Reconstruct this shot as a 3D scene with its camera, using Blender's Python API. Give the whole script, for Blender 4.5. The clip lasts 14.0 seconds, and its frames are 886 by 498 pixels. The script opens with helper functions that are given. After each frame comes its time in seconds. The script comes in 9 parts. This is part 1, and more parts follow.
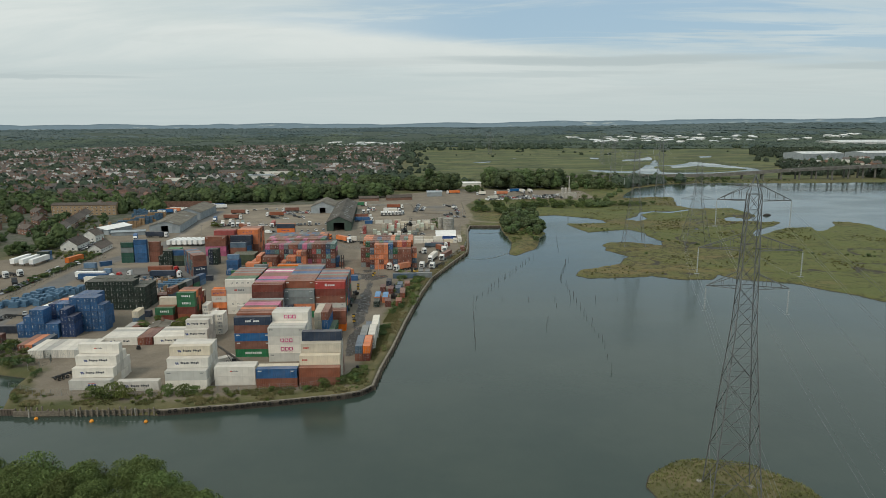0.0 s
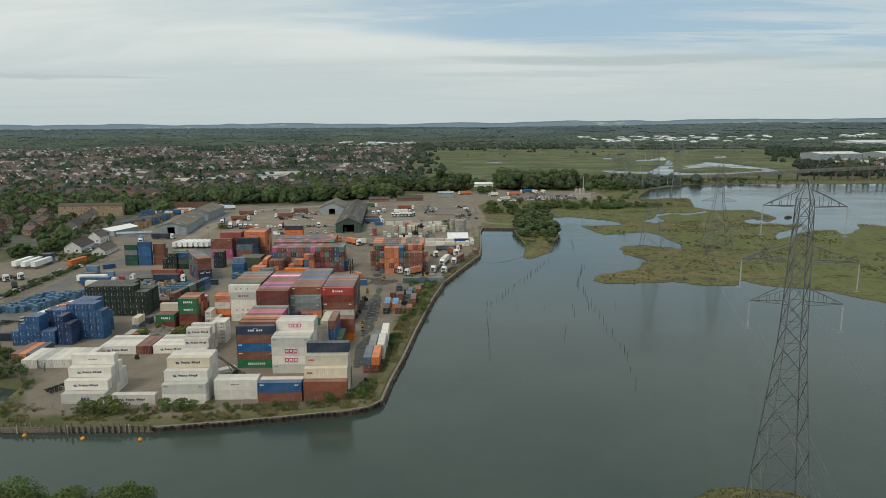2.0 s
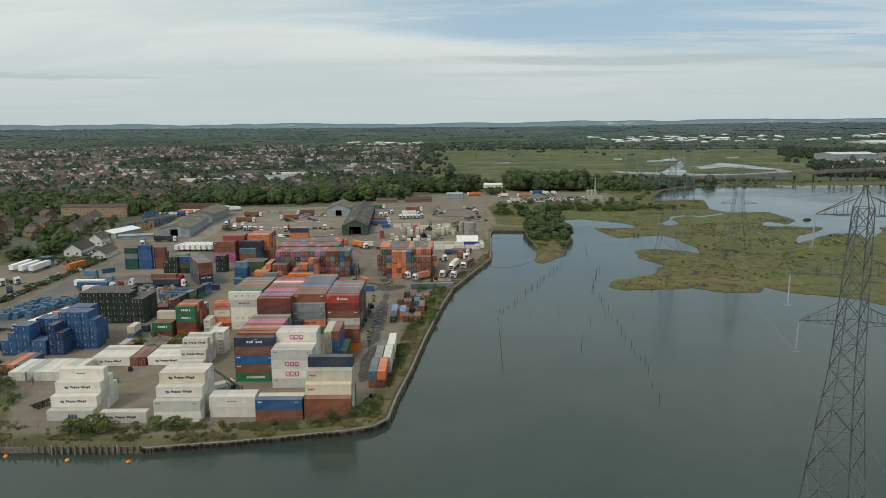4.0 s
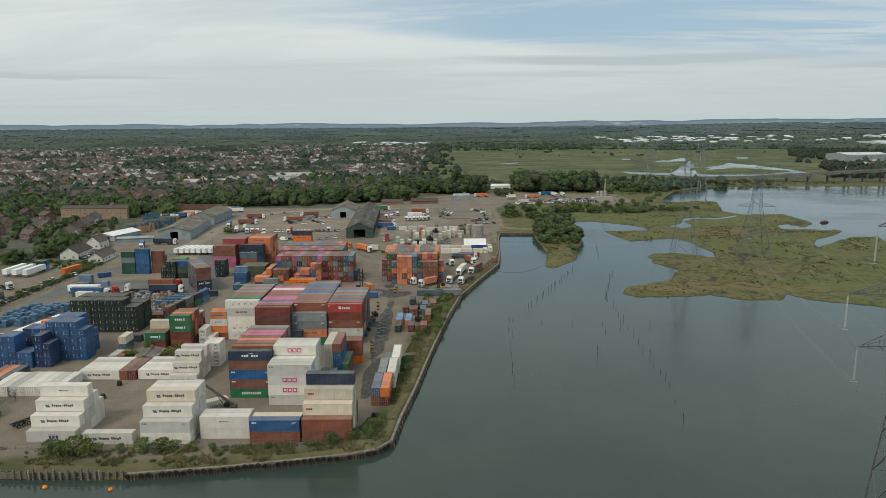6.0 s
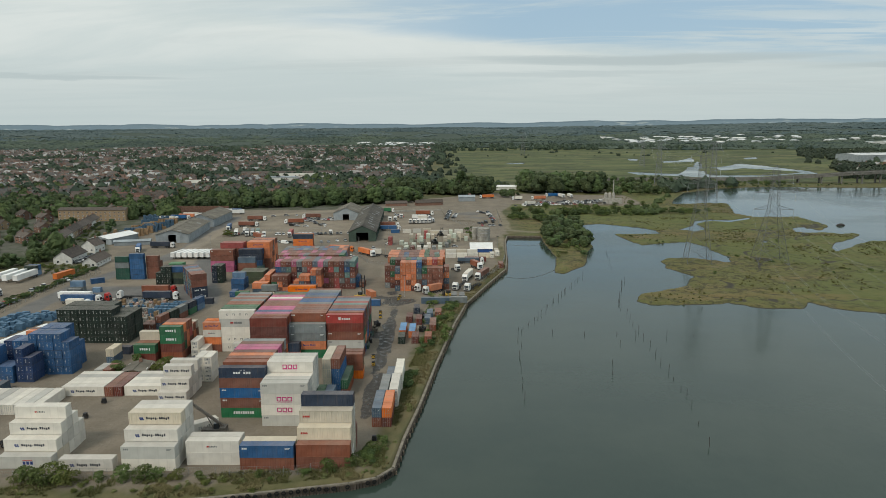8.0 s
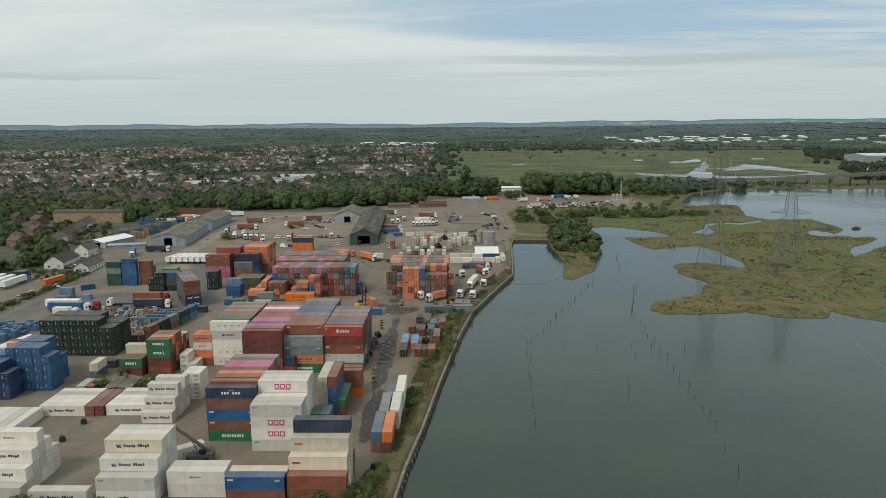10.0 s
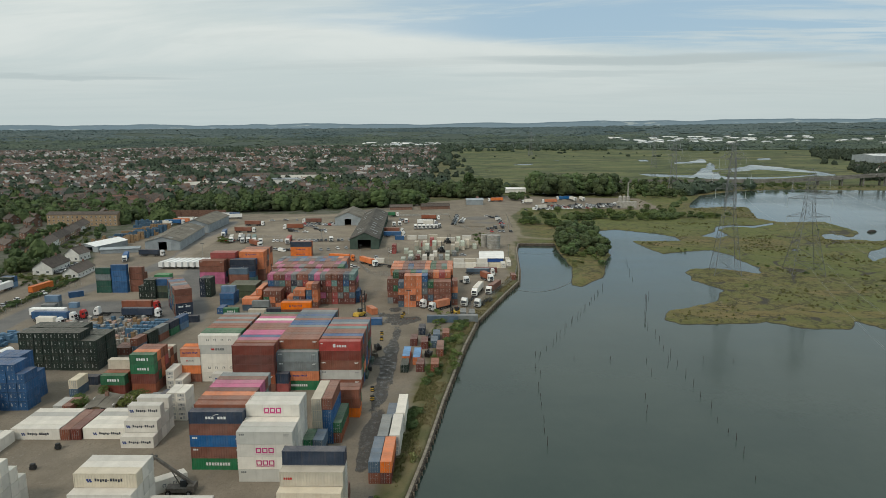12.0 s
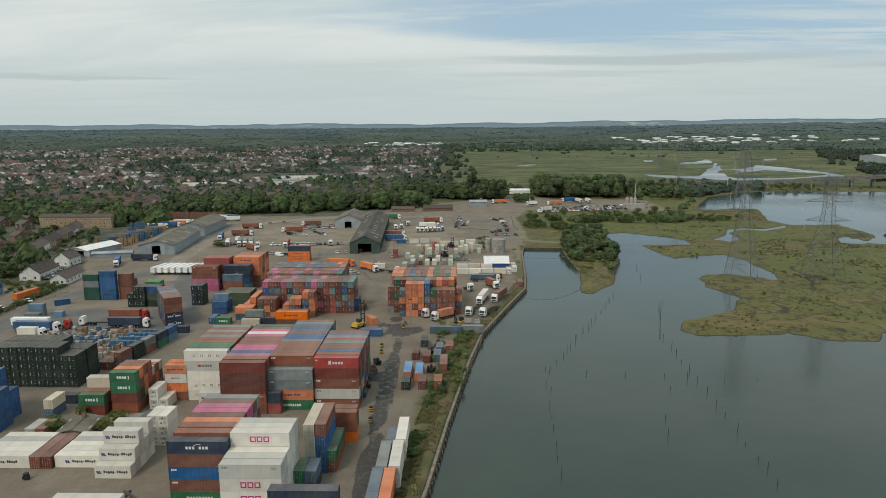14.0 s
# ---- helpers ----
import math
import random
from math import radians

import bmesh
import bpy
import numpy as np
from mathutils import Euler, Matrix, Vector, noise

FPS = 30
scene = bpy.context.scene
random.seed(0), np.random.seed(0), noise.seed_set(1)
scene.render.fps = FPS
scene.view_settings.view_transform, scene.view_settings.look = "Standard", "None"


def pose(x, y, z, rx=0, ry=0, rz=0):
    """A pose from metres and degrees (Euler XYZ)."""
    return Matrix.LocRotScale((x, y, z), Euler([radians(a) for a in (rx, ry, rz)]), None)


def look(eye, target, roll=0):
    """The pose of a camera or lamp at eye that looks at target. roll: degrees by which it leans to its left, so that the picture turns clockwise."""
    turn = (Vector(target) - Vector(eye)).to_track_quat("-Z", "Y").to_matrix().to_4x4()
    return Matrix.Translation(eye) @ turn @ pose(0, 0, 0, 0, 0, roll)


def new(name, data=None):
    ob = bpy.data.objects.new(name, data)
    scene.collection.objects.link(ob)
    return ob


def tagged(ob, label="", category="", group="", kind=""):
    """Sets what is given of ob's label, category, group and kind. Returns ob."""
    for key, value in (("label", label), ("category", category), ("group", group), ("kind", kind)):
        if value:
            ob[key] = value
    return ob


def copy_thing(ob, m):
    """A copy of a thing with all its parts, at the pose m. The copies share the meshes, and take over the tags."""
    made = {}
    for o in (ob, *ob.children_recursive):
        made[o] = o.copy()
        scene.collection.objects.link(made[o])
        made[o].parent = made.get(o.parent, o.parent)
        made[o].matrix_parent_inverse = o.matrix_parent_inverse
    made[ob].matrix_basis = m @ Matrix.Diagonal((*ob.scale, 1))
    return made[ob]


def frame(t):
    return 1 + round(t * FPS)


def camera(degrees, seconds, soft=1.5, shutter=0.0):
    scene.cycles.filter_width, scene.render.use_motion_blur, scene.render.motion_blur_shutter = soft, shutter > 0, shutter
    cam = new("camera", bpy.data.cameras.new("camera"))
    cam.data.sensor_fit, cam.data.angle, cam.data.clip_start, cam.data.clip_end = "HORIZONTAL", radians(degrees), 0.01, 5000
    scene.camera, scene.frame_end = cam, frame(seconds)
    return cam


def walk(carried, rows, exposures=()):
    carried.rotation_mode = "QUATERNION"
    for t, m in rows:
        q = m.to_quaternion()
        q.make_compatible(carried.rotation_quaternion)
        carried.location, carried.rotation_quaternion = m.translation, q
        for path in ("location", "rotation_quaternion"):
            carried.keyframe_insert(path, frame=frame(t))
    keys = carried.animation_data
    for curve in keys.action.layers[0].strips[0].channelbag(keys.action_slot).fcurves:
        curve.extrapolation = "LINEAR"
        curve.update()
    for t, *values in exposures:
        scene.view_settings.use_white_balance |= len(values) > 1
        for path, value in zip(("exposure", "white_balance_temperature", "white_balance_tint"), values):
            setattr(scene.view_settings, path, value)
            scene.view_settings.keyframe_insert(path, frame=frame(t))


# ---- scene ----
cam = camera(65.9, 14.0, soft=0.6)
# seconds, east, north, height, yaw, pitch, roll: a drone flying slowly forwards, 79 m over the water
ROWS = [
    (0.0, 0.00, 0.00, 79.56, -1.95, -10.41, -0.23),
    (1.0, -0.27, 6.36, 79.32, -1.48, -10.41, -0.23),
    (2.0, -0.53, 12.77, 79.14, -1.06, -10.41, -0.23),
    (3.0, -0.77, 19.24, 79.01, -0.70, -10.41, -0.23),
    (4.0, -1.01, 25.78, 78.92, -0.38, -10.40, -0.24),
    (5.0, -1.24, 32.39, 78.86, -0.11, -10.40, -0.24),
    (6.0, -1.48, 39.06, 78.83, 0.13, -10.40, -0.24),
    (7.0, -1.72, 45.82, 78.83, 0.33, -10.40, -0.24),
    (8.0, -1.97, 52.65, 78.84, 0.51, -10.39, -0.25),
    (9.0, -2.23, 59.56, 78.86, 0.66, -10.39, -0.25),
    (10.0, -2.52, 66.57, 78.88, 0.79, -10.39, -0.25),
    (11.0, -2.82, 73.66, 78.90, 0.90, -10.39, -0.25),
    (12.0, -3.14, 80.85, 78.90, 1.00, -10.38, -0.26),
    (13.0, -3.50, 88.14, 78.89, 1.10, -10.38, -0.26),
    (14.0, -3.89, 95.53, 78.84, 1.19, -10.38, -0.26),
]
walk(cam, [(t, pose(x, y, z, 90 + pitch, 0, yaw) @ pose(0, 0, 0, 0, 0, roll)) for t, x, y, z, yaw, pitch, roll in ROWS],
     exposures=[(0.0, 0.0), (14.0, 0.0)])

# ---- world and sun: a bright overcast summer day ----
SUN_EL, SUN_AZ = radians(48), radians(215)
world = bpy.data.worlds.new("overcast_sky")
scene.world = world
world.use_nodes = True
wn, wl = world.node_tree.nodes, world.node_tree.links
wn.clear()


def wnode(kind, **kw):
    n = wn.new(kind)
    for k, v in kw.items():
        n.inputs[k].default_value = v
    return n


def wmath(op, a, b=None):
    n = wn.new("ShaderNodeMath")
    n.operation = op
    for i, v in enumerate((a, b)):
        if v is None:
            continue
        if isinstance(v, (int, float)):
            n.inputs[i].default_value = v
        else:
            wl.new(v, n.inputs[i])
    return n.outputs[0]


sky = wn.new("ShaderNodeTexSky")
sky.sky_type, sky.sun_disc, sky.sun_elevation, sky.sun_rotation = "NISHITA", False, SUN_EL, SUN_AZ
coord = wn.new("ShaderNodeTexCoord")
sep = wn.new("ShaderNodeSeparateXYZ")
wl.new(coord.outputs["Generated"], sep.inputs[0])
up = wmath("MAXIMUM", sep.outputs[2], 0.0)
low = wmath("ADD", up, 0.07)
comb = wn.new("ShaderNodeCombineXYZ")
wl.new(wmath("DIVIDE", sep.outputs[0], low), comb.inputs[0])
wl.new(wmath("MULTIPLY", wmath("DIVIDE", sep.outputs[1], low), 1.0), comb.inputs[1])


def cloud(scale, detail, rough, stretch, shift, lo, hi, warp=0.6):
    m = wn.new("ShaderNodeMapping")
    m.inputs["Scale"].default_value = stretch
    m.inputs["Location"].default_value = shift
    wl.new(comb.outputs[0], m.inputs[0])
    n = wnode("ShaderNodeTexNoise", Scale=scale, Detail=detail, Roughness=rough, Distortion=warp)
    wl.new(m.outputs[0], n.inputs["Vector"])
    r = wn.new("ShaderNodeMapRange")
    r.interpolation_type = "SMOOTHSTEP"
    r.inputs["From Min"].default_value, r.inputs["From Max"].default_value = lo, hi
    wl.new(n.outputs["Fac"], r.inputs["Value"])
    return r.outputs[0]


def wmix(fac, a, b):
    n = wn.new("ShaderNodeMix")
    n.data_type = "RGBA"
    for i, v in ((0, fac), (6, a), (7, b)):
        if isinstance(v, (int, float)):
            n.inputs[i].default_value = v
        elif isinstance(v, tuple):
            n.inputs[i].default_value = (*v, 1)
        else:
            wl.new(v, n.inputs[i])
    return n.outputs[2]


azim = wmath("ARCTAN2", sep.outputs[0], sep.outputs[1])


def wsmooth(v, lo, hi, a=0.0, b=1.0):
    r = wn.new("ShaderNodeMapRange")
    r.interpolation_type = "SMOOTHSTEP"
    for k, x in (("From Min", lo), ("From Max", hi), ("To Min", a), ("To Max", b)):
        r.inputs[k].default_value = x
    wl.new(v, r.inputs["Value"])
    return r.outputs[0]


def streak(az, wide, el, thick, slope=0.0):
    """A long thin bank of cloud low over the horizon, ragged at its edges."""
    off = wmath("SUBTRACT", azim, az)
    a = wmath("POWER", wmath("ABSOLUTE", wmath("DIVIDE", off, wide)), 2.0)
    lvl = wmath("SUBTRACT", wmath("SUBTRACT", up, el), wmath("MULTIPLY", off, slope))
    lvl = wmath("ADD", lvl, wmath("MULTIPLY", wmath("SUBTRACT", fray, 0.5), 0.020))
    b = wmath("POWER", wmath("ABSOLUTE", wmath("DIVIDE", lvl, thick)), 2.0)
    return wsmooth(wmath("SUBTRACT", 1.0, wmath("ADD", a, b)), 0.0, 0.9)


frayn = wnode("ShaderNodeTexNoise", Scale=0.9, Detail=9.0, Roughness=0.62, Distortion=0.8)
fraym = wn.new("ShaderNodeMapping")
fraym.inputs["Scale"].default_value = (0.45, 1.0, 1.0)
wl.new(comb.outputs[0], fraym.inputs[0])
wl.new(fraym.outputs[0], frayn.inputs["Vector"])
fray = frayn.outputs["Fac"]
gaps = cloud(1.0, 10.0, 0.62, (0.28, 1.0, 1.0), (5.6, 1.7, 0.0), 0.38, 0.58, 1.1)
veil = cloud(0.42, 10.0, 0.60, (0.50, 1.0, 1.0), (0.7, 5.2, 0.0), 0.36, 0.64, 0.9)
grey = cloud(0.6, 10.0, 0.62, (0.34, 1.0, 1.0), (8.4, 2.9, 0.0), 0.48, 0.66, 1.2)
blue = wmix(0.78, sky.outputs[0], (4.1, 5.8, 7.1))
white = wmix(veil, (6.3, 7.15, 7.1), (7.65, 8.2, 7.95))
white = wmix(wmath("MULTIPLY", grey, 0.42), white, (5.3, 6.0, 6.0))
# clear sky opens above a slanting edge, widest to the east
edge_ = wmath("SUBTRACT", wmath("ADD", up, wmath("MULTIPLY", azim, 0.085)), 0.112)
edge_ = wmath("ADD", edge_, wmath("MULTIPLY", wmath("SUBTRACT", fray, 0.5), 0.035))
clear = wmath("MULTIPLY", wsmooth(edge_, -0.006, 0.020), wsmooth(azim, -0.36, 0.12, 0.12, 1.0))
clear = wmath("MULTIPLY", clear, wmath("MULTIPLY", wsmooth(gaps, 0.0, 1.0, 0.42, 1.0), wsmooth(up, 0.17, 0.28, 1.0, 0.3)))
body = wmix(clear, white, blue)
bank = wmath("MAXIMUM", streak(0.27, 0.30, 0.0845, 0.0075, -0.012), streak(-0.49, 0.16, 0.060, 0.0045))
bank = wmath("MAXIMUM", bank, wmath("MAXIMUM", streak(0.60, 0.16, 0.067, 0.006), wmath("MULTIPLY", streak(0.17, 0.22, 0.068, 0.005), 0.6)))
body = wmix(wmath("MULTIPLY", bank, 0.75), body, (4.7, 5.5, 5.6))
rim = wn.new("ShaderNodeMapRange")
rim.interpolation_type = "SMOOTHSTEP"
rim.inputs["From Min"].default_value, rim.inputs["From Max"].default_value = 0.0, 0.13
rim.inputs["To Min"].default_value, rim.inputs["To Max"].default_value = 0.85, 0.0
wl.new(up, rim.inputs["Value"])
body = wmix(rim.outputs[0], body, (5.5, 6.35, 6.35))
bg = wnode("ShaderNodeBackground", Strength=0.092)
wl.new(body, bg.inputs["Color"])
wl.new(bg.outputs[0], wn.new("ShaderNodeOutputWorld").inputs[0])

sun = new("sun", bpy.data.lights.new("sun", "SUN"))
sun.data.energy, sun.data.angle, sun.data.color = 1.5, radians(14), (1.0, 0.91, 0.78)
sun.matrix_world = look((0, 0, 0), (-math.sin(SUN_AZ) * math.cos(SUN_EL), -math.cos(SUN_AZ) * math.cos(SUN_EL), -math.sin(SUN_EL)))

# ---- materials ----
MATS = {}


def link(nt, a, b):
    nt.links.new(a, b)


class Nodes:
    """Short names for building a node material."""

    def __init__(self, name):
        self.m = bpy.data.materials.new(name)
        self.m.use_nodes = True
        self.t = self.m.node_tree
        self.b = self.t.nodes["Principled BSDF"]
        self.co = self.t.nodes.new("ShaderNodeTexCoord")

    def put(self, sock, v):
        if isinstance(v, (int, float)):
            sock.default_value = v
        elif isinstance(v, tuple):
            sock.default_value = (*v, 1) if len(v) == 3 and sock.type == "RGBA" else v
        else:
            self.t.links.new(v, sock)

    def noise(self, scale, detail=4.0, rough=0.55, stretch=None, out="Fac", space="Object"):
        n = self.t.nodes.new("ShaderNodeTexNoise")
        n.inputs["Scale"].default_value, n.inputs["Detail"].default_value, n.inputs["Roughness"].default_value = scale, detail, rough
        src = self.co.outputs[space]
        if stretch:
            mp = self.t.nodes.new("ShaderNodeMapping")
            mp.inputs["Scale"].default_value = stretch
            self.t.links.new(src, mp.inputs[0])
            src = mp.outputs[0]
        self.t.links.new(src, n.inputs["Vector"])
        return n.outputs[out]

    def ramp(self, v, lo, hi, a=0.0, b=1.0):
        r = self.t.nodes.new("ShaderNodeMapRange")
        r.interpolation_type = "SMOOTHSTEP"
        for k, x in (("From Min", lo), ("From Max", hi), ("To Min", a), ("To Max", b)):
            r.inputs[k].default_value = x
        self.put(r.inputs["Value"], v)
        return r.outputs[0]

    def math(self, op, a, b=0.0):
        n = self.t.nodes.new("ShaderNodeMath")
        n.operation = op
        self.put(n.inputs[0], a)
        self.put(n.inputs[1], b)
        return n.outputs[0]

    def mix(self, f, a, b, mode="MIX"):
        n = self.t.nodes.new("ShaderNodeMix")
        n.data_type, n.blend_type = "RGBA", mode
        self.put(n.inputs[0], f)
        self.put(n.inputs[6], a)
        self.put(n.inputs[7], b)
        return n.outputs[2]

    def hsv(self, col, v=1.0, s=1.0, h=0.5):
        n = self.t.nodes.new("ShaderNodeHueSaturation")
        self.put(n.inputs["Hue"], h)
        self.put(n.inputs["Saturation"], s)
        self.put(n.inputs["Value"], v)
        self.put(n.inputs["Color"], col)
        return n.outputs[0]

    def random(self):
        return self.t.nodes.new("ShaderNodeObjectInfo").outputs["Random"]

    def island(self):
        return self.t.nodes.new("ShaderNodeNewGeometry").outputs["Random Per Island"]

    def attr(self, name):
        n = self.t.nodes.new("ShaderNodeAttribute")
        n.attribute_name = name
        return n

    def bump(self, h, strength=0.3, dist=0.05):
        n = self.t.nodes.new("ShaderNodeBump")
        n.inputs["Strength"].default_value, n.inputs["Distance"].default_value = strength, dist
        self.put(n.inputs["Height"], h)
        self.t.links.new(n.outputs[0], self.b.inputs["Normal"])

    def done(self, col, rough=0.7, metal=0.0, spec=0.5):
        self.put(self.b.inputs["Base Color"], col)
        self.put(self.b.inputs["Roughness"], rough)
        self.put(self.b.inputs["Metallic"], metal)
        self.b.inputs["Specular IOR Level"].default_value = spec
        return self.m


def plain(name, col, rough=0.7, metal=0.0, var=0.25, scale=0.6, rand=0.12, bump=0.0, isl=0.0, spec=0.4):
    """A worn, uneven surface of one colour."""
    if name in MATS:
        return MATS[name]
    n = Nodes(name)
    v = n.math("ADD", n.ramp(n.noise(scale, 6, 0.6), 0.3, 0.7, 1 - var, 1 + var * 0.6), n.math("MULTIPLY", n.noise(scale * 9, 3), var * 0.35))
    if rand:
        v = n.math("ADD", v, n.math("MULTIPLY", n.math("SUBTRACT", n.random(), 0.5), rand * 2))
    if isl:
        v = n.math("ADD", v, n.math("MULTIPLY", n.math("SUBTRACT", n.island(), 0.5), isl * 2))
    if bump:
        n.bump(n.noise(scale * 12, 4), bump)
    MATS[name] = n.done(n.hsv(col, v), rough, metal, spec)
    return MATS[name]


def paint(name, col, rust=0.5):
    """Weathered container paint: faded sides, rust runs and scuffs."""
    if name in MATS:
        return MATS[name]
    n = Nodes(name)
    v = n.math("ADD", n.ramp(n.noise(0.35, 5), 0.3, 0.7, *((0.74, 1.02) if rust > 0.4 else (0.93, 1.08))), n.math("MULTIPLY", n.math("SUBTRACT", n.random(), 0.5), 0.34))
    v = n.math("ADD", v, n.attr("shade").outputs["Fac"])
    base = n.hsv(col, v, n.math("ADD", 0.82, n.math("MULTIPLY", n.random(), 0.22)))
    streak = n.ramp(n.noise(1.0, 5, 0.6, (2.2, 2.2, 0.16)), 0.5, 0.75)
    base = n.mix(n.math("MULTIPLY", streak, 0.20 if rust > 0.4 else 0.13), base, (0.17, 0.135, 0.10))
    fade = n.ramp(n.noise(0.22, 3), 0.45, 0.7)
    base = n.mix(n.math("MULTIPLY", fade, 0.05 if rust > 0.4 else 0.04), base, (0.42, 0.38, 0.35))
    up_ = n.t.nodes.new("ShaderNodeSeparateXYZ")
    link(n.t, n.t.nodes.new("ShaderNodeNewGeometry").outputs["Normal"], up_.inputs[0])
    dust = n.math("MULTIPLY", n.ramp(up_.outputs[2], 0.7, 0.95), n.ramp(n.noise(0.5, 6, 0.65), 0.25, 0.75, 0.16, 0.42))
    base = n.mix(n.math("MULTIPLY", dust, 0.72 if rust > 0.4 else 0.7), base, (0.40, 0.335, 0.28))
    spots = n.ramp(n.noise(1.6, 7, 0.72), 0.66 - 0.07 * rust, 0.74 - 0.05 * rust)
    base = n.mix(n.math("MULTIPLY", spots, 0.55 * rust), base, (0.11, 0.045, 0.02))
    MATS[name] = n.done(base, n.ramp(n.noise(2.5, 4), 0.3, 0.7, 0.46, 0.70), 0.0, 0.3)
    return MATS[name]


COLOURS = {
    "r": ("brown", (0.255, 0.084, 0.046)), "d": ("maroon", (0.165, 0.046, 0.034)), "e": ("red", (0.40, 0.05, 0.042)),
    "o": ("orange", (0.74, 0.18, 0.025)), "b": ("blue", (0.003, 0.105, 0.29)), "n": ("navy blue", (0.030, 0.045, 0.075)),
    "g": ("green", (0.025, 0.16, 0.07)), "k": ("dark green", (0.022, 0.042, 0.033)), "a": ("grey", (0.22, 0.25, 0.255)),
    "A": ("light grey", (0.50, 0.495, 0.455)), "w": ("white", (0.69, 0.655, 0.58)), "c": ("cream", (0.60, 0.53, 0.41)),
    "p": ("pink", (0.58, 0.10, 0.25)), "t": ("teal", (0.13, 0.27, 0.25)), "l": ("pale blue", (0.13, 0.26, 0.42)),
    "f": ("bright green", (0.03, 0.29, 0.09)), "y": ("pale green", (0.60, 0.66, 0.54)), "v": ("olive green", (0.075, 0.10, 0.055)), "s": ("slate blue", (0.085, 0.145, 0.21)), "u": ("dark blue", (0.006, 0.045, 0.155)), "z": ("deep green", (0.012, 0.085, 0.060)),
}
for key, (word, rgb) in COLOURS.items():
    paint("container_paint_" + word.replace(" ", "_"), rgb, 0.39 if key in "wAc" else 0.6)


def cpaint(key):
    return MATS["container_paint_" + COLOURS[key][0].replace(" ", "_")]


FITTING = plain("pale_door_fittings", (0.46, 0.46, 0.44), 0.6, 0.0, 0.2, 1.0)
STEEL = plain("galvanised_steel", (0.36, 0.37, 0.37), 0.45, 0.6, 0.2, 1.0)
DARKSTEEL = plain("dark_steel", (0.05, 0.052, 0.055), 0.5, 0.5, 0.3, 1.5)
PYLON = plain("weathered_pylon_steel", (0.15, 0.155, 0.155), 0.6, 0.35, 0.25, 0.4)
PYLONFAR = plain("distant_pylon_steel", (0.17, 0.18, 0.185), 0.65, 0.2, 0.2, 0.4)
WIRE = plain("aluminium_conductor", (0.26, 0.27, 0.27), 0.5, 0.6, 0.1, 1.0)
GLASSY = plain("insulator_glass", (0.34, 0.37, 0.365), 0.25, 0.0, 0.1, 4.0)
RUBBER = plain("black_rubber", (0.018, 0.018, 0.018), 0.85, 0.0, 0.3, 3.0)
WOOD = plain("weathered_timber", (0.175, 0.152, 0.12), 0.9, 0.0, 0.4, 2.0, 0.2, 0.3)
STAKE = plain("wet_timber_stake", (0.045, 0.042, 0.038), 0.85, 0.0, 0.3, 2.0, 0.2)
PILE = plain("rusty_sheet_pile", (0.105, 0.085, 0.068), 0.85, 0.1, 0.5, 0.7, 0.25, 0.2)
FENDER = plain("brown_fender_timber", (0.180, 0.152, 0.112), 0.9, 0.0, 0.4, 1.5, 0.2)
DECK = plain("dark_viaduct_concrete", (0.17, 0.165, 0.15), 0.9, 0.0, 0.35, 0.2)
CONCRETE = plain("weathered_concrete", (0.34, 0.325, 0.29), 0.9, 0.0, 0.3, 0.5, 0.1, 0.2)
CAPSTONE = plain("stained_concrete_cap", (0.20, 0.178, 0.142), 0.95, 0.0, 0.4, 0.6, 0.1, 0.25)
HALLROOF = plain("pale_beige_roof", (0.40, 0.385, 0.34), 0.8, 0.0, 0.2, 0.05)
ASBESTOS = plain("grey_corrugated_roof", (0.160, 0.145, 0.118), 0.9, 0.0, 0.4, 0.12, 0.05, 0.15)
BARNROOF = plain("dark_weathered_corrugated_roof", (0.088, 0.080, 0.068), 0.9, 0.0, 0.45, 0.15, 0.05, 0.15)
CLAD = plain("grey_steel_cladding", (0.30, 0.335, 0.355), 0.6, 0.0, 0.2, 0.2)
CLADGREEN = plain("green_steel_cladding", (0.050, 0.078, 0.062), 0.7, 0.0, 0.3, 0.2)
WHITEWALL = plain("white_render", (0.70, 0.69, 0.65), 0.85, 0.0, 0.12, 0.5)
BRICK = plain("red_brick", (0.20, 0.115, 0.085), 0.9, 0.0, 0.25, 0.8, 0.25)
BRICKTAN = plain("tan_brick", (0.33, 0.235, 0.145), 0.9, 0.0, 0.2, 0.8)
TILE = plain("brown_roof_tile", (0.098, 0.080, 0.068), 0.85, 0.0, 0.3, 0.8, 0.3, 0.2)
TILERED = plain("red_roof_tile", (0.150, 0.082, 0.062), 0.85, 0.0, 0.3, 0.8, 0.3, 0.2)
GLASS = plain("dark_window_glass", (0.03, 0.036, 0.042), 0.12, 0.0, 0.2, 0.5, spec=0.7)
WHITEPAINT = plain("white_vehicle_paint", (0.76, 0.76, 0.74), 0.35, 0.0, 0.08, 0.8)
TARP = plain("white_sheeting", (0.78, 0.78, 0.76), 0.55, 0.0, 0.08, 0.3)
BUOY = plain("orange_buoy_plastic", (0.75, 0.28, 0.02), 0.45, 0.0, 0.15, 2.0)
YELLOW = plain("yellow_plant_paint", (0.55, 0.35, 0.05), 0.5, 0.0, 0.25, 1.0)
REDPAINT = plain("red_vehicle_paint", (0.42, 0.03, 0.025), 0.4, 0.0, 0.15, 1.0)
BLUEPAINT = plain("blue_vehicle_paint", (0.03, 0.09, 0.30), 0.4, 0.0, 0.15, 1.0)
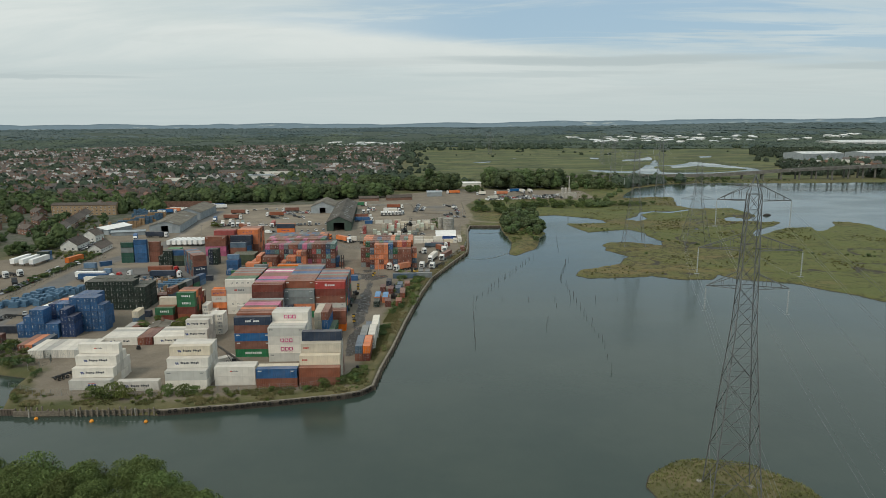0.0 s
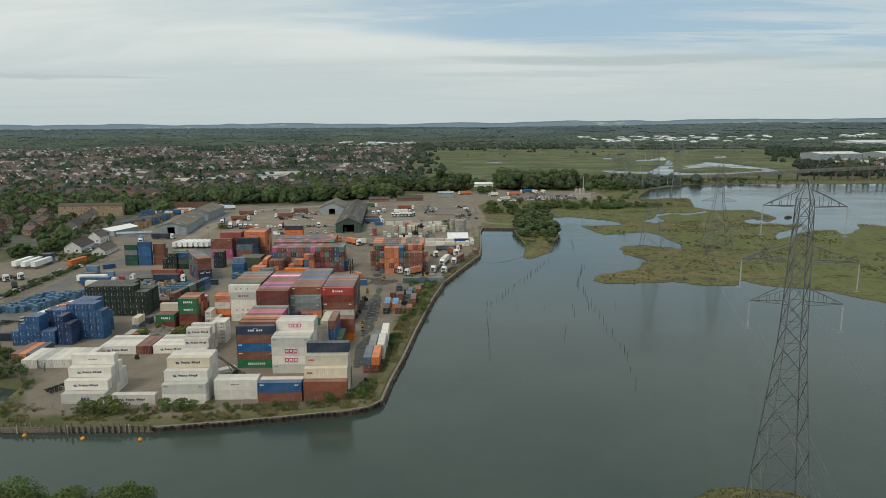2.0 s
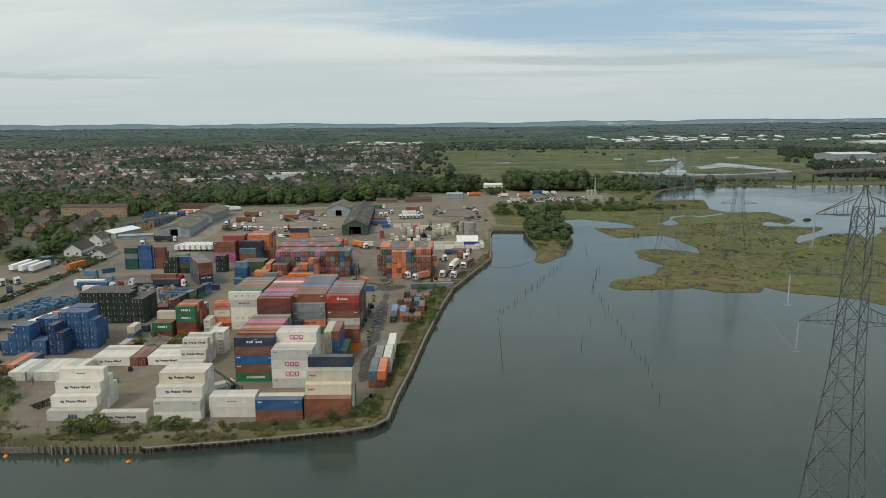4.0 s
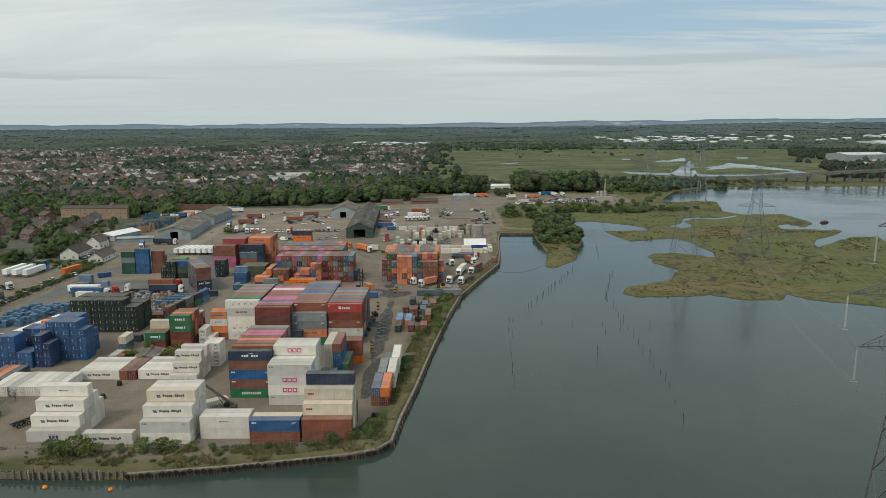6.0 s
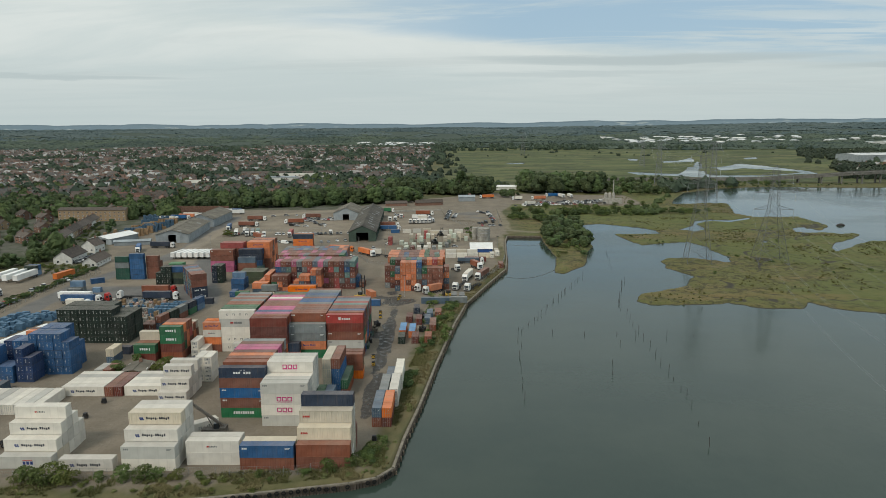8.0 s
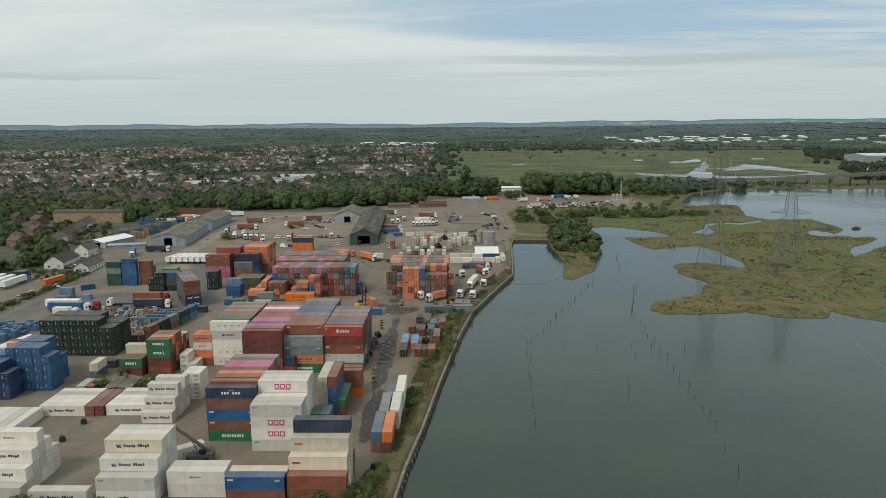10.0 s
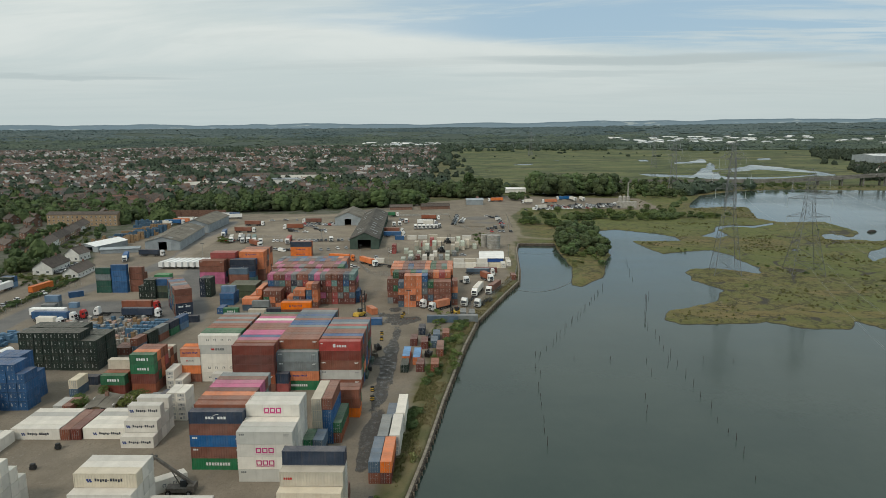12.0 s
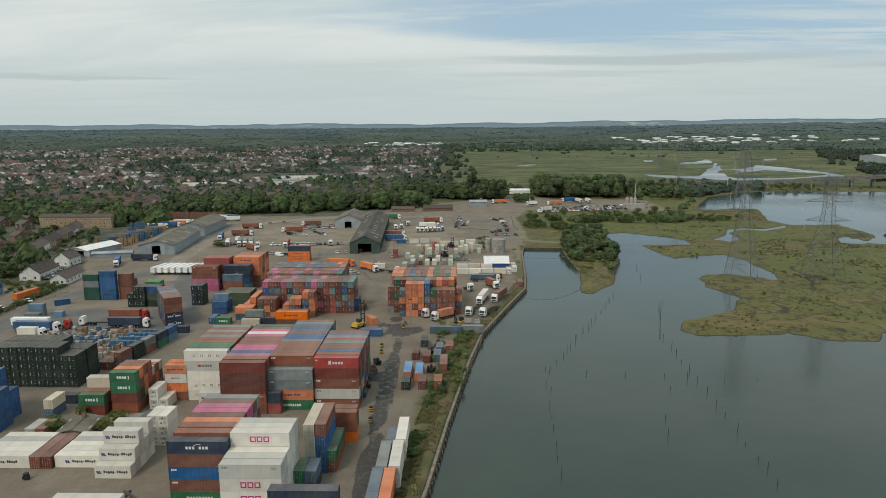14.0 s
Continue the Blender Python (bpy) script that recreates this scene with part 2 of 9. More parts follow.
ORANGEPAINT = plain("orange_vehicle_paint", (0.62, 0.16, 0.03), 0.45, 0.0, 0.15, 1.0)
BARK = plain("bark", (0.09, 0.072, 0.055), 0.95, 0.0, 0.3, 2.0)
MAGENTA = plain("magenta_decal", (0.50, 0.015, 0.17), 0.5, 0.0, 0.08, 1.0)
DECALBLUE = plain("dark_blue_decal", (0.02, 0.045, 0.19), 0.5, 0.0, 0.08, 1.0)
DECALWHITE = plain("white_decal", (0.68, 0.69, 0.68), 0.5, 0.0, 0.1, 1.0)
DECALGREY = plain("grey_decal", (0.18, 0.19, 0.19), 0.5, 0.0, 0.1, 1.0)
DECALDARK = plain("near_black_decal", (0.035, 0.04, 0.055), 0.5, 0.0, 0.1, 1.0)
DECALRED = plain("red_decal", (0.45, 0.035, 0.03), 0.5, 0.0, 0.1, 1.0)


def foliage(name, dark, lite, isl=0.5, big=0.09):
    n = Nodes(name)
    f = n.math("ADD", n.math("MULTIPLY", n.island(), isl), n.math("MULTIPLY", n.ramp(n.noise(big, 4, 0.6), 0.3, 0.7), 1 - isl))
    col = n.mix(f, dark, lite)
    col = n.hsv(col, n.math("ADD", 0.82, n.math("MULTIPLY", n.random(), 0.4)), 1.0, n.math("ADD", 0.485, n.math("MULTIPLY", n.random(), 0.03)))
    MATS[name] = n.done(col, 0.75, 0.0, 0.2)
    return MATS[name]


LEAF = foliage("summer_leaves", (0.056, 0.084, 0.026), (0.145, 0.185, 0.058))
LEAFDARK = foliage("dark_summer_leaves", (0.041, 0.066, 0.028), (0.100, 0.138, 0.050))
LEAFYELLOW = foliage("yellow_green_leaves", (0.072, 0.092, 0.024), (0.165, 0.178, 0.052))
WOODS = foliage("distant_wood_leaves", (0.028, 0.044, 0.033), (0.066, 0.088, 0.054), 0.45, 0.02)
# distance haze is mixed into these two leaf colours: bluer, then paler
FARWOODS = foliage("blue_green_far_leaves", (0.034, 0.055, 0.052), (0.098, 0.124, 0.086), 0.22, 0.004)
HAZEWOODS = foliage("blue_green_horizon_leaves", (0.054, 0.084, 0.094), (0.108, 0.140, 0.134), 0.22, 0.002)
BELTLEAF = foliage("dark_tree_belt_leaves", (0.037, 0.057, 0.029), (0.094, 0.124, 0.052))
WEED = foliage("bank_weeds", (0.095, 0.108, 0.040), (0.205, 0.205, 0.085))
RUSH = foliage("marsh_rushes", (0.072, 0.082, 0.026), (0.140, 0.140, 0.050), 0.6, 0.05)


# ---- mesh helpers ----
class Geo:
    """Collects faces for one mesh."""

    def __init__(self):
        self.v, self.f, self.m = [], [], []

    def face(self, pts, mat=0):
        k = len(self.v)
        self.v += pts
        self.f.append(tuple(range(k, k + len(pts))))
        self.m.append(mat)

    def box(self, x0, x1, y0, y1, z0, z1, mat=0, bottom=True):
        k = len(self.v)
        self.v += [(x, y, z) for z in (z0, z1) for x, y in ((x0, y0), (x1, y0), (x1, y1), (x0, y1))]
        fs = [(4, 5, 6, 7), (0, 1, 5, 4), (1, 2, 6, 5), (2, 3, 7, 6), (3, 0, 4, 7)] + ([(3, 2, 1, 0)] if bottom else [])
        self.f += [tuple(k + i for i in f) for f in fs]
        self.m += [mat] * len(fs)

    def beam(self, p, q, r, mat=0, sides=4):
        p, q = Vector(p), Vector(q)
        d = (q - p).normalized()
        a = d.cross(Vector((0, 0, 1)) if abs(d.z) < 0.95 else Vector((1, 0, 0))).normalized()
        b = d.cross(a)
        k = len(self.v)
        for c in (p, q):
            for i in range(sides):
                w = 2 * math.pi * (i + 0.5) / sides
                self.v.append(tuple(c + r * (math.cos(w) * a + math.sin(w) * b)))
        for i in range(sides):
            j = (i + 1) % sides
            self.f.append((k + i, k + j, k + sides + j, k + sides + i))
            self.m.append(mat)
        self.f += [tuple(k + i for i in reversed(range(sides))), tuple(k + sides + i for i in range(sides))]
        self.m += [mat, mat]

    def tube(self, pts, radii, mat=0, sides=4):
        """One unbroken bar through several points, with a radius at each."""
        pts = [Vector(p) for p in pts]
        k = len(self.v)
        for i, c in enumerate(pts):
            d = (pts[min(i + 1, len(pts) - 1)] - pts[max(i - 1, 0)]).normalized()
            a = d.cross(Vector((0, 0, 1)) if abs(d.z) < 0.95 else Vector((1, 0, 0))).normalized()
            b = d.cross(a)
            for j in range(sides):
                w = 2 * math.pi * (j + 0.5) / sides
                self.v.append(tuple(c + radii[i] * (math.cos(w) * a + math.sin(w) * b)))
        for i in range(len(pts) - 1):
            for j in range(sides):
                j2 = (j + 1) % sides
                o = k + i * sides
                self.f.append((o + j, o + j2, o + sides + j2, o + sides + j))
                self.m.append(mat)
        o = k + (len(pts) - 1) * sides
        self.f += [tuple(k + j for j in reversed(range(sides))), tuple(o + j for j in range(sides))]
        self.m += [mat, mat]

    def drum(self, x, y, z0, z1, r, sides=16, mat=0, axis="z", taper=1.0):
        k = len(self.v)
        for z, rr in ((z0, r), (z1, r * taper)):
            for i in range(sides):
                w = 2 * math.pi * i / sides
                c, s = rr * math.cos(w), rr * math.sin(w)
                self.v.append((x + c, y + s, z) if axis == "z" else ((z, x + c, y + s) if axis == "x" else (x + c, z, y + s)))
        for i in range(sides):
            j = (i + 1) % sides
            self.f.append((k + i, k + j, k + sides + j, k + sides + i))
            self.m.append(mat)
        self.f += [tuple(k + i for i in reversed(range(sides))), tuple(k + sides + i for i in range(sides))]
        self.m += [mat, mat]

    def mesh(self, name, *mats):
        me = bpy.data.meshes.new(name)
        me.from_pydata(self.v, [], self.f)
        for mt in mats:
            me.materials.append(mt)
        if len(mats) > 1:
            me.polygons.foreach_set("material_index", np.array(self.m, dtype=np.int32))
        me.update()
        return me


def part(name, geo, material, parent=None, label="", at=None):
    """Links a Geo or a mesh as one object, under parent if given."""
    mats = material if isinstance(material, (list, tuple)) else [material]
    me = geo.mesh(name, *mats) if isinstance(geo, Geo) else geo
    ob = new(name, me)
    ob.parent = parent
    if at is not None:
        ob.matrix_basis = at
    return tagged(ob, label)


def np_mesh(name, verts, faces, material, smooth=False):
    """One mesh from numpy verts and equal-sided faces."""
    verts, faces = np.asarray(verts, np.float32), np.asarray(faces, np.int32)
    me = bpy.data.meshes.new(name)
    k = faces.shape[1]
    me.vertices.add(len(verts))
    me.vertices.foreach_set("co", verts.ravel())
    me.loops.add(faces.size)
    me.loops.foreach_set("vertex_index", faces.ravel())
    me.polygons.add(len(faces))
    me.polygons.foreach_set("loop_start", np.arange(0, faces.size, k, dtype=np.int32))
    me.materials.append(material)
    me.polygons.foreach_set("use_smooth", np.full(len(faces), bool(smooth)))
    me.update(calc_edges=True)
    return me


# ---- ground: one sheet from the river bed over the yard to the hills ----
YARD = 2.0
MAIN = [(-4888, 426), (-292, 235), (-143, 217), (-125, 211), (-124, 200), (-118, 184), (-94, 182), (-73, 181), (-53, 184), (-38, 187), (-24, 190),
        (-18, 192.5), (-14.5, 197), (-13, 212), (-10, 232), (-6, 265), (0.5, 312), (6, 343), (18, 381), (29, 414), (32, 444), (36, 504), (39, 524),
        (62, 522), (71, 546), (84, 597), (104, 586), (118, 591)]
NORTH = [(118, 591), (141, 573), (153, 557), (170, 595), (232, 762), (267, 834), (326, 883), (390, 904), (457, 892), (514, 888), (581, 893), (960, 900), (4935, 960),
         (5064, 5200), (-5200, 5200), (-4888, 426)]
MARSH = [(118, 596), (141, 573), (151, 558), (149, 541), (131, 539), (117, 541), (119, 520), (124, 493), (135, 499), (158, 506), (163, 488), (162, 471),
         (165, 452), (158, 438), (140, 452), (125, 449), (120, 438), (118, 422), (124, 401), (115, 381), (89, 365), (81, 351), (86, 344), (109, 344),
         (122, 348), (132, 339), (150, 337), (158, 348), (162, 338), (187, 327), (200, 305), (215, 278), (308, 230), (431, 316), (406, 456), (342, 473)]
MARSH_EAST = [(352, 515), (346, 534), (336, 541), (325, 521), (307, 498), (295, 490), (300, 508), (282, 509), (270, 499), (238, 471), (243, 485), (256, 502), (276, 517), (291, 537), (275, 543), (252, 547), (256, 563), (265, 569), (274, 556), (291, 575), (293, 603), (294, 630), (257, 628), (250, 650), (262, 690), (273, 725), (255, 731), (225, 722), (205, 740), (177, 794)]
BUSH = [(62, 528), (61, 494), (61, 453), (55, 412), (59, 407), (65, 416), (74, 428), (81, 453), (85, 472), (92, 489), (93, 516), (100, 570), (104, 589), (81, 603)]
ISLET = [(49, 138), (52, 144), (61, 150), (67, 150), (78, 147), (85, 137), (88, 125), (84, 112), (66, 110), (52, 120)]
NEARBANK = [(-395, 149), (-90, 143), (-57, 138), (-40, 125), (-35, 101), (-70, -298), (-410, -286)]
LAKE = [(286, 1172), (286, 1104), (323, 1089), (347, 1072), (371, 1050), (413, 1048), (465, 1066), (530, 1106), (572, 1112), (590, 1203), (581, 1274), (581, 1337), (562, 1405), (524, 1342),
        (482, 1292), (448, 1279), (443, 1318), (424, 1281), (388, 1199), (360, 1136), (334, 1140), (320, 1160), (302, 1174)]
LAKE_ISLES = [[(422, 1184), (484, 1221), (509, 1248), (540, 1205), (562, 1159), (534, 1131), (473, 1100), (406, 1097), (401, 1125)],
              [(417, 1204), (438, 1252), (461, 1258), (454, 1223), (430, 1190)]]
MEADOW_POOLS = [[(418, 1420), (462, 1436), (503, 1464), (533, 1554), (548, 1628), (507, 1558), (478, 1508), (446, 1497)],
                [(505, 1470), (443, 1311), (448, 1276), (484, 1377), (519, 1489)],
                [(393, 1592), (421, 1590), (400, 1510), (380, 1512)],
                [(666, 1622), (710, 1645), (672, 1560), (636, 1540)],
                [(110, 1425), (155, 1460), (149, 1405), (109, 1389)],
                [(206, 1562), (231, 1606), (221, 1539)],
                [(44, 1265), (58, 1250), (55, 1223)]]
MARSH_POOLS = [[(166, 557), (175, 556), (178, 547), (193, 562), (195, 589), (210, 603), (225, 598), (250, 616), (252, 628), (227, 610), (211, 614), (197, 607), (185, 579)],
               [(204, 507), (213, 512), (214, 503), (207, 500)],
               [(217, 468), (223, 472), (223, 467), (217, 461)]]


def signed(poly, x, y):
    """Distance to a polygon's outline, positive inside."""
    pts = np.array(poly, float)
    d2 = np.full(x.shape, 1e18)
    inside = np.zeros(x.shape, bool)
    for (ax, ay), (bx, by) in zip(pts, np.roll(pts, -1, 0)):
        ex, ey = bx - ax, by - ay
        t = np.clip(((x - ax) * ex + (y - ay) * ey) / (ex * ex + ey * ey), 0, 1)
        d2 = np.minimum(d2, (x - ax - t * ex) ** 2 + (y - ay - t * ey) ** 2)
        if ay != by:
            inside ^= ((ay > y) != (by > y)) & (x < (bx - ax) * (y - ay) / (by - ay) + ax)
    return np.where(inside, 1, -1) * np.sqrt(d2)


LATTICE = {}


def wave_noise(x, y, size, seed, octaves=4):
    """Smooth uneven noise from value lattices, about -1 to 1."""
    out, amp = np.zeros(x.shape), 1.0
    if seed not in LATTICE:
        rng = np.random.RandomState(seed)
        LATTICE[seed] = [rng.rand(256, 256) * 2 - 1 for _ in range(6)]
    for o in range(octaves):
        lat = LATTICE[seed][o]
        gx, gy = x / size, y / size
        ix, iy = np.floor(gx).astype(int), np.floor(gy).astype(int)
        fx, fy = gx - ix, gy - iy
        fx, fy = fx * fx * (3 - 2 * fx), fy * fy * (3 - 2 * fy)
        a, b = lat[ix % 256, iy % 256], lat[(ix + 1) % 256, iy % 256]
        c, d = lat[ix % 256, (iy + 1) % 256], lat[(ix + 1) % 256, (iy + 1) % 256]
        out += amp * ((a * (1 - fx) + b * fx) * (1 - fy) + (c * (1 - fx) + d * fx) * fy)
        size, amp = size * 0.5, amp * 0.5
    return out / 1.6


def smooth(x, a, b):
    t = np.clip((x - a) / (b - a), 0, 1)
    return t * t * (3 - 2 * t)


def hills(x, y):
    """Height of the land far from the water."""
    far = np.hypot(x, y)
    rise = 46 * smooth(far, 2300, 4700) + 22 * smooth(far, 1500, 4600) * smooth(x, 300, 2200)
    return rise + smooth(far, 1300, 2600) * 7 * np.maximum(wave_noise(x, y, 700, 5, 3) + 0.15, 0)


def land(x, y):
    """Ground height and the shares of yard, marsh and town there."""
    wob = wave_noise(x, y, 9, 2)
    main = np.maximum(signed(MAIN + NORTH[1:-1], x, y), signed(BUSH, x, y) + wob * 0.8)
    marsh = signed(MARSH + MARSH_EAST, x, y) + wob * 1.8
    islet = np.maximum(signed(ISLET, x, y) + wob * 0.7, signed(NEARBANK, x, y) + wob)
    lake = np.minimum(signed(LAKE, x, y), -np.max([signed(p, x, y) for p in LAKE_ISLES], axis=0))
    pools = np.maximum(lake, np.max([signed(p, x, y) for p in MEADOW_POOLS + MARSH_POOLS], axis=0)) + np.where(y > 900, 2 * wob + 3 * wave_noise(x, y * 2.0, 60, 45, 3), 0.4 * wob)
    creeks = 1.5 - np.abs(wave_noise(x, y, 64, 11, 4)) * 26
    east = smooth(x, 42, 60)
    low = main * (0.32 * east + 1.6 * (1 - east)) - 0.1
    top_main = YARD - 1.15 * east * smooth(y, 350, 520) 
    z_main = np.clip(low, -2.5, top_main) + np.where(main > 3, wave_noise(x, y, 16, 3) * 0.06, 0)
    z_marsh = np.clip(marsh * 0.4 - 0.1, -2.5, 0.62 + 0.16 * wave_noise(x, y, 14, 7))
    z_marsh = np.where((marsh > 2) & (creeks > 0), np.minimum(z_marsh, 0.42 - creeks * 0.27), z_marsh)
    z_islet = np.clip(islet * 0.5 - 0.1, -2.5, 1.0 + 0.2 * wob)
    fen = 0.75 - np.abs(wave_noise(x, y * 1.8, 230, 13, 4)) * 30
    wetland = (x > 40 + 0.005 * y) & (y > 900) & (y < 2300) & (x < 0.62 * y)
    z_main = np.where(wetland & (fen > 0), np.minimum(z_main, 0.55 - fen * 0.75), z_main)
    z = np.maximum(np.maximum(z_main, z_marsh), z_islet)
    z = np.where(pools > 0, np.minimum(z, 0.5 - pools * 0.25), z)
    z = z + np.where(main > 0, hills(x, y), 0)
    yard = smooth(main, 5.5, 7.5) * (1 - smooth(x + 0.22 * wob, 33, 37) * (1 - smooth(y, 640, 660)))
    return z, main, marsh, yard


ang = np.radians(np.r_[np.linspace(-180, -50, 60)[:-1], np.linspace(-50, 42, 760), np.linspace(42, 180, 60)[1:]])
rad = [4.0]
while rad[-1] < 4950:
    rad.append(rad[-1] + (6.0 if rad[-1] < 110 else max(1.3, rad[-1] * 0.0072)))
rad = np.minimum(np.array(rad), 4950.0)
AA, RR = np.meshgrid(ang, rad, indexing="ij")
GX, GY = np.sin(AA) * RR, np.cos(AA) * RR + 20
GZ, GMAIN, GMARSH, GYARD = land(GX, GY)
YARDPOLY = [(-125, 183), (-15, 183), (-5, 265), (40, 420), (42, 640), (62, 720), (190, 700), (190, 800), (60, 830), (-60, 735), (-105, 672), (-222, 672), (-218, 560), (-240, 520),
            (-196, 430), (-250, 400), (-260, 300), (-170, 240), (-135, 222)]
yp = smooth(signed(YARDPOLY, GX, GY) + 1.5 * wave_noise(GX, GY, 6, 9), 0.0, 2.5)
EASTBANK = 4.0 * smooth(GX, -24, -14) * smooth(GY, 194, 206) * (1 - smooth(GY, 330, 350))
GY_YARD = np.clip(yp * smooth(GMAIN - EASTBANK + 2.6 * wave_noise(GX, GY, 5, 19), 3.0, 7.5), 0, 1)
GTOWN = np.clip(smooth(-GX - 0.10 * GY, -80, 60) * smooth(GY, 380, 480) * (1 - smooth(GY, 2300, 2700)) * (1 - GY_YARD), 0, 1)
GMA = np.clip(np.where(GMARSH > 0, 1.0, 0.0) + smooth(GX, 44, 60) * smooth(GY, 330, 400) * (1 - smooth(GY, 860, 1000)), 0, 1) * (1 - GY_YARD)
GMEAD = smooth(GX - 0.005 * GY, -50, 10) * smooth(GY, 860, 1000) * (1 - smooth(GY, 2100, 2500)) * (1 - smooth(GX - 0.60 * GY, -60, 60))
# asphalt road west of the yard, and oily wet patches along the quay road
ROAD = [(-168, 255), (-176, 295), (-181, 340), (-182, 375), (-177, 405), (-168, 440), (-166, 480), (-176, 540), (-181, 620)]
GROAD = np.zeros_like(GX)
for (ax, ay), (bx, by) in zip(ROAD, ROAD[1:]):
    ex, ey = bx - ax, by - ay
    t_ = np.clip(((GX - ax) * ex + (GY - ay) * ey) / (ex * ex + ey * ey), 0, 1)
    GROAD = np.maximum(GROAD, 1 - smooth(np.hypot(GX - ax - t_ * ex, GY - ay - t_ * ey), 4.5, 6.0))
APRON = [(-185, 345), (-154, 338), (-113, 332), (-101, 339), (-112, 375), (-124, 424), (-146, 453), (-160, 440), (-140, 410), (-124, 378), (-140, 372), (-166, 376), (-182, 372)]
GROAD = np.maximum(GROAD, smooth(signed(APRON, GX, GY) + 3 * wave_noise(GX, GY, 10, 41), 0, 4))
GSAND = np.zeros_like(GX)
for (ax, ay), (bx, by) in zip([(-150, 430), (-164, 470), (-170, 540), (-166, 601), (-150, 640)], [(-164, 470), (-170, 540), (-166, 601), (-150, 640), (-60, 690)]):
    ex, ey = bx - ax, by - ay
    t_ = np.clip(((GX - ax) * ex + (GY - ay) * ey) / (ex * ex + ey * ey), 0, 1)
    GSAND = np.maximum(GSAND, 1 - smooth(np.hypot(GX - ax - t_ * ex, GY - ay - t_ * ey) + 1.5 * wave_noise(GX, GY, 8, 47), 3.5, 6.5))
for sx, sy, ra, rb in ((-162, 383, 26, 11), (-100, 575, 70, 60), (-30, 560, 30, 60), (0, 470, 22, 12), (-30, 420, 8, 40), (51, 545, 14, 5), (34, 480, 3, 60), (42, 610, 4, 70)):
    GSAND = np.maximum(GSAND, 0.7 * (1 - smooth(np.hypot((GX - sx) / ra, (GY - sy) / rb) + 0.4 * wave_noise(GX, GY, 9, 48), 0.7, 1.05)))
for sx, sy, ra, rb in ((15, 640, 15, 12), (-38, 657, 12, 4), (20, 615, 12, 5), (-100, 560, 10, 6), (-62, 700, 25, 5)):
    GROAD = np.maximum(GROAD, 0.8 * (1 - smooth(np.hypot((GX - sx) / ra, (GY - sy) / rb) + 0.5 * wave_noise(GX, GY, 9, 49), 0.6, 1.0)))
GWOOD = smooth(np.hypot(GX, GY), 1500, 2300) * (1 - GMEAD)
GWET = np.zeros_like(GX)
for sx, sy, ra, rb in ((-25, 292, 3.4, 48), (-25, 343, 6.5, 7), (-21, 346, 5, 4), (-31, 351, 6, 3.5), (-28, 359, 3.5, 5), (-24, 240, 3, 22), (-28, 296, 4, 6)):
    GWET = np.maximum(GWET, 1 - smooth(np.hypot((GX - sx) / ra, (GY - sy) / rb) + 0.35 * wave_noise(GX, GY, 7, 43), 0.7, 1.0))
na, nr = AA.shape
idx = np.arange(na * nr).reshape(na, nr)
quads = np.stack([idx[:-1, :-1], idx[1:, :-1], idx[1:, 1:], idx[:-1, 1:]], -1).reshape(-1, 4)



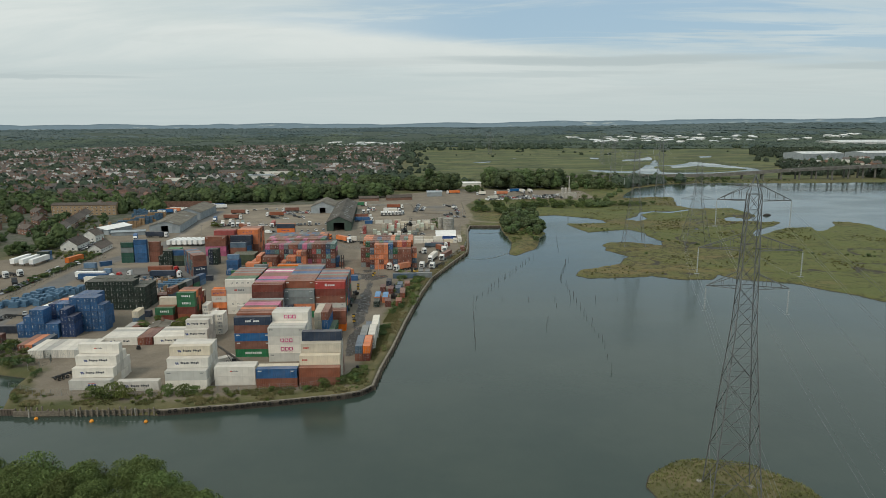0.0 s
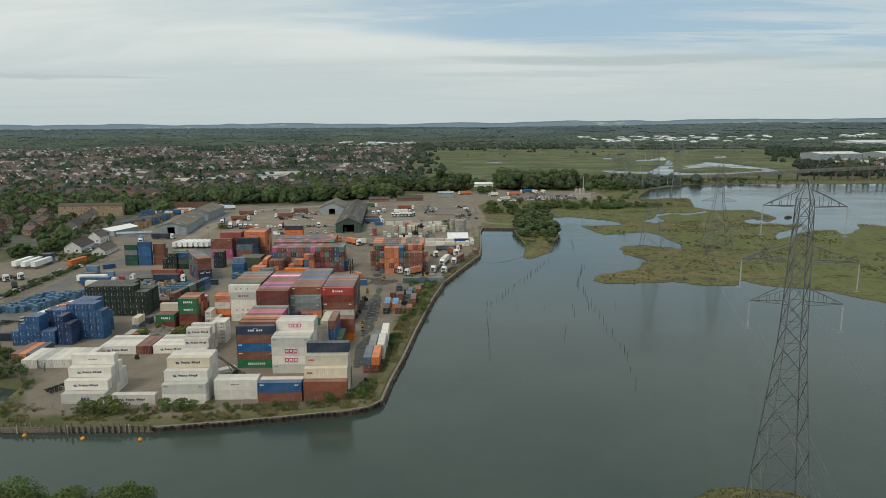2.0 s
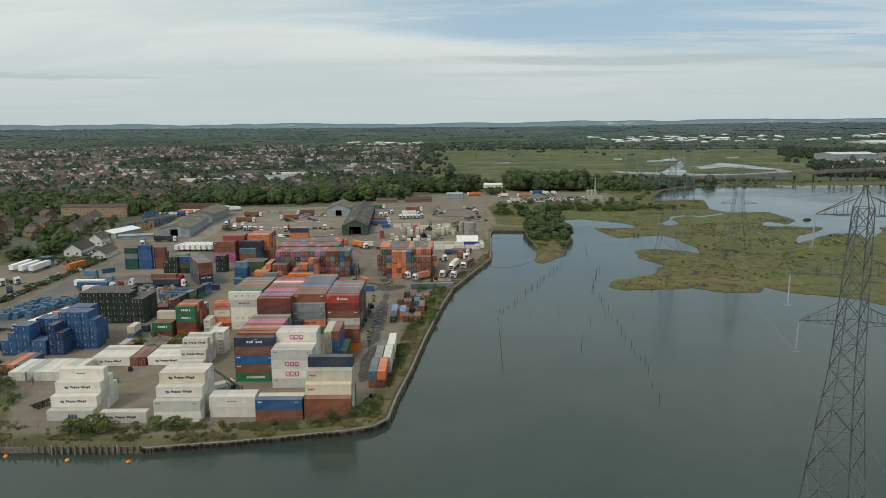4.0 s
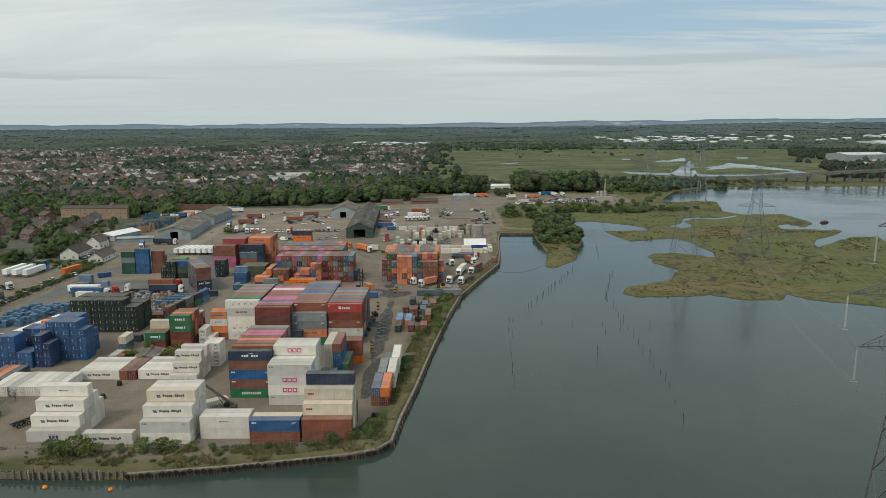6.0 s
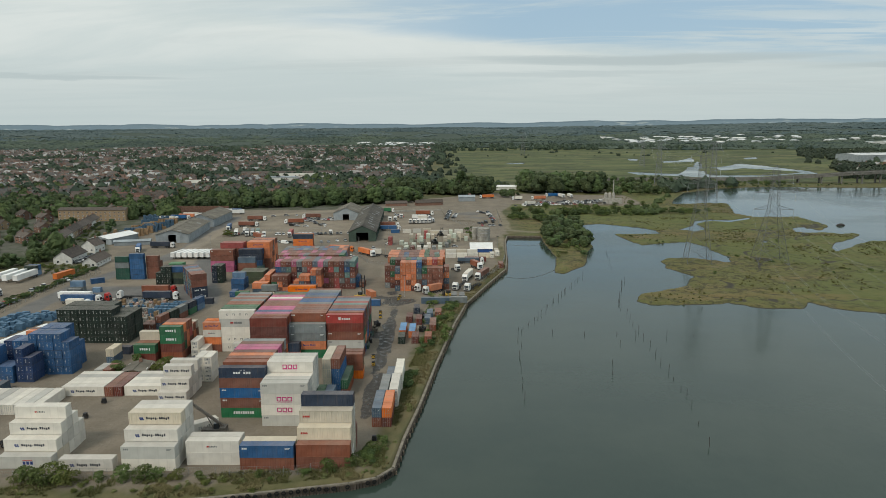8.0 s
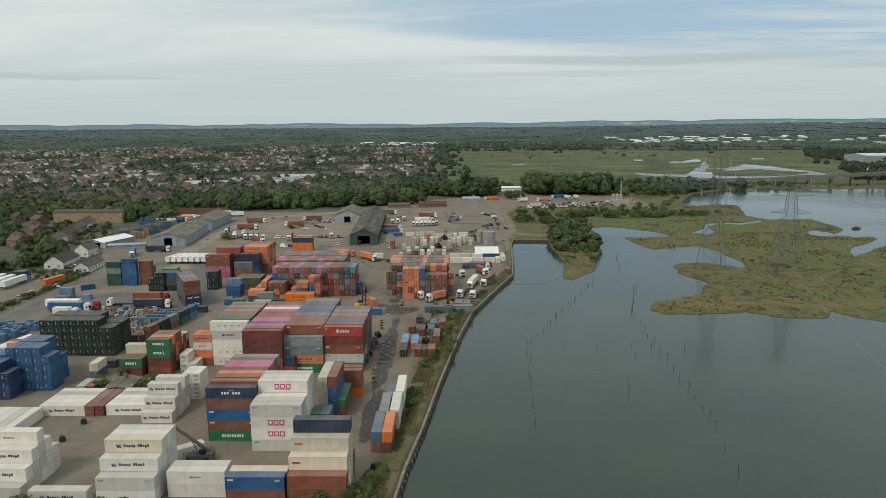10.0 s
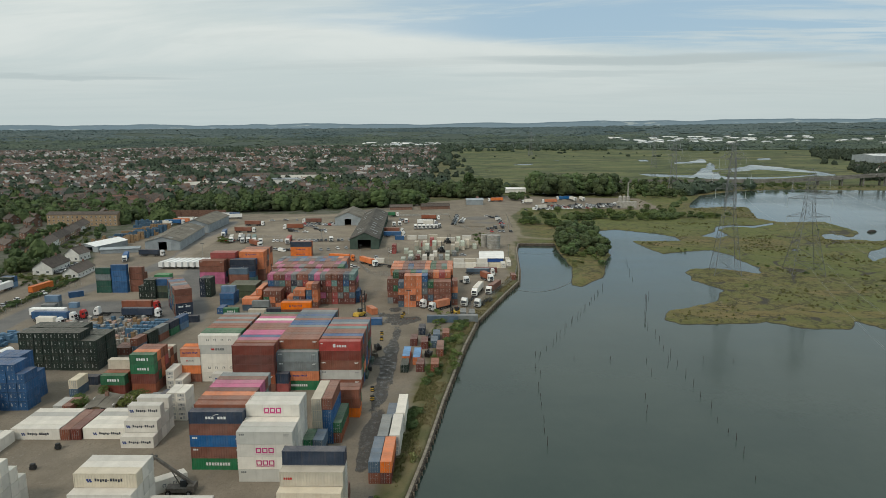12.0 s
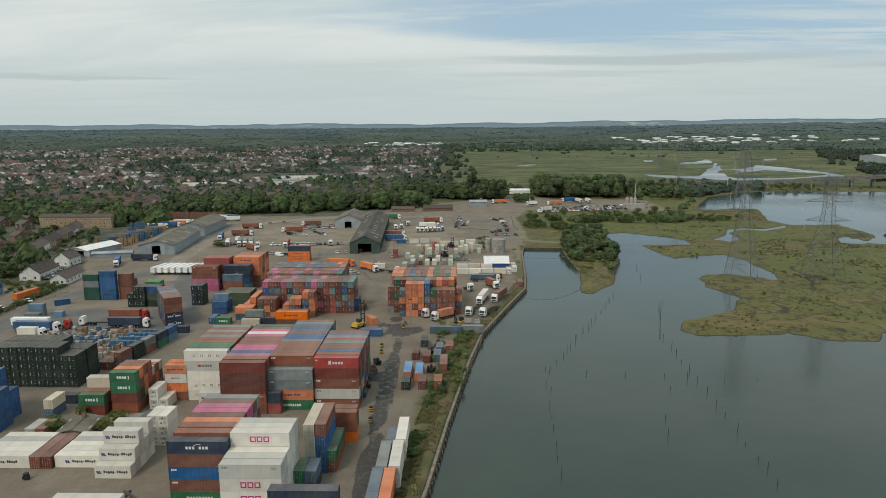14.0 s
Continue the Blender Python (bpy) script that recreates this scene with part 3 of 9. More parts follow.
def ground_material():
    n = Nodes("ground")
    z = n.attr("zone")
    sp = n.t.nodes.new("ShaderNodeSeparateColor")
    link(n.t, z.outputs["Color"], sp.inputs[0])
    yard, marsh, town = sp.outputs[0], sp.outputs[1], sp.outputs[2]
    mead = n.attr("meadow").outputs["Fac"]
    fine, mid, big = n.noise(0.9, 6, 0.65), n.noise(0.09, 6, 0.6), n.noise(0.012, 5, 0.55)
    grass = n.mix(n.ramp(mid, 0.35, 0.65), (0.085, 0.088, 0.036), (0.165, 0.140, 0.072))
    grass = n.mix(n.math("MULTIPLY", n.ramp(big, 0.4, 0.7), 0.6), grass, (0.05, 0.065, 0.028))
    meadow = n.mix(n.ramp(n.noise(0.02, 6, 0.6, (0.35, 1.0, 1.0)), 0.35, 0.65), (0.074, 0.094, 0.034), (0.138, 0.148, 0.060))
    meadow = n.mix(n.ramp(n.noise(0.03, 8, 0.7, (0.22, 1.0, 1.0)), 0.57, 0.64, 0.0, 0.6), meadow, (0.050, 0.066, 0.028))
    meadow = n.mix(n.math("MULTIPLY", n.ramp(n.noise(0.012, 4, 0.6, (0.3, 1.0, 1.0)), 0.5, 0.7), 0.6), meadow, (0.175, 0.15, 0.075))
    ditch = n.math("ABSOLUTE", n.math("SUBTRACT", n.noise(0.011, 5, 0.6, (0.45, 1.0, 1.0)), 0.5))
    meadow = n.mix(n.ramp(ditch, 0.015, 0.045, 0.6, 0.0), meadow, (0.030, 0.042, 0.020))
    ditch = n.math("ABSOLUTE", n.math("SUBTRACT", n.noise(0.017, 4, 0.55, (0.35, 1.1, 1.0)), 0.56))
    meadow = n.mix(n.ramp(ditch, 0.01, 0.03, 0.5, 0.0), meadow, (0.036, 0.048, 0.022))
    grass = n.mix(mead, grass, meadow)
    towncol = n.mix(n.ramp(mid, 0.35, 0.6), (0.050, 0.062, 0.030), (0.115, 0.114, 0.092))
    grass = n.mix(town, grass, towncol)
    grass = n.mix(n.attr("woodland").outputs["Fac"], grass, (0.052, 0.072, 0.056))
    salt = n.mix(n.ramp(n.noise(0.07, 7, 0.68), 0.38, 0.62), (0.118, 0.110, 0.038), (0.180, 0.140, 0.062))
    salt = n.mix(n.ramp(n.noise(0.018, 6, 0.65), 0.42, 0.58, 0.0, 0.75), salt, (0.124, 0.130, 0.042))
    salt = n.mix(n.ramp(n.noise(0.22, 7, 0.75), 0.50, 0.62, 0.0, 0.75), salt, (0.050, 0.048, 0.022))
    salt = n.mix(n.ramp(n.noise(0.05, 8, 0.74), 0.585, 0.63, 0.0, 0.7), salt, (0.17, 0.14, 0.088))
    salt = n.mix(n.ramp(n.noise(0.32, 6, 0.7, (1.0, 0.6, 1.0)), 0.53, 0.61, 0.0, 0.7), salt, (0.042, 0.038, 0.018))
    salt = n.mix(n.ramp(n.noise(0.45, 6, 0.7), 0.56, 0.64, 0.0, 0.7), salt, (0.165, 0.150, 0.062))
    salt = n.mix(n.ramp(n.noise(1.3, 6, 0.75), 0.53, 0.64, 0.0, 0.5), salt, (0.045, 0.040, 0.018))
    salt = n.mix(n.ramp(n.noise(0.009, 6, 0.6, (0.6, 1.0, 1.0)), 0.44, 0.54, 0.0, 0.7), salt, (0.108, 0.128, 0.038))
    salt = n.mix(n.ramp(n.noise(0.013, 7, 0.66, (0.5, 1.2, 1.0)), 0.56, 0.63, 0.0, 0.5), salt, (0.175, 0.132, 0.055))
    creek = n.math("ABSOLUTE", n.math("SUBTRACT", n.noise(0.035, 6, 0.62), 0.5))
    salt = n.mix(n.ramp(creek, 0.005, 0.013, 0.8, 0.0), salt, (0.040, 0.040, 0.020))
    col = n.mix(marsh, grass, salt)
    conc = n.mix(n.ramp(mid, 0.3, 0.7), (0.176, 0.148, 0.113), (0.236, 0.200, 0.154))
    conc = n.mix(n.math("MULTIPLY", n.ramp(n.noise(0.05, 7, 0.68), 0.52, 0.68), 0.7), conc, (0.175, 0.155, 0.13))
    conc = n.mix(n.math("MULTIPLY", n.ramp(n.noise(0.6, 5, 0.7, (1.0, 0.18, 1.0)), 0.52, 0.72), 0.35), conc, (0.15, 0.135, 0.115))
    conc = n.mix(n.math("MULTIPLY", n.ramp(n.noise(0.16, 8, 0.75), 0.62, 0.70), 0.55), conc, (0.10, 0.09, 0.08))
    conc = n.mix(n.ramp(n.noise(1.4, 7, 0.78), 0.50, 0.64, 0.0, 0.5), conc, (0.135, 0.115, 0.09))
    conc = n.mix(n.ramp(n.noise(0.8, 7, 0.78), 0.56, 0.66, 0.0, 0.45), conc, (0.305, 0.268, 0.216))
    conc = n.mix(n.ramp(n.noise(0.028, 9, 0.72), 0.55, 0.62, 0.0, 0.55), conc, (0.16, 0.135, 0.105))
    col = n.mix(yard, col, conc)
    tar = n.mix(n.ramp(mid, 0.3, 0.7), (0.125, 0.122, 0.118), (0.175, 0.168, 0.158))
    col = n.mix(n.attr("asphalt").outputs["Fac"], col, tar)
    col = n.mix(n.math("MULTIPLY", n.attr("sand").outputs["Fac"], 0.75), col, n.mix(n.ramp(mid, 0.3, 0.7), (0.25, 0.210, 0.160), (0.32, 0.272, 0.211)))
    wet = n.ramp(n.math("ADD", n.attr("wet").outputs["Fac"], n.ramp(n.noise(0.45, 7, 0.75, (1.0, 0.35, 1.0)), 0.3, 0.7, -0.45, 0.4)), 0.35, 0.75)
    col = n.mix(n.math("MULTIPLY", wet, 0.85), col, (0.052, 0.052, 0.052))
    geo = n.t.nodes.new("ShaderNodeNewGeometry")
    sz = n.t.nodes.new("ShaderNodeSeparateXYZ")
    link(n.t, geo.outputs["Position"], sz.inputs[0])
    shore = n.ramp(n.math("ADD", sz.outputs[2], n.math("MULTIPLY", fine, 0.25)), 0.22, 0.34, 1.0, 0.0)
    col = n.mix(shore, col, (0.052, 0.047, 0.036))
    n.bump(n.math("ADD", n.noise(1.6, 6, 0.7), n.math("MULTIPLY", n.noise(0.35, 5, 0.7), 2.0)), 0.6, 0.3)
    return n.done(col, n.math("SUBTRACT", 0.92, n.math("MULTIPLY", n.math("MULTIPLY", wet, n.ramp(n.noise(0.5, 4, 0.6), 0.48, 0.60)), 0.75)), 0.0, 0.3)


gmesh = np_mesh("ground", np.stack([GX, GY, GZ], -1).reshape(-1, 3), quads, ground_material(), True)
zone = gmesh.color_attributes.new("zone", "FLOAT_COLOR", "POINT")
zone.data.foreach_set("color", np.stack([GY_YARD, GMA, GTOWN, np.ones_like(GMA)], -1).astype(np.float32).ravel())
meadow = gmesh.attributes.new("meadow", "FLOAT", "POINT")
meadow.data.foreach_set("value", np.clip(GMEAD, 0, 1).astype(np.float32).ravel())
for key, val in (("asphalt", GROAD * (1 - GMA)), ("wet", GWET), ("sand", GSAND), ("woodland", GWOOD)):
    at_ = gmesh.attributes.new(key, "FLOAT", "POINT")
    at_.data.foreach_set("value", np.clip(val, 0, 1).astype(np.float32).ravel())
ground = tagged(new("ground", gmesh), "yard concrete, salt marsh and grassland running to the hills", "ground", kind="structure")


def height_at(x, y):
    return float(land(np.array([float(x)]), np.array([float(y)]))[0][0])


def heights(x, y):
    return land(np.asarray(x, float), np.asarray(y, float))[0]


# water
wm = Nodes("estuary_water")
ripple = wm.math("ADD", wm.math("MULTIPLY", wm.noise(0.55, 4, 0.6, (1.0, 0.45, 1.0)), 0.5), wm.math("MULTIPLY", wm.noise(0.06, 3, 0.5), 1.2))
calm = wm.ramp(wm.noise(0.011, 4, 0.55, (0.5, 1.0, 1.0)), 0.38, 0.62)
wm.bump(ripple, 0.27, 0.25)
murk = wm.mix(wm.ramp(wm.noise(0.02, 5, 0.6), 0.35, 0.65), (0.032, 0.051, 0.043), (0.042, 0.061, 0.050))
wmat = wm.done(murk, wm.math("ADD", 0.08, wm.math("MULTIPLY", calm, 0.12)), 0.0, 0.5)
wm.b.inputs["IOR"].default_value = 1.33
g = Geo()
g.face([(-4900, -4900, 0), (4900, -4900, 0), (4900, 4900, 0), (-4900, 4900, 0)])
tagged(part("water", g, wmat), "grey-green calm estuary water with faint ripples", "water", kind="structure")

# far ridge against the sky, its blue haze painted into the base colour
rng = np.random.RandomState(4)


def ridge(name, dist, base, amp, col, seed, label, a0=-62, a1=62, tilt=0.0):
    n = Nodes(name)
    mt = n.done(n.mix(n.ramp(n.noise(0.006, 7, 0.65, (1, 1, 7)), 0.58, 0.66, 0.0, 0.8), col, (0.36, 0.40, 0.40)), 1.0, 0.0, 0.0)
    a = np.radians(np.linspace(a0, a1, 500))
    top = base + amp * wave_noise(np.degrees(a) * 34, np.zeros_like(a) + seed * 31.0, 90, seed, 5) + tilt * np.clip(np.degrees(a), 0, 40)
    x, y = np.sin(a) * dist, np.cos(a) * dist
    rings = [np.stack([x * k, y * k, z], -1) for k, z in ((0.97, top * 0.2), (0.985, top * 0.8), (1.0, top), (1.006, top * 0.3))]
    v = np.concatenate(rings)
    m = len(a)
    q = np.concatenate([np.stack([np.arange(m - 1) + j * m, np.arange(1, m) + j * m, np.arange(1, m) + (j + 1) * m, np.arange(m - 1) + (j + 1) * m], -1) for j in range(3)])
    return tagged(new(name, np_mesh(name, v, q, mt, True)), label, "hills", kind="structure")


ridge("backdrop_hills", 4780, 80, 9, (0.175, 0.235, 0.275), 3, "wooded hills along the horizon, blue haze painted into their colour", tilt=0.75)

# ---- shipping containers ----
HC, STD, CW = 2.9, 2.59, 2.44
L40, L20 = 12.19, 6.06


def corrugated(g, L, H, W, y, out, mat=0, pitch=0.56, depth=0.045):
    """A trapezoid-ribbed long side in the plane y, ribs towards out."""
    x, prof = 0.16, []
    n = int((L - 0.32) / pitch)
    p = (L - 0.32) / n
    for i in range(n):
        prof += [(x, 0), (x + p * 0.36, 0), (x + p * 0.5, 1), (x + p * 0.86, 1)]
        x += p
    prof.append((L - 0.16, 0))
    k = len(g.v)
    for px, o in prof:
        yy = y - out * depth * (1 - o)
        g.v += [(px, yy, 0.14), (px, yy, H - 0.1)]
    for i in range(len(prof) - 1):
        a = k + 2 * i
        f = (a, a + 2, a + 3, a + 1)
        g.f.append(f if out < 0 else f[::-1])
        g.m.append(mat)


def container_body(L, H, flat=False, coarse=False):
    W, g = CW, Geo()
    e = 0.16
    for x in (0, L - e):
        for y in (0, W - e):
            g.box(x, x + e, y, y + e, 0, H)
    for y in (0, W - 0.1):
        g.box(e, L - e, y, y + 0.1, 0, 0.15)
        g.box(e, L - e, y + 0.01, y + 0.09, H - 0.11, H - 0.015)
    for x in (0, L - 0.12):
        g.box(x + 0.01, x + 0.11, e, W - e, 0.0, 0.17)
        g.box(x + 0.01, x + 0.11, e, W - e, H - 0.13, H - 0.012)
    if flat:
        for y in (0.03, W - 0.05):
            g.box(e, L - e, y, y + 0.02, 0.14, H - 0.1)
    else:
        corrugated(g, L, H, W, 0.03, -1, 0, 1.0 if coarse else 0.56)
        corrugated(g, L, H, W, W - 0.03, 1, 0, 1.0 if coarse else 0.56)
    # far end wall, roof with shallow ribs, floor
    g.box(L - 0.1, L - 0.05, e, W - e, 0.15, H - 0.12)
    n = (3 if coarse else 5) if L < 8 else (6 if coarse else 10)
    s = (L - 0.2) / n
    for i in range(n):
        x = 0.1 + i * s
        g.box(x, x + s * 0.93, 0.09, W - 0.09, H - 0.07, H - 0.022)
        g.box(x + s * 0.93, x + s, 0.09, W - 0.09, H - 0.07, H - 0.045)
    g.box(0.1, L - 0.1, 0.1, W - 0.1, 0.1, 0.16)
    for x in (() if coarse else (-0.012, L - 0.166)):
        for y in (-0.012, W - 0.15):
            for z in (-0.003, H - 0.115):
                g.box(x, x + 0.178, y, y + 0.162, z, z + 0.118)
    return g


def container_door(H, side):
    """One leaf of the end doors with its lock rods and handles."""
    g = Geo()
    y0 = 0.17 if side == 0 else CW / 2 + 0.012
    y1 = y0 + CW / 2 - 0.182
    g.box(0.02, 0.06, y0, y1, 0.18, H - 0.14)
    for z in (0.22, H * 0.36, H * 0.64, H - 0.36):
        g.box(0.002, 0.02, y0 + 0.06, y1 - 0.06, z, z + 0.16)
    for y in (y0 + 0.25, y1 - 0.25):
        g.beam((-0.025, y, 0.1), (-0.025, y, H - 0.08), 0.026, 1)
        for z in (0.3, H * 0.5, H - 0.35):
            g.box(-0.05, 0.0, y - 0.06, y + 0.06, z, z + 0.07, 1)
        g.box(-0.06, -0.03, y - 0.05, y + 0.32 * (1 if side == 0 else -1), 1.15, 1.2, 1) if side == 0 else g.box(-0.06, -0.03, y - 0.3, y + 0.05, 1.15, 1.2, 1)
    if side == 0:
        g.box(-0.002, 0.003, y0 + 0.45, y1 - 0.38, H - 0.75, H - 0.62, 2)
    return g


def reefer_unit(H):
    """Refrigeration machinery set in the end of an insulated container."""
    g = Geo()
    g.box(0.02, 0.06, 0.17, CW - 0.17, 0.18, H - 0.14)
    g.box(-0.01, 0.03, 0.35, CW - 0.35, 1.5, H - 0.4, 1)
    g.box(-0.015, 0.03, 0.4, 1.1, 0.45, 1.25, 1)
    g.box(-0.02, 0.03, 1.3, 1.8, 0.5, 0.9, 2)
    g.drum(1.2, 1.95, -0.05, 0.0, 0.27, 12, 2, "x")
    return g


BODY, DOOR, REEF = {}, {}, {}


def logo_geo(kind, L, H):
    """Maker's markings as plain shapes on the long side that faces the water."""
    g = Geo()
    y0, y1 = -0.016, -0.006
    cz = H * 0.52

    def bar(x, w, z, h, m=0):
        g.box(x, x + w, y0, y1, z, z + h, m)

    c = L / 2
    if kind == "W":  # three square magenta shapes and a thin line below
        for x in (c - 2.0, c - 0.62, c + 0.76):
            bar(x, 0.22, cz - 0.6, 1.2)
            bar(x + 0.93, 0.22, cz - 0.6, 1.2)
            bar(x + 0.22, 0.71, cz + 0.38, 0.22)
            bar(x + 0.22, 0.71, cz - 0.6, 0.22)
        bar(c - 2.0, 3.9, cz - 0.86, 0.07)
    elif kind in "hO":  # a square badge and a long word shape
        k = (0.80 if kind == "h" else 0.62) if L > 8 else 0.52
        for i in range(2):
            bar(c - 4.5 * k + i * 0.62 * k, 0.46 * k, cz - 0.10, 0.42 * k)
            bar(c - 4.3 * k + i * 0.62 * k, 0.46 * k, cz - 0.10 - 0.44 * k, 0.40 * k)
        for i in range(11):
            if i == 5:
                bar(c - 2.5 * k + i * 0.62 * k, 0.3 * k, cz - 0.05, 0.10 * k, 1)
            else:
                tall_, drop_ = i in (0, 6, 7, 10), i in (2, 4, 9)
                bar(c - 2.5 * k + i * 0.62 * k, 0.44 * k, cz - (0.46 if drop_ else 0.28) * k, ((0.74 if tall_ else 0.54) + (0.18 if drop_ else 0)) * k, 1)
    elif kind == "N":  # pale word shapes under a pale arc
        for i in range(7):
            if i != 3:
                bar(c - 2.3 + i * 0.68, 0.5, cz - 0.35, 0.6)
        for i in range(9):
            w = i / 8
            bar(c - 0.6 + i * 0.16, 0.17, cz + 0.4 + 0.3 * math.sin(w * 2.2), 0.1)
    elif kind == "G":  # white spaced capitals
        for i in range(9 if L > 8 else 4):
            k = 0.62 if L > 8 else 0.68
            bar(c - (2.8 if L > 8 else 1.5) + i * k, k * 0.74, cz - 0.38, 0.72)
        if L < 8:
            bar(c + 1.5, 0.35, cz - 0.5, 0.95)
    elif kind == "C":  # widely spaced grey capitals
        for i in range(4):
            bar(c - 3.6 + i * 2.2, 0.16, cz - 0.35, 0.7)
            bar(c - 3.44 + i * 2.2, 0.4, cz + (0.2 if i else -0.35), 0.15)
            bar(c - 3.04 + i * 2.2, 0.16, cz - 0.35, 0.7)
    elif kind == "K":
        bar(c - 2.0, 0.75, cz - 0.4, 1.0)
        for i in range(4):
            bar(c - 0.9 + i * 0.75, 0.55, cz - 0.35, 0.68)
        bar(0.5, 0.6, H - 0.75, 0.3)
    elif kind == "V":
        bar(c - 2.4, 1.0, cz - 0.3, 0.55, 1)
        for i in range(4):
            bar(c - 1.1 + i * 0.7, 0.52, cz - 0.35, 0.7)
    elif kind == "D":
        for i in range(4):
            bar(0.8 + i * 0.42, 0.32, cz - 0.2, 0.45)
    elif kind == "S":
        for i in range(3):
            bar(0.6 + i * 0.4, 0.3, H - 0.85, 0.4)
        bar(L - 1.9, 1.2, H - 0.7, 0.12)
        bar(L - 1.9, 0.9, H - 0.95, 0.12)
    elif kind == "P":
        for i in range(3):
            bar(c - 0.5 + i * 0.85, 0.6, cz - 0.5, 0.75)
        bar(c - 0.5, 2.2, cz + 0.4, 0.14, 1)
    elif kind == "T":
        bar(c - 1.3, 0.5, cz - 0.1, 0.34)
        for i in range(5):
            bar(c - 0.7 + i * 0.38, 0.27, cz - 0.1, 0.26 + 0.12 * (i % 2), 1)
    return g


# letter of a marked container: paint, markings, decal materials, words for the label
MARKED = {
    "W": ("w", "W", [MAGENTA, MAGENTA], "large magenta maker's mark"), "h": ("w", "h", [DECALBLUE, DECALDARK], "dark blue badge and word mark"),
    "H": ("c", "h", [DECALBLUE, DECALDARK], "blue badge and dark word mark"), "O": ("o", "O", [DECALBLUE, DECALBLUE], "dark blue badge and word mark"),
    "N": ("n", "N", [DECALWHITE, DECALWHITE], "white arc mark"), "G": ("g", "G", [DECALWHITE, DECALWHITE], "white capitals as bars"),
    "C": ("w", "C", [DECALGREY, DECALGREY], "spaced grey marks"), "K": ("e", "K", [DECALWHITE, DECALWHITE], "white word mark"),
    "V": ("A", "V", [DECALGREY, DECALRED], "grey and red word mark"), "D": ("c", "D", [DECALRED, DECALRED], "small red mark"),
    "S": ("A", "S", [DECALGREY, DECALGREY], "small grey codes"), "Q": ("a", "S", [DECALWHITE, DECALWHITE], "small white codes"),
    "R": ("r", "S", [DECALWHITE, DECALWHITE], "small white codes"), "T": ("w", "T", [DECALRED, DECALGREY], "small red word mark"),
    "B": ("b", "S", [DECALWHITE, DECALWHITE], "small white codes"), "P": ("A", "P", [DECALBLUE, DECALRED], "blue mark and red bar"),
}
LOGO = {}
COUNT = [0]


JOIN = []  # verts, faces, paint slots of the stacks that are past counting
SLOTS = list(COLOURS) + ["steel"]
PLAIN = {}


def template(L, H, flat):
    """Verts, quads and slot marks (0 paint, 1 steel) of a whole container, doors included."""
    if (L, H, flat) not in PLAIN:
        g = container_body(L, H, flat, True)
        for y0 in (0.165, CW / 2 + 0.01):
            y1 = y0 + CW / 2 - 0.175
            g.box(0.075, 0.11, y0, y1, 0.18, H - 0.14)
            for y in (y0 + 0.27, y1 - 0.27):
                g.beam((0.04, y, 0.12), (0.04, y, H - 0.1), 0.022)
            g.box(0.03, 0.074, y0 + 0.42, y1 - 0.36, H * 0.39, H * 0.45, 1)
            if y0 > 1:
                for q in (0.52, 0.60, 0.68):
                    g.box(0.05, 0.074, y0 + 0.36, y1 - 0.30, H * q, H * q + 0.11, 1)
            g.box(0.03, 0.074, y0 + 0.42, y1 - 0.42, H * 0.79, H * 0.83, 1)
        PLAIN[L, H, flat] = np.array(g.v), np.array(g.f), np.array(g.m)
    return PLAIN[L, H, flat]


def joined(m, key, L, H, flat):
    v, f, s = template(L, H, flat)
    mm = np.array(m)
    JOIN.append((v @ mm[:3, :3].T + mm[:3, 3], f, np.where(s == 1, len(COLOURS), SLOTS.index(key)), random.uniform(-0.17, 0.17)))


def container(u, v, z, key, L=L40, H=HC, turn=0, group="stacked shipping containers", solo=True, yaw=0.0):
    """A shipping container with its front-left bottom corner at (u, v, z). turn 0: long side to the south; 90: door end to the south."""
    paint_key = MARKED[key][0] if key in MARKED else key
    is_reefer = paint_key in "wA"
    jit = random.uniform(-0.05, 0.05)
    m = pose(u + jit, v + random.uniform(-0.03, 0.03), z, 0, 0, yaw) if turn == 0 else pose(u + CW + jit, v + random.uniform(-0.08, 0.08), z, 0, 0, turn + yaw)
    if not solo:
        joined(m, paint_key, L, H, is_reefer)
        return
    bk = (L, H, paint_key, is_reefer)
    if bk not in BODY:
        BODY[bk] = container_body(L, H, is_reefer).mesh("container_body", cpaint(paint_key))
    ob = new("shipping_container", BODY[bk])
    ob.matrix_basis = m
    size = "forty-foot" if L > 8 else "twenty-foot"
    extra = " with " + MARKED[key][3] if key in MARKED else " standing in the yard"
    tagged(ob, f"{COLOURS[paint_key][0]} {size} steel container{extra}", "shipping container", group)
    if is_reefer and turn != 0 and u > -100:
        if (H, paint_key) not in REEF:
            REEF[H, paint_key] = reefer_unit(H).mesh("refrigeration_unit", cpaint(paint_key), FITTING, DECALGREY)
        part("refrigeration_unit", REEF[H, paint_key], None, ob)
    else:
        for side in (0, 1):
            if (H, paint_key, side) not in DOOR:
                DOOR[H, paint_key, side] = container_door(H, side).mesh("door", cpaint(paint_key), STEEL, DECALWHITE)
            part("door", DOOR[H, paint_key, side], None, ob)
    if turn == 0 and key in MARKED:
        lk = (key, L, H)
        if lk not in LOGO:
            LOGO[lk] = logo_geo(MARKED[key][1], L, H).mesh("marking", *MARKED[key][2])
        part("marking", LOGO[lk], None, ob)
    COUNT[0] += 1
    return ob


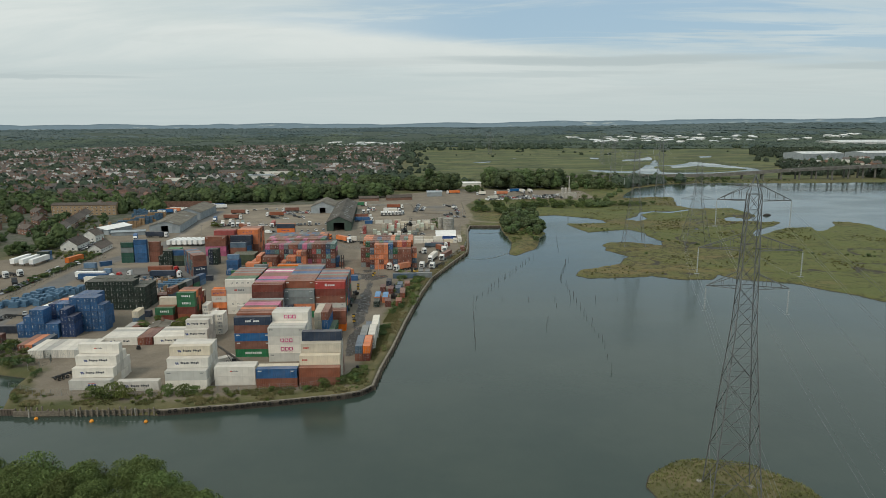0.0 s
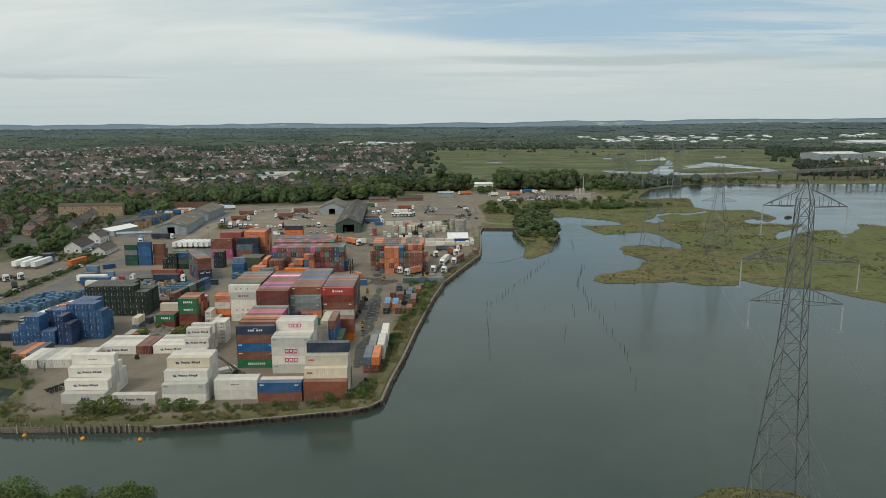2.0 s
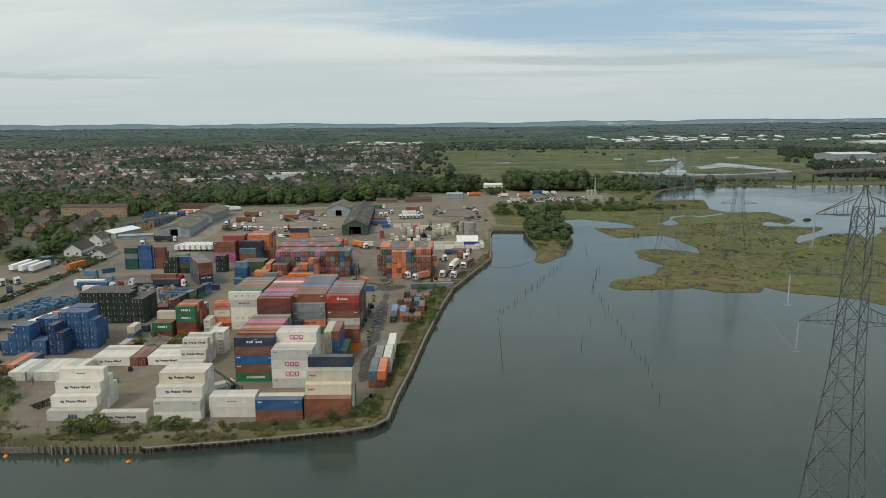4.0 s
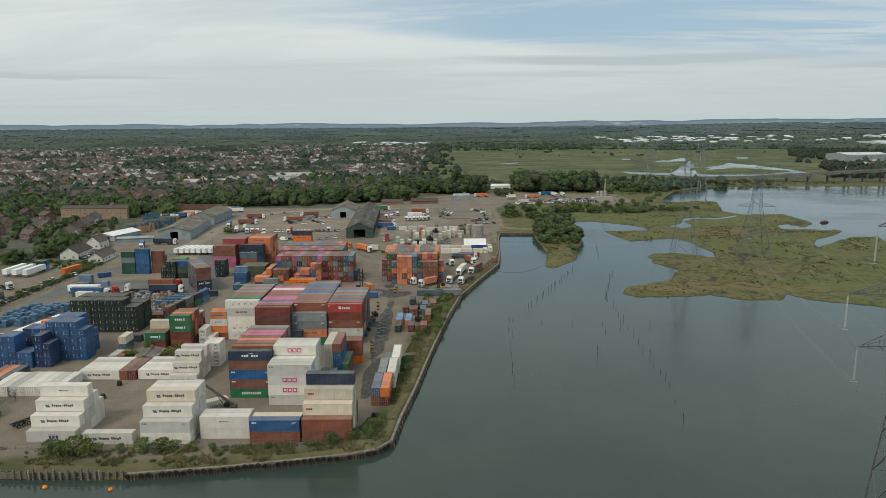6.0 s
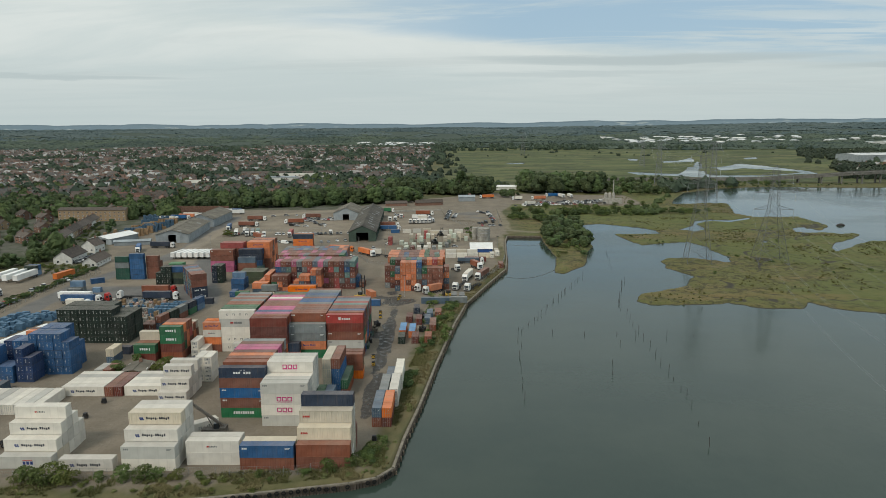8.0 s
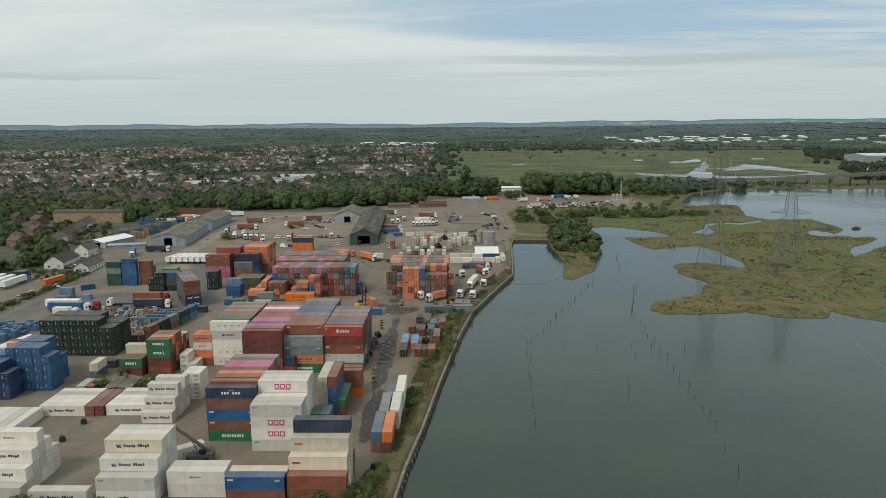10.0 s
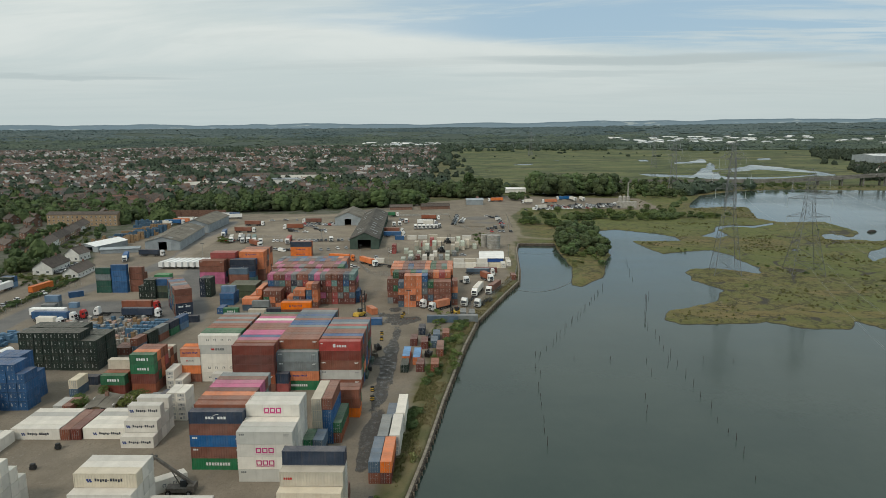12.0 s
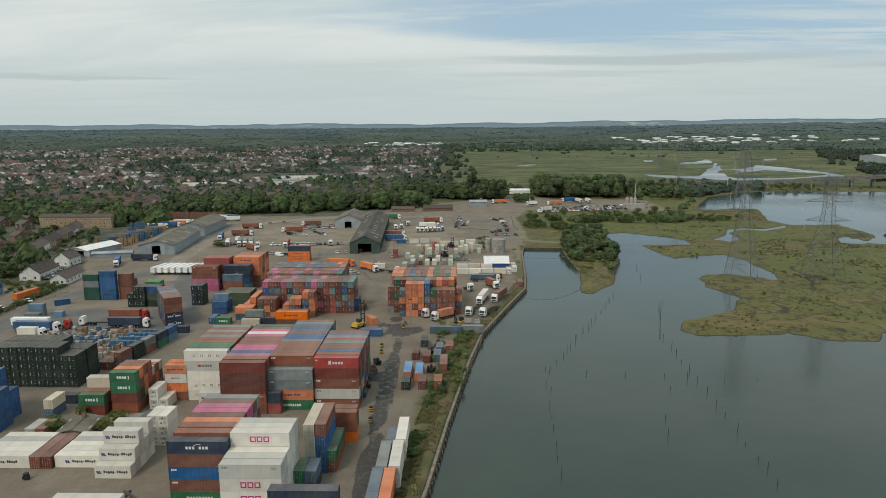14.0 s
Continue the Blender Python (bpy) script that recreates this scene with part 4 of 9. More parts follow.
def stack(u, v, keys, L=L40, H=HC, turn=0, z=None, **kw):
    """Containers on top of one another, lowest first."""
    z = YARD if z is None else z
    deep = kw.pop("deep", False)
    for i, k in enumerate(keys):
        s = kw.get("solo", True) and not (deep and i < len(keys) - 1)
        container(u, v, z, k, L, H, turn, **{**kw, "solo": s or k in MARKED})
        z += H + (0.012 if s else 0.05)
    return z


def rows(u, v, columns, L=L40, H=HC, gap=0.07, **kw):
    """Long-side stacks one behind the other: each entry is one stack, lowest letter first; a space leaves a gap."""
    yaw = radians(kw.get("yaw", 0.0))
    for j, keys in enumerate(columns):
        d = j * (CW + gap)
        stack(u + random.uniform(-0.06, 0.06) - math.sin(yaw) * d, v + math.cos(yaw) * d, keys, L, H, 0, deep=j > 0, **kw)


def ends(u, v, columns, L=L20, H=STD, gap=0.1, **kw):
    """Door-end stacks side by side."""
    for i, keys in enumerate(columns):
        stack(u + i * (CW + gap), v + random.uniform(-0.12, 0.12), keys, L, H, 90, **kw)


def mixed(n, seed, palette, top=None):
    """n letters at random from a palette, the top one given or not."""
    r = random.Random(seed)
    s = "".join(r.choice(palette) for _ in range(n))
    return s[:-1] + top if top else s


near = dict(group="containers stacked by the quay")
# white block with magenta marks
rows(-50.5, 218.2, ["SWWS", "wwAA", "wwww", "wwwwW", "wAwww", "wwAwA"], **near)
# block with the green and navy containers in front
rows(-62.8, 223.3, ["GRBrN"], H=2.77, **near)
rows(-62.4, 226.0, [mixed(5, 20 + i, "rrddbeoaa", t) for i, t in enumerate("rrodppra")], **near)
# white and brown blocks
rows(-80.5, 277.2, ["CCwVC"] + [mixed(5, 40 + i, "rrbadgoc", t) for i, t in enumerate("ggrrarara")], **near)
stack(-73.6, 268.4, "hh", L20, **near)
rows(-67.3, 267.8, ["rRddd"] + [mixed(5, 60 + i, "rrdebpoa", t) for i, t in enumerate("rpbpprrrpwprg")], **near)
stack(-57.5, 268.2, "en", L20, **near)
# grey, orange and green block, the front stack one lower
rows(-55.3, 270.6, ["GOQQ"] + [mixed(5, 80 + i, "rrbadgoe", t) for i, t in enumerate("Rrrrrabbrsbsar")], **near)
# brown block with the red container on top
rows(-42.8, 271.6, ["RSRdK"] + [mixed(5, 100 + i, "rrdbeoag", t) for i, t in enumerate("rbrrteasr")], **near)
# quay-side rows at the south edge
rows(-36.7, 195.8, ["rr", "wDD", "wcDD", "ccwwn", "rr"], **near)
rows(-49.3, 195.3, ["rB", "wc"], **near)
rows(-62.3, 197.6, ["wT", "ww"], **near)
rows(-76.0, 194.9, ["wS", "wSh", "wwwH", "wwww", "wwww"], **near)
stack(-90.1, 194.7, "h", **near)
rows(-104.6, 195.9, ["P", "ch", "cwh", "wwwT", "www", "ww"], **near)
# row of white insulated containers, ends to the south, and those beside it
ends(-132.4, 225.0, ["w", "w", "A", "w", "w", "w", "A", "w"], L40, HC, **near)
rows(-113.5, 238.0, ["h", "w", "w", "A", "w"], **near)
ends(-101.0, 237.6, ["r", "d"], L40, HC, **near)
rows(-95.7, 238.4, ["h", "w", "w", "A", "w"], **near)
rows(-84.0, 233.6, ["h", "wh", "wwh", "ww", "www"], L20 + 2.0, **near)
ends(-78.9, 249.2, ["www", "www"], L20, STD, **near)
ends(-88.4, 271.0, ["ww", "w"], L20, HC, **near)
ends(-85.6, 252.0, ["n"], L40, HC, **near)
ends(-88.0, 255.6, ["a"], L20, HC, **near)
# green and brown stacks
rows(-105.6, 266.6, ["dG", "rr", "rrc"], L20 + 1.0, HC, **near)
rows(-97.3, 268.0, ["rdGG", "rgro", "roor", "rrer"], L20 + 1.0, HC, **near)
rows(-99.5, 282.0, ["rrc", "ror", "rrc"], L20 + 1.0, STD, **near)
rows(-86.2, 277.0, ["roTO", "orro"], L20, STD, **near)
ends(-113.8, 264.6, ["sc"], L20, STD, **near)
stack(-116.6, 274.2, "n", L20, STD, 0, **near)
ends(-111.6, 252.8, ["A", "r"], L20, STD, **near)
# stacks between the white block and the quay road
ends(-37.9, 236.4, ["cccc", "bbbr"], L40, HC, **near)
ends(-38.6, 227.6, ["gg", "ns"], L20, STD, **near)
ends(-33.4, 236.8, ["rG"], L40, STD, **near)
rows(-34.6, 251.6, ["orr", "ogr"], L20, STD, **near)
# row along the quay bank
ends(-21.9, 217.4, ["rs", "do"], L40, STD, group="containers along the quay bank")
ends(-21.3, 230.0, ["aa"], L40, STD, group="containers along the quay bank")
ends(-18.6, 230.2, ["ww"], L40, STD, group="containers along the quay bank")
ends(-18.2, 242.8, ["ww"], L40, STD, group="containers along the quay bank")
ends(-21.0, 243.0, ["s"], L40, STD, group="containers along the quay bank")
# loose twenty-foot units by the quay road
SHEET = plain("pale_blue_roof_sheet", (0.16, 0.30, 0.50), 0.6, 0.0, 0.25, 0.6)
for u, v, k in ((-20.3, 293, "o"), (-16.8, 292, "o"), (-20.2, 285, "k"), (-15.4, 285.5, "d"), (-10.8, 285.6, "r"), (-18.8, 311, "d"), (-15.0, 308, "d"),
                (-9.4, 300, "r"), (-11.6, 309, "s"), (-11.0, 316.5, "s"), (-7.6, 318, "r"), (-16.6, 324, "n")):
    lg = 10.0 if k == "o" or (u, k) == (-9.4, "r") else L20
    one = container(u, v, YARD, k, lg, STD, 90, group="loose units by the quay road")
    if k == "o":
        g = Geo()
        g.box(0.02, lg - 0.02, 0.02, CW - 0.02, STD - 0.01, STD + 0.04)
        part("roof_sheet", g, SHEET, one, "pale blue sheet over the roof")
stack(-39.6, 336.4, "b", L20 + 2, STD, **near)
rows(-46.0, 300.0, ["rr", "ra", "tg"], L20, STD, **near)

mid = dict(group="containers stacked in the middle of the yard", solo=False)
# blue and dark green blocks
ends(-132.8, 255.4, ["bbbbb"] * 4 + ["bbbb"], L20, STD, **mid)
ends(-124.6, 262.0, ["bbb"], L20, STD, **mid)
ends(-132.8, 262.0, ["bbbbb"] * 3, L20, STD, **mid)
ends(-133.3, 248.8, ["uuuu", "uuu"], L20, STD, **mid)
ends(-149.3, 248.6, ["bb", "bbb"], L20, STD, **mid)
ends(-144.2, 248.4, ["bbbb", "bbbb"], L20, STD, **mid)
ends(-139.0, 248.2, ["bb", "bb"], L20, STD, **mid)
ends(-141.5, 257.0, ["uuuu", "bbbb", "bbbb"], L20, STD, **mid)
stack(-163.0, 254.0, "n", L40, HC, 0, **mid)
ends(-141.6, 286.4, ["kkkkk"] * 8 + ["kkkk"] * 2, L20, 2.44, gap=0.05, **mid)
ends(-141.6, 292.8, ["kkkkk"] * 7 + ["kkkk"] * 3, L20, 2.44, gap=0.05, **mid)
rows(-150.5, 282.0, ["ro", "rr"], L20, HC, **mid)
rows(-158.0, 241.0, ["r", "d"], L20, HC, **mid)
ends(-140.0, 232.0, ["r", "o", "s"], L40, STD, **mid)
# stacks in the west of the yard
ends(-172.5, 394.0, ["bbb"], L20, HC, **mid)
rows(-170.1, 388.4, ["zzaz"], L20 + 0.9, HC, **mid)
rows(-162.9, 388.6, ["bbbbb"], L20 + 1.0, STD, **mid)
rows(-155.2, 390.4, ["rrrr", "rrr"], L20 + 0.2, HC, **mid)
ends(-145.0, 377.0, ["kk", "kkk", "kkk"], L20, HC, **mid)
rows(-137.4, 378.0, ["kvb", "kvn"], L20, HC, **mid)
rows(-148.0, 400.0, ["nf", "ff"], L20 + 1, HC, **mid)
rows(-115.8, 346.2, ["NNrr"] + [mixed(4, 200 + i, "rrsbdta", t) for i, t in enumerate("rrsarsbr")], L20 + 0.5, HC, yaw=30, **mid)
container(-110.8, 339.6, YARD, "N", L20, STD, 0, yaw=6, **mid)
for v_, keys in ((302.5, "sr"), (309.0, "kk"), (315.6, "ra"), (322.2, "gn"), (328.8, "lb")):
    stack(-112.9 + 0.17 * (v_ - 309), v_, keys, L20, STD, 90, yaw=-8, **mid)
ends(-118.6, 301.0, ["r", "r"], L20, STD, **mid)
# boxes beside the asphalt road
stack(-178.8, 362.0, "al", L20, STD, **mid)
stack(-178.0, 357.6, "a", L20, STD, **mid)
stack(-168.4, 361.5, "l", L20 - 2.5, 2.2, **mid)
container(-177.6, 378.2, YARD, "b", L20, STD, 0, yaw=36, **mid)
rows(-222.0, 397.0, ["lk", "lb"], L20, STD, **mid)
container(-40.0, 355.8, YARD + 0.05, "o", L20, STD, 0, yaw=-60, **mid)
# orange and brown block
rows(-128.0, 406.0, ["pprR", "psrr"], L40, HC, **mid)
rows(-124.0, 411.0, ["rrrr" + "e", "rrree", "rrrrr"], L40, HC, **mid)
rows(-113.6, 408.0, ["tbN" + "n", "trNb"], L40, HC, **mid)
rows(-110.5, 413.0, ["rrooO", "roooo", "roroo", "oorar", "roooo", "rroor", "rooor"], L40, HC, **mid)
rows(-112.0, 401.0, ["rrs"], L20 + 3, HC, **mid)
rows(-105.0, 379.0, ["vv", "vv", "vv", "vv"], L40, HC, **mid)
ends(-118.5, 380.0, ["nnn", "kkk"], L20, HC, **mid)
rows(-104.8, 366.0, ["bb", "bbl", "bb"], L20, STD, **mid)
stack(-101.2, 352.0, "b", L20, STD, 90, **mid)
stack(-98.5, 351.4, "G", L20, STD, **mid)
rows(-92.4, 357.5, ["so", "bO"], L20 + 1, STD, **mid)
stack(-87.6, 349.6, "c", L20 + 1, STD, **mid)
stack(-87.0, 353.0, "ka", L20 + 1, STD, **mid)
stack(-80.6, 351.4, "n", L20 + 1, STD, **mid)
rows(-73.8, 348.6, ["rO", "er"], L40, HC, **mid)
ends(-90.6, 363.4, ["go", "roo"], L40, STD, **mid)
ends(-84.2, 360.4, ["rgr", "ror", "orr"], L20, STD, **mid)
ends(-74.2, 361.2, ["oo", "rso", "rdo"], L20, STD, **mid)
ends(-66.2, 361.3, ["obso", "roor"], L20, STD, **mid)
# pink and red wall of door ends
PINKS = "rrrrdddeeprpatsbnrd"
for i, (u, v, n, tops) in enumerate(((-84.0, 367.8, 15, "prdparrsparrdst"), (-84.0, 374.1, 15, "dprrparsrprrdrt"), (-86.2, 382.2, 13, "rprrparrprrdg"), (-86.2, 388.6, 13, "prrerrprdrrps"),
                                   (-87.0, 395.6, 13, "srsbasrsbrsro"), (-87.0, 401.8, 13, "asrsbrasrbsor"))):
    ends(u, v, [mixed(5, 300 + 30 * i + j, PINKS, t) for j, t in enumerate(tops)], L20, STD + (0.02 if i < 2 else 0.1), gap=0.07, **mid)
ends(-47.4, 371.0, ["bb", "r"], L20, STD, **mid)
rows(-100.0, 476.0, ["OO" + "n", "rro"], L40, HC, **mid)
# orange wall of door ends
ORANGES = "rrrddgoosbaer"
ends(-32.4, 369.0, ["ardr", "drgr"], L20, 2.68, gap=0.07, **mid)
ends(-27.2, 363.0, ["sdos", "ooooo", "orooo", "doooo"], L20, 2.68, gap=0.07, **mid)
ends(-17.2, 363.4, ["drasb", "rsrg", "orrr", "brrr", "nrrr"], L20, 2.68, gap=0.07, **mid)
ends(-4.4, 366.4, ["rsor"], L20, 2.68, gap=0.07, **mid)
ends(-30.0, 370.2, [mixed(5, 420 + i, ORANGES, t) for i, t in enumerate("gdrgbtroeo")], L20, 2.68, gap=0.07, **mid)
ends(-31.6, 377.0, [mixed(5, 440 + i, ORANGES, t) for i, t in enumerate("oorsrrogrgo")], L20, 2.68, gap=0.07, **mid)
ends(-31.8, 383.4, [mixed(5, 460 + i, ORANGES, t) for i, t in enumerate("oorbrdogrto")], L20, 2.68, gap=0.07, **mid)
ends(-31.6, 390.0, [mixed(5, 480 + i, ORANGES, t) for i, t in enumerate("oordrrogrro")], L20, 2.68, gap=0.07, **mid)


# ---- quay edge ----
QUAY = [(-73, 181), (-53, 184), (-38, 187), (-24, 190), (-18, 192.5), (-14.5, 197), (-13, 212), (-10, 232), (-6, 265), (0.5, 312), (6, 343), (18, 381), (29, 414),
        (32, 444), (36, 504), (39, 524), (62, 522)]


def along(line, step):
    """Places and headings at even steps along a line of corners."""
    out, carry = [], 0.0
    for (ax, ay), (bx, by) in zip(line, line[1:]):
        d = math.hypot(bx - ax, by - ay)
        s = carry
        while s < d:
            out.append((ax + (bx - ax) * s / d, ay + (by - ay) * s / d, math.degrees(math.atan2(by - ay, bx - ax))))
            s += step
        carry = s - d
    return out


g = Geo()
g.box(-0.3, 0.3, -0.12, 0.12, -1.2, 1.35)
g.box(-0.2, 0.2, -0.26, -0.1, -1.2, 1.3)
pile_mesh = g.mesh("sheet_pile", PILE)
quay = tagged(new("quay_wall"), "rusty sheet-pile quay wall with a concrete cap along the water", "quay wall", kind="structure")
far_piles = Geo()
for i, (x, y, a) in enumerate(along(QUAY, 0.72)):
    dz = random.uniform(-0.12, 0.12)
    if i < 260:
        part("sheet_pile", pile_mesh, None, quay, at=pose(x, y, dz, 0, 0, a + random.uniform(-2, 2)))
    else:
        m = pose(x, y, dz, 0, 0, a)
        for bx in ((-0.36, 0.36, -0.1, 0.12), (-0.2, 0.2, -0.26, -0.1)):
            k = len(far_piles.v)
            far_piles.box(*bx, -1.2, 1.3)
            far_piles.v[k:] = [tuple(m @ Vector(p)) for p in far_piles.v[k:]]
tagged(part("sheet_piling", far_piles, PILE, quay), kind="stuff")
cap = Geo()
for (ax, ay), (bx, by) in zip(QUAY, QUAY[1:]):
    d = math.hypot(bx - ax, by - ay)
    m = pose(ax, ay, 0, 0, 0, math.degrees(math.atan2(by - ay, bx - ax)))
    k = len(cap.v)
    cap.box(-0.05, d + 0.05, 0.05, 0.75, 1.1, 1.62)
    cap.v[k:] = [tuple(m @ Vector(p)) for p in cap.v[k:]]
part("capping_beam", cap, CAPSTONE, quay)
g = Geo()
g.box(-0.17, 0.17, -0.2, 0.14, -1.3, 2.0)
g.box(-0.13, 0.13, -0.16, 0.1, 2.0, 2.06)
fender_mesh = g.mesh("fender_post", FENDER)
for x, y, a in along(QUAY[5:14], 3.1):
    part("fender_post", fender_mesh, None, quay, at=pose(x, y, random.uniform(-0.5, 0.1) - (0.75 if y < 300 else 0.0), random.uniform(-2, 2), random.uniform(-2, 2), a) @ pose(0, -0.42, 0))
g = Geo()
for i in range(14):
    w0, w1 = 2 * math.pi * i / 14, 2 * math.pi * (i + 1) / 14
    for r0, r1, ya, yb in ((0.5, 0.5, -0.12, 0.12), (0.28, 0.5, -0.12, -0.12), (0.5, 0.28, 0.12, 0.12)):
        g.face([(r0 * math.cos(w0), ya, r0 * math.sin(w0)), (r0 * math.cos(w1), ya, r0 * math.sin(w1)), (r1 * math.cos(w1), yb, r1 * math.sin(w1)), (r1 * math.cos(w0), yb, r1 * math.sin(w0))])
tyre_mesh = g.mesh("tyre_fender", RUBBER)
for i, (x, y, a) in enumerate(along(QUAY[:6], 1.5)):
    if random.random() < 0.72:
        o = part("tyre_fender", tyre_mesh, None, None, at=pose(x, y, 1.25 + random.uniform(-0.2, 0.15), random.uniform(-6, 6), random.uniform(0, 90), a) @ pose(0, -0.42, 0))
        tagged(o, "black worn tyre hung as a fender on the quay", "tyre fender", "tyre fenders on the quay")
# timber wharf at the south-west corner
wharf = tagged(new("timber_wharf"), "weathered grey timber piled wharf front at the water", "wharf", kind="structure")
g = Geo()
g.box(-0.19, 0.19, -0.19, 0.19, -1.3, 2.6)
post_mesh = g.mesh("wharf_post", WOOD)
for i, (x, y, a) in enumerate(along([(-113, 183.2), (-94, 181.6), (-73, 181.6)], 1.55)):
    part("wharf_post", post_mesh, None, wharf, at=pose(x, y - 0.3, random.uniform(-0.75, 0.35), random.uniform(-2, 2), random.uniform(-2, 2), a))
g = Geo()
for z in (0.1, 0.5, 0.9, 1.3):
    g.box(-113, -73, 181.75, 181.95, z, z + 0.34)
part("wharf_planking", g, WOOD, wharf)
g = Geo()
g.box(-150, -113, 183.0, 183.4, -1.2, 1.7)
for i in range(46):
    g.box(-150 + i * 0.8, -149.6 + i * 0.8, 182.85, 183.0, -1.2, 1.65)
part("steel_bulkhead", g, PILE, wharf)
# white marker posts on the wharf
for x in (-108.5, -95.5, -79.5):
    g = Geo()
    g.drum(x, 181.3, -1.0, 2.3, 0.17, 10)
    tagged(part("marker_post", g, CONCRETE), "pale round marker post at the wharf", "post", "marker posts")
# orange buoys and the float line
for x, y in ((-106.0, 180.2), (-90.0, 178.0), (-75.0, 177.0)):
    g = Geo()
    g.drum(x, y, -0.25, 0.25, 0.55, 14, 0, taper=1.0)
    g.drum(x, y, 0.25, 0.55, 0.55, 14, 0, taper=0.55)
    g.drum(x, y, 0.55, 0.68, 0.12, 8, 0)
    tagged(part("mooring_buoy", g, BUOY), "orange round mooring buoy floating off the wharf", "buoy", "mooring buoys")
g = Geo()
for i in range(28):
    g.drum(-105 + i * 1.07, 180.0 - i * 0.105 + 0.15 * math.sin(i), -0.08, 0.1, 0.11, 6)
tagged(part("float_line", g, DECALGREY), "line of small grey floats between the buoys", "float line")

g = Geo()
for i in range(60):
    w = i / 59
    g.drum(26.9 + 28.6 * w, 402 + 16 * w - 46 * w * (1 - w) * (1 - 0.25 * w), -0.1, 0.12, 0.22, 6)
tagged(part("floating_boom", g, DECALGREY), "thin grey floating boom across the basin", "boom")
g = Geo()
for i in range(40):
    w = i / 39
    g.drum(37.8 + 23 * w, 498 + 3 * w - 6 * math.sin(w * 3.1), -0.1, 0.12, 0.2, 6)
tagged(part("floating_boom", g, DECALGREY), "thin grey floating boom across the basin", "boom")
# ---- stakes standing in the water ----
g = Geo()
g.beam((0, 0, -2.4), (0.06, 0.03, 2.0), 0.075, 0, 6)
g.beam((0.06, 0.03, 2.0), (0.07, 0.03, 2.15), 0.05, 0, 6)
stake_mesh = g.mesh("timber_stake", STAKE)
STAKES = [(19, 238, 25, 305, 9), (25, 305, 68, 403, 20), (86, 390, 73, 348, 10), (73, 348, 68, 245, 13), (68, 245, 63, 212, 4), (38, 303, 90, 300, 6), (48, 255, 60, 290, 3), (88, 420, 95, 470, 5)]
for ax, ay, bx, by, n in STAKES:
    for i in range(n):
        w = (i + random.uniform(-0.3, 0.3)) / max(1, n - 1)
        o = part("timber_stake", stake_mesh, None, None, at=pose(ax + (bx - ax) * w + 10 * 0.0 + random.uniform(-0.8, 0.8), ay + (by - ay) * w + random.uniform(-1, 1), random.uniform(-1.2, 0.4), random.uniform(-5, 5), random.uniform(-5, 5), random.uniform(0, 360)))
        tagged(o, "dark weathered timber stake standing in the water", "stake", "stakes in the estuary")

# ---- pylons and conductors ----
ARMS = ((41.7, 7.4), (49.4, 9.4), (57.4, 6.5))


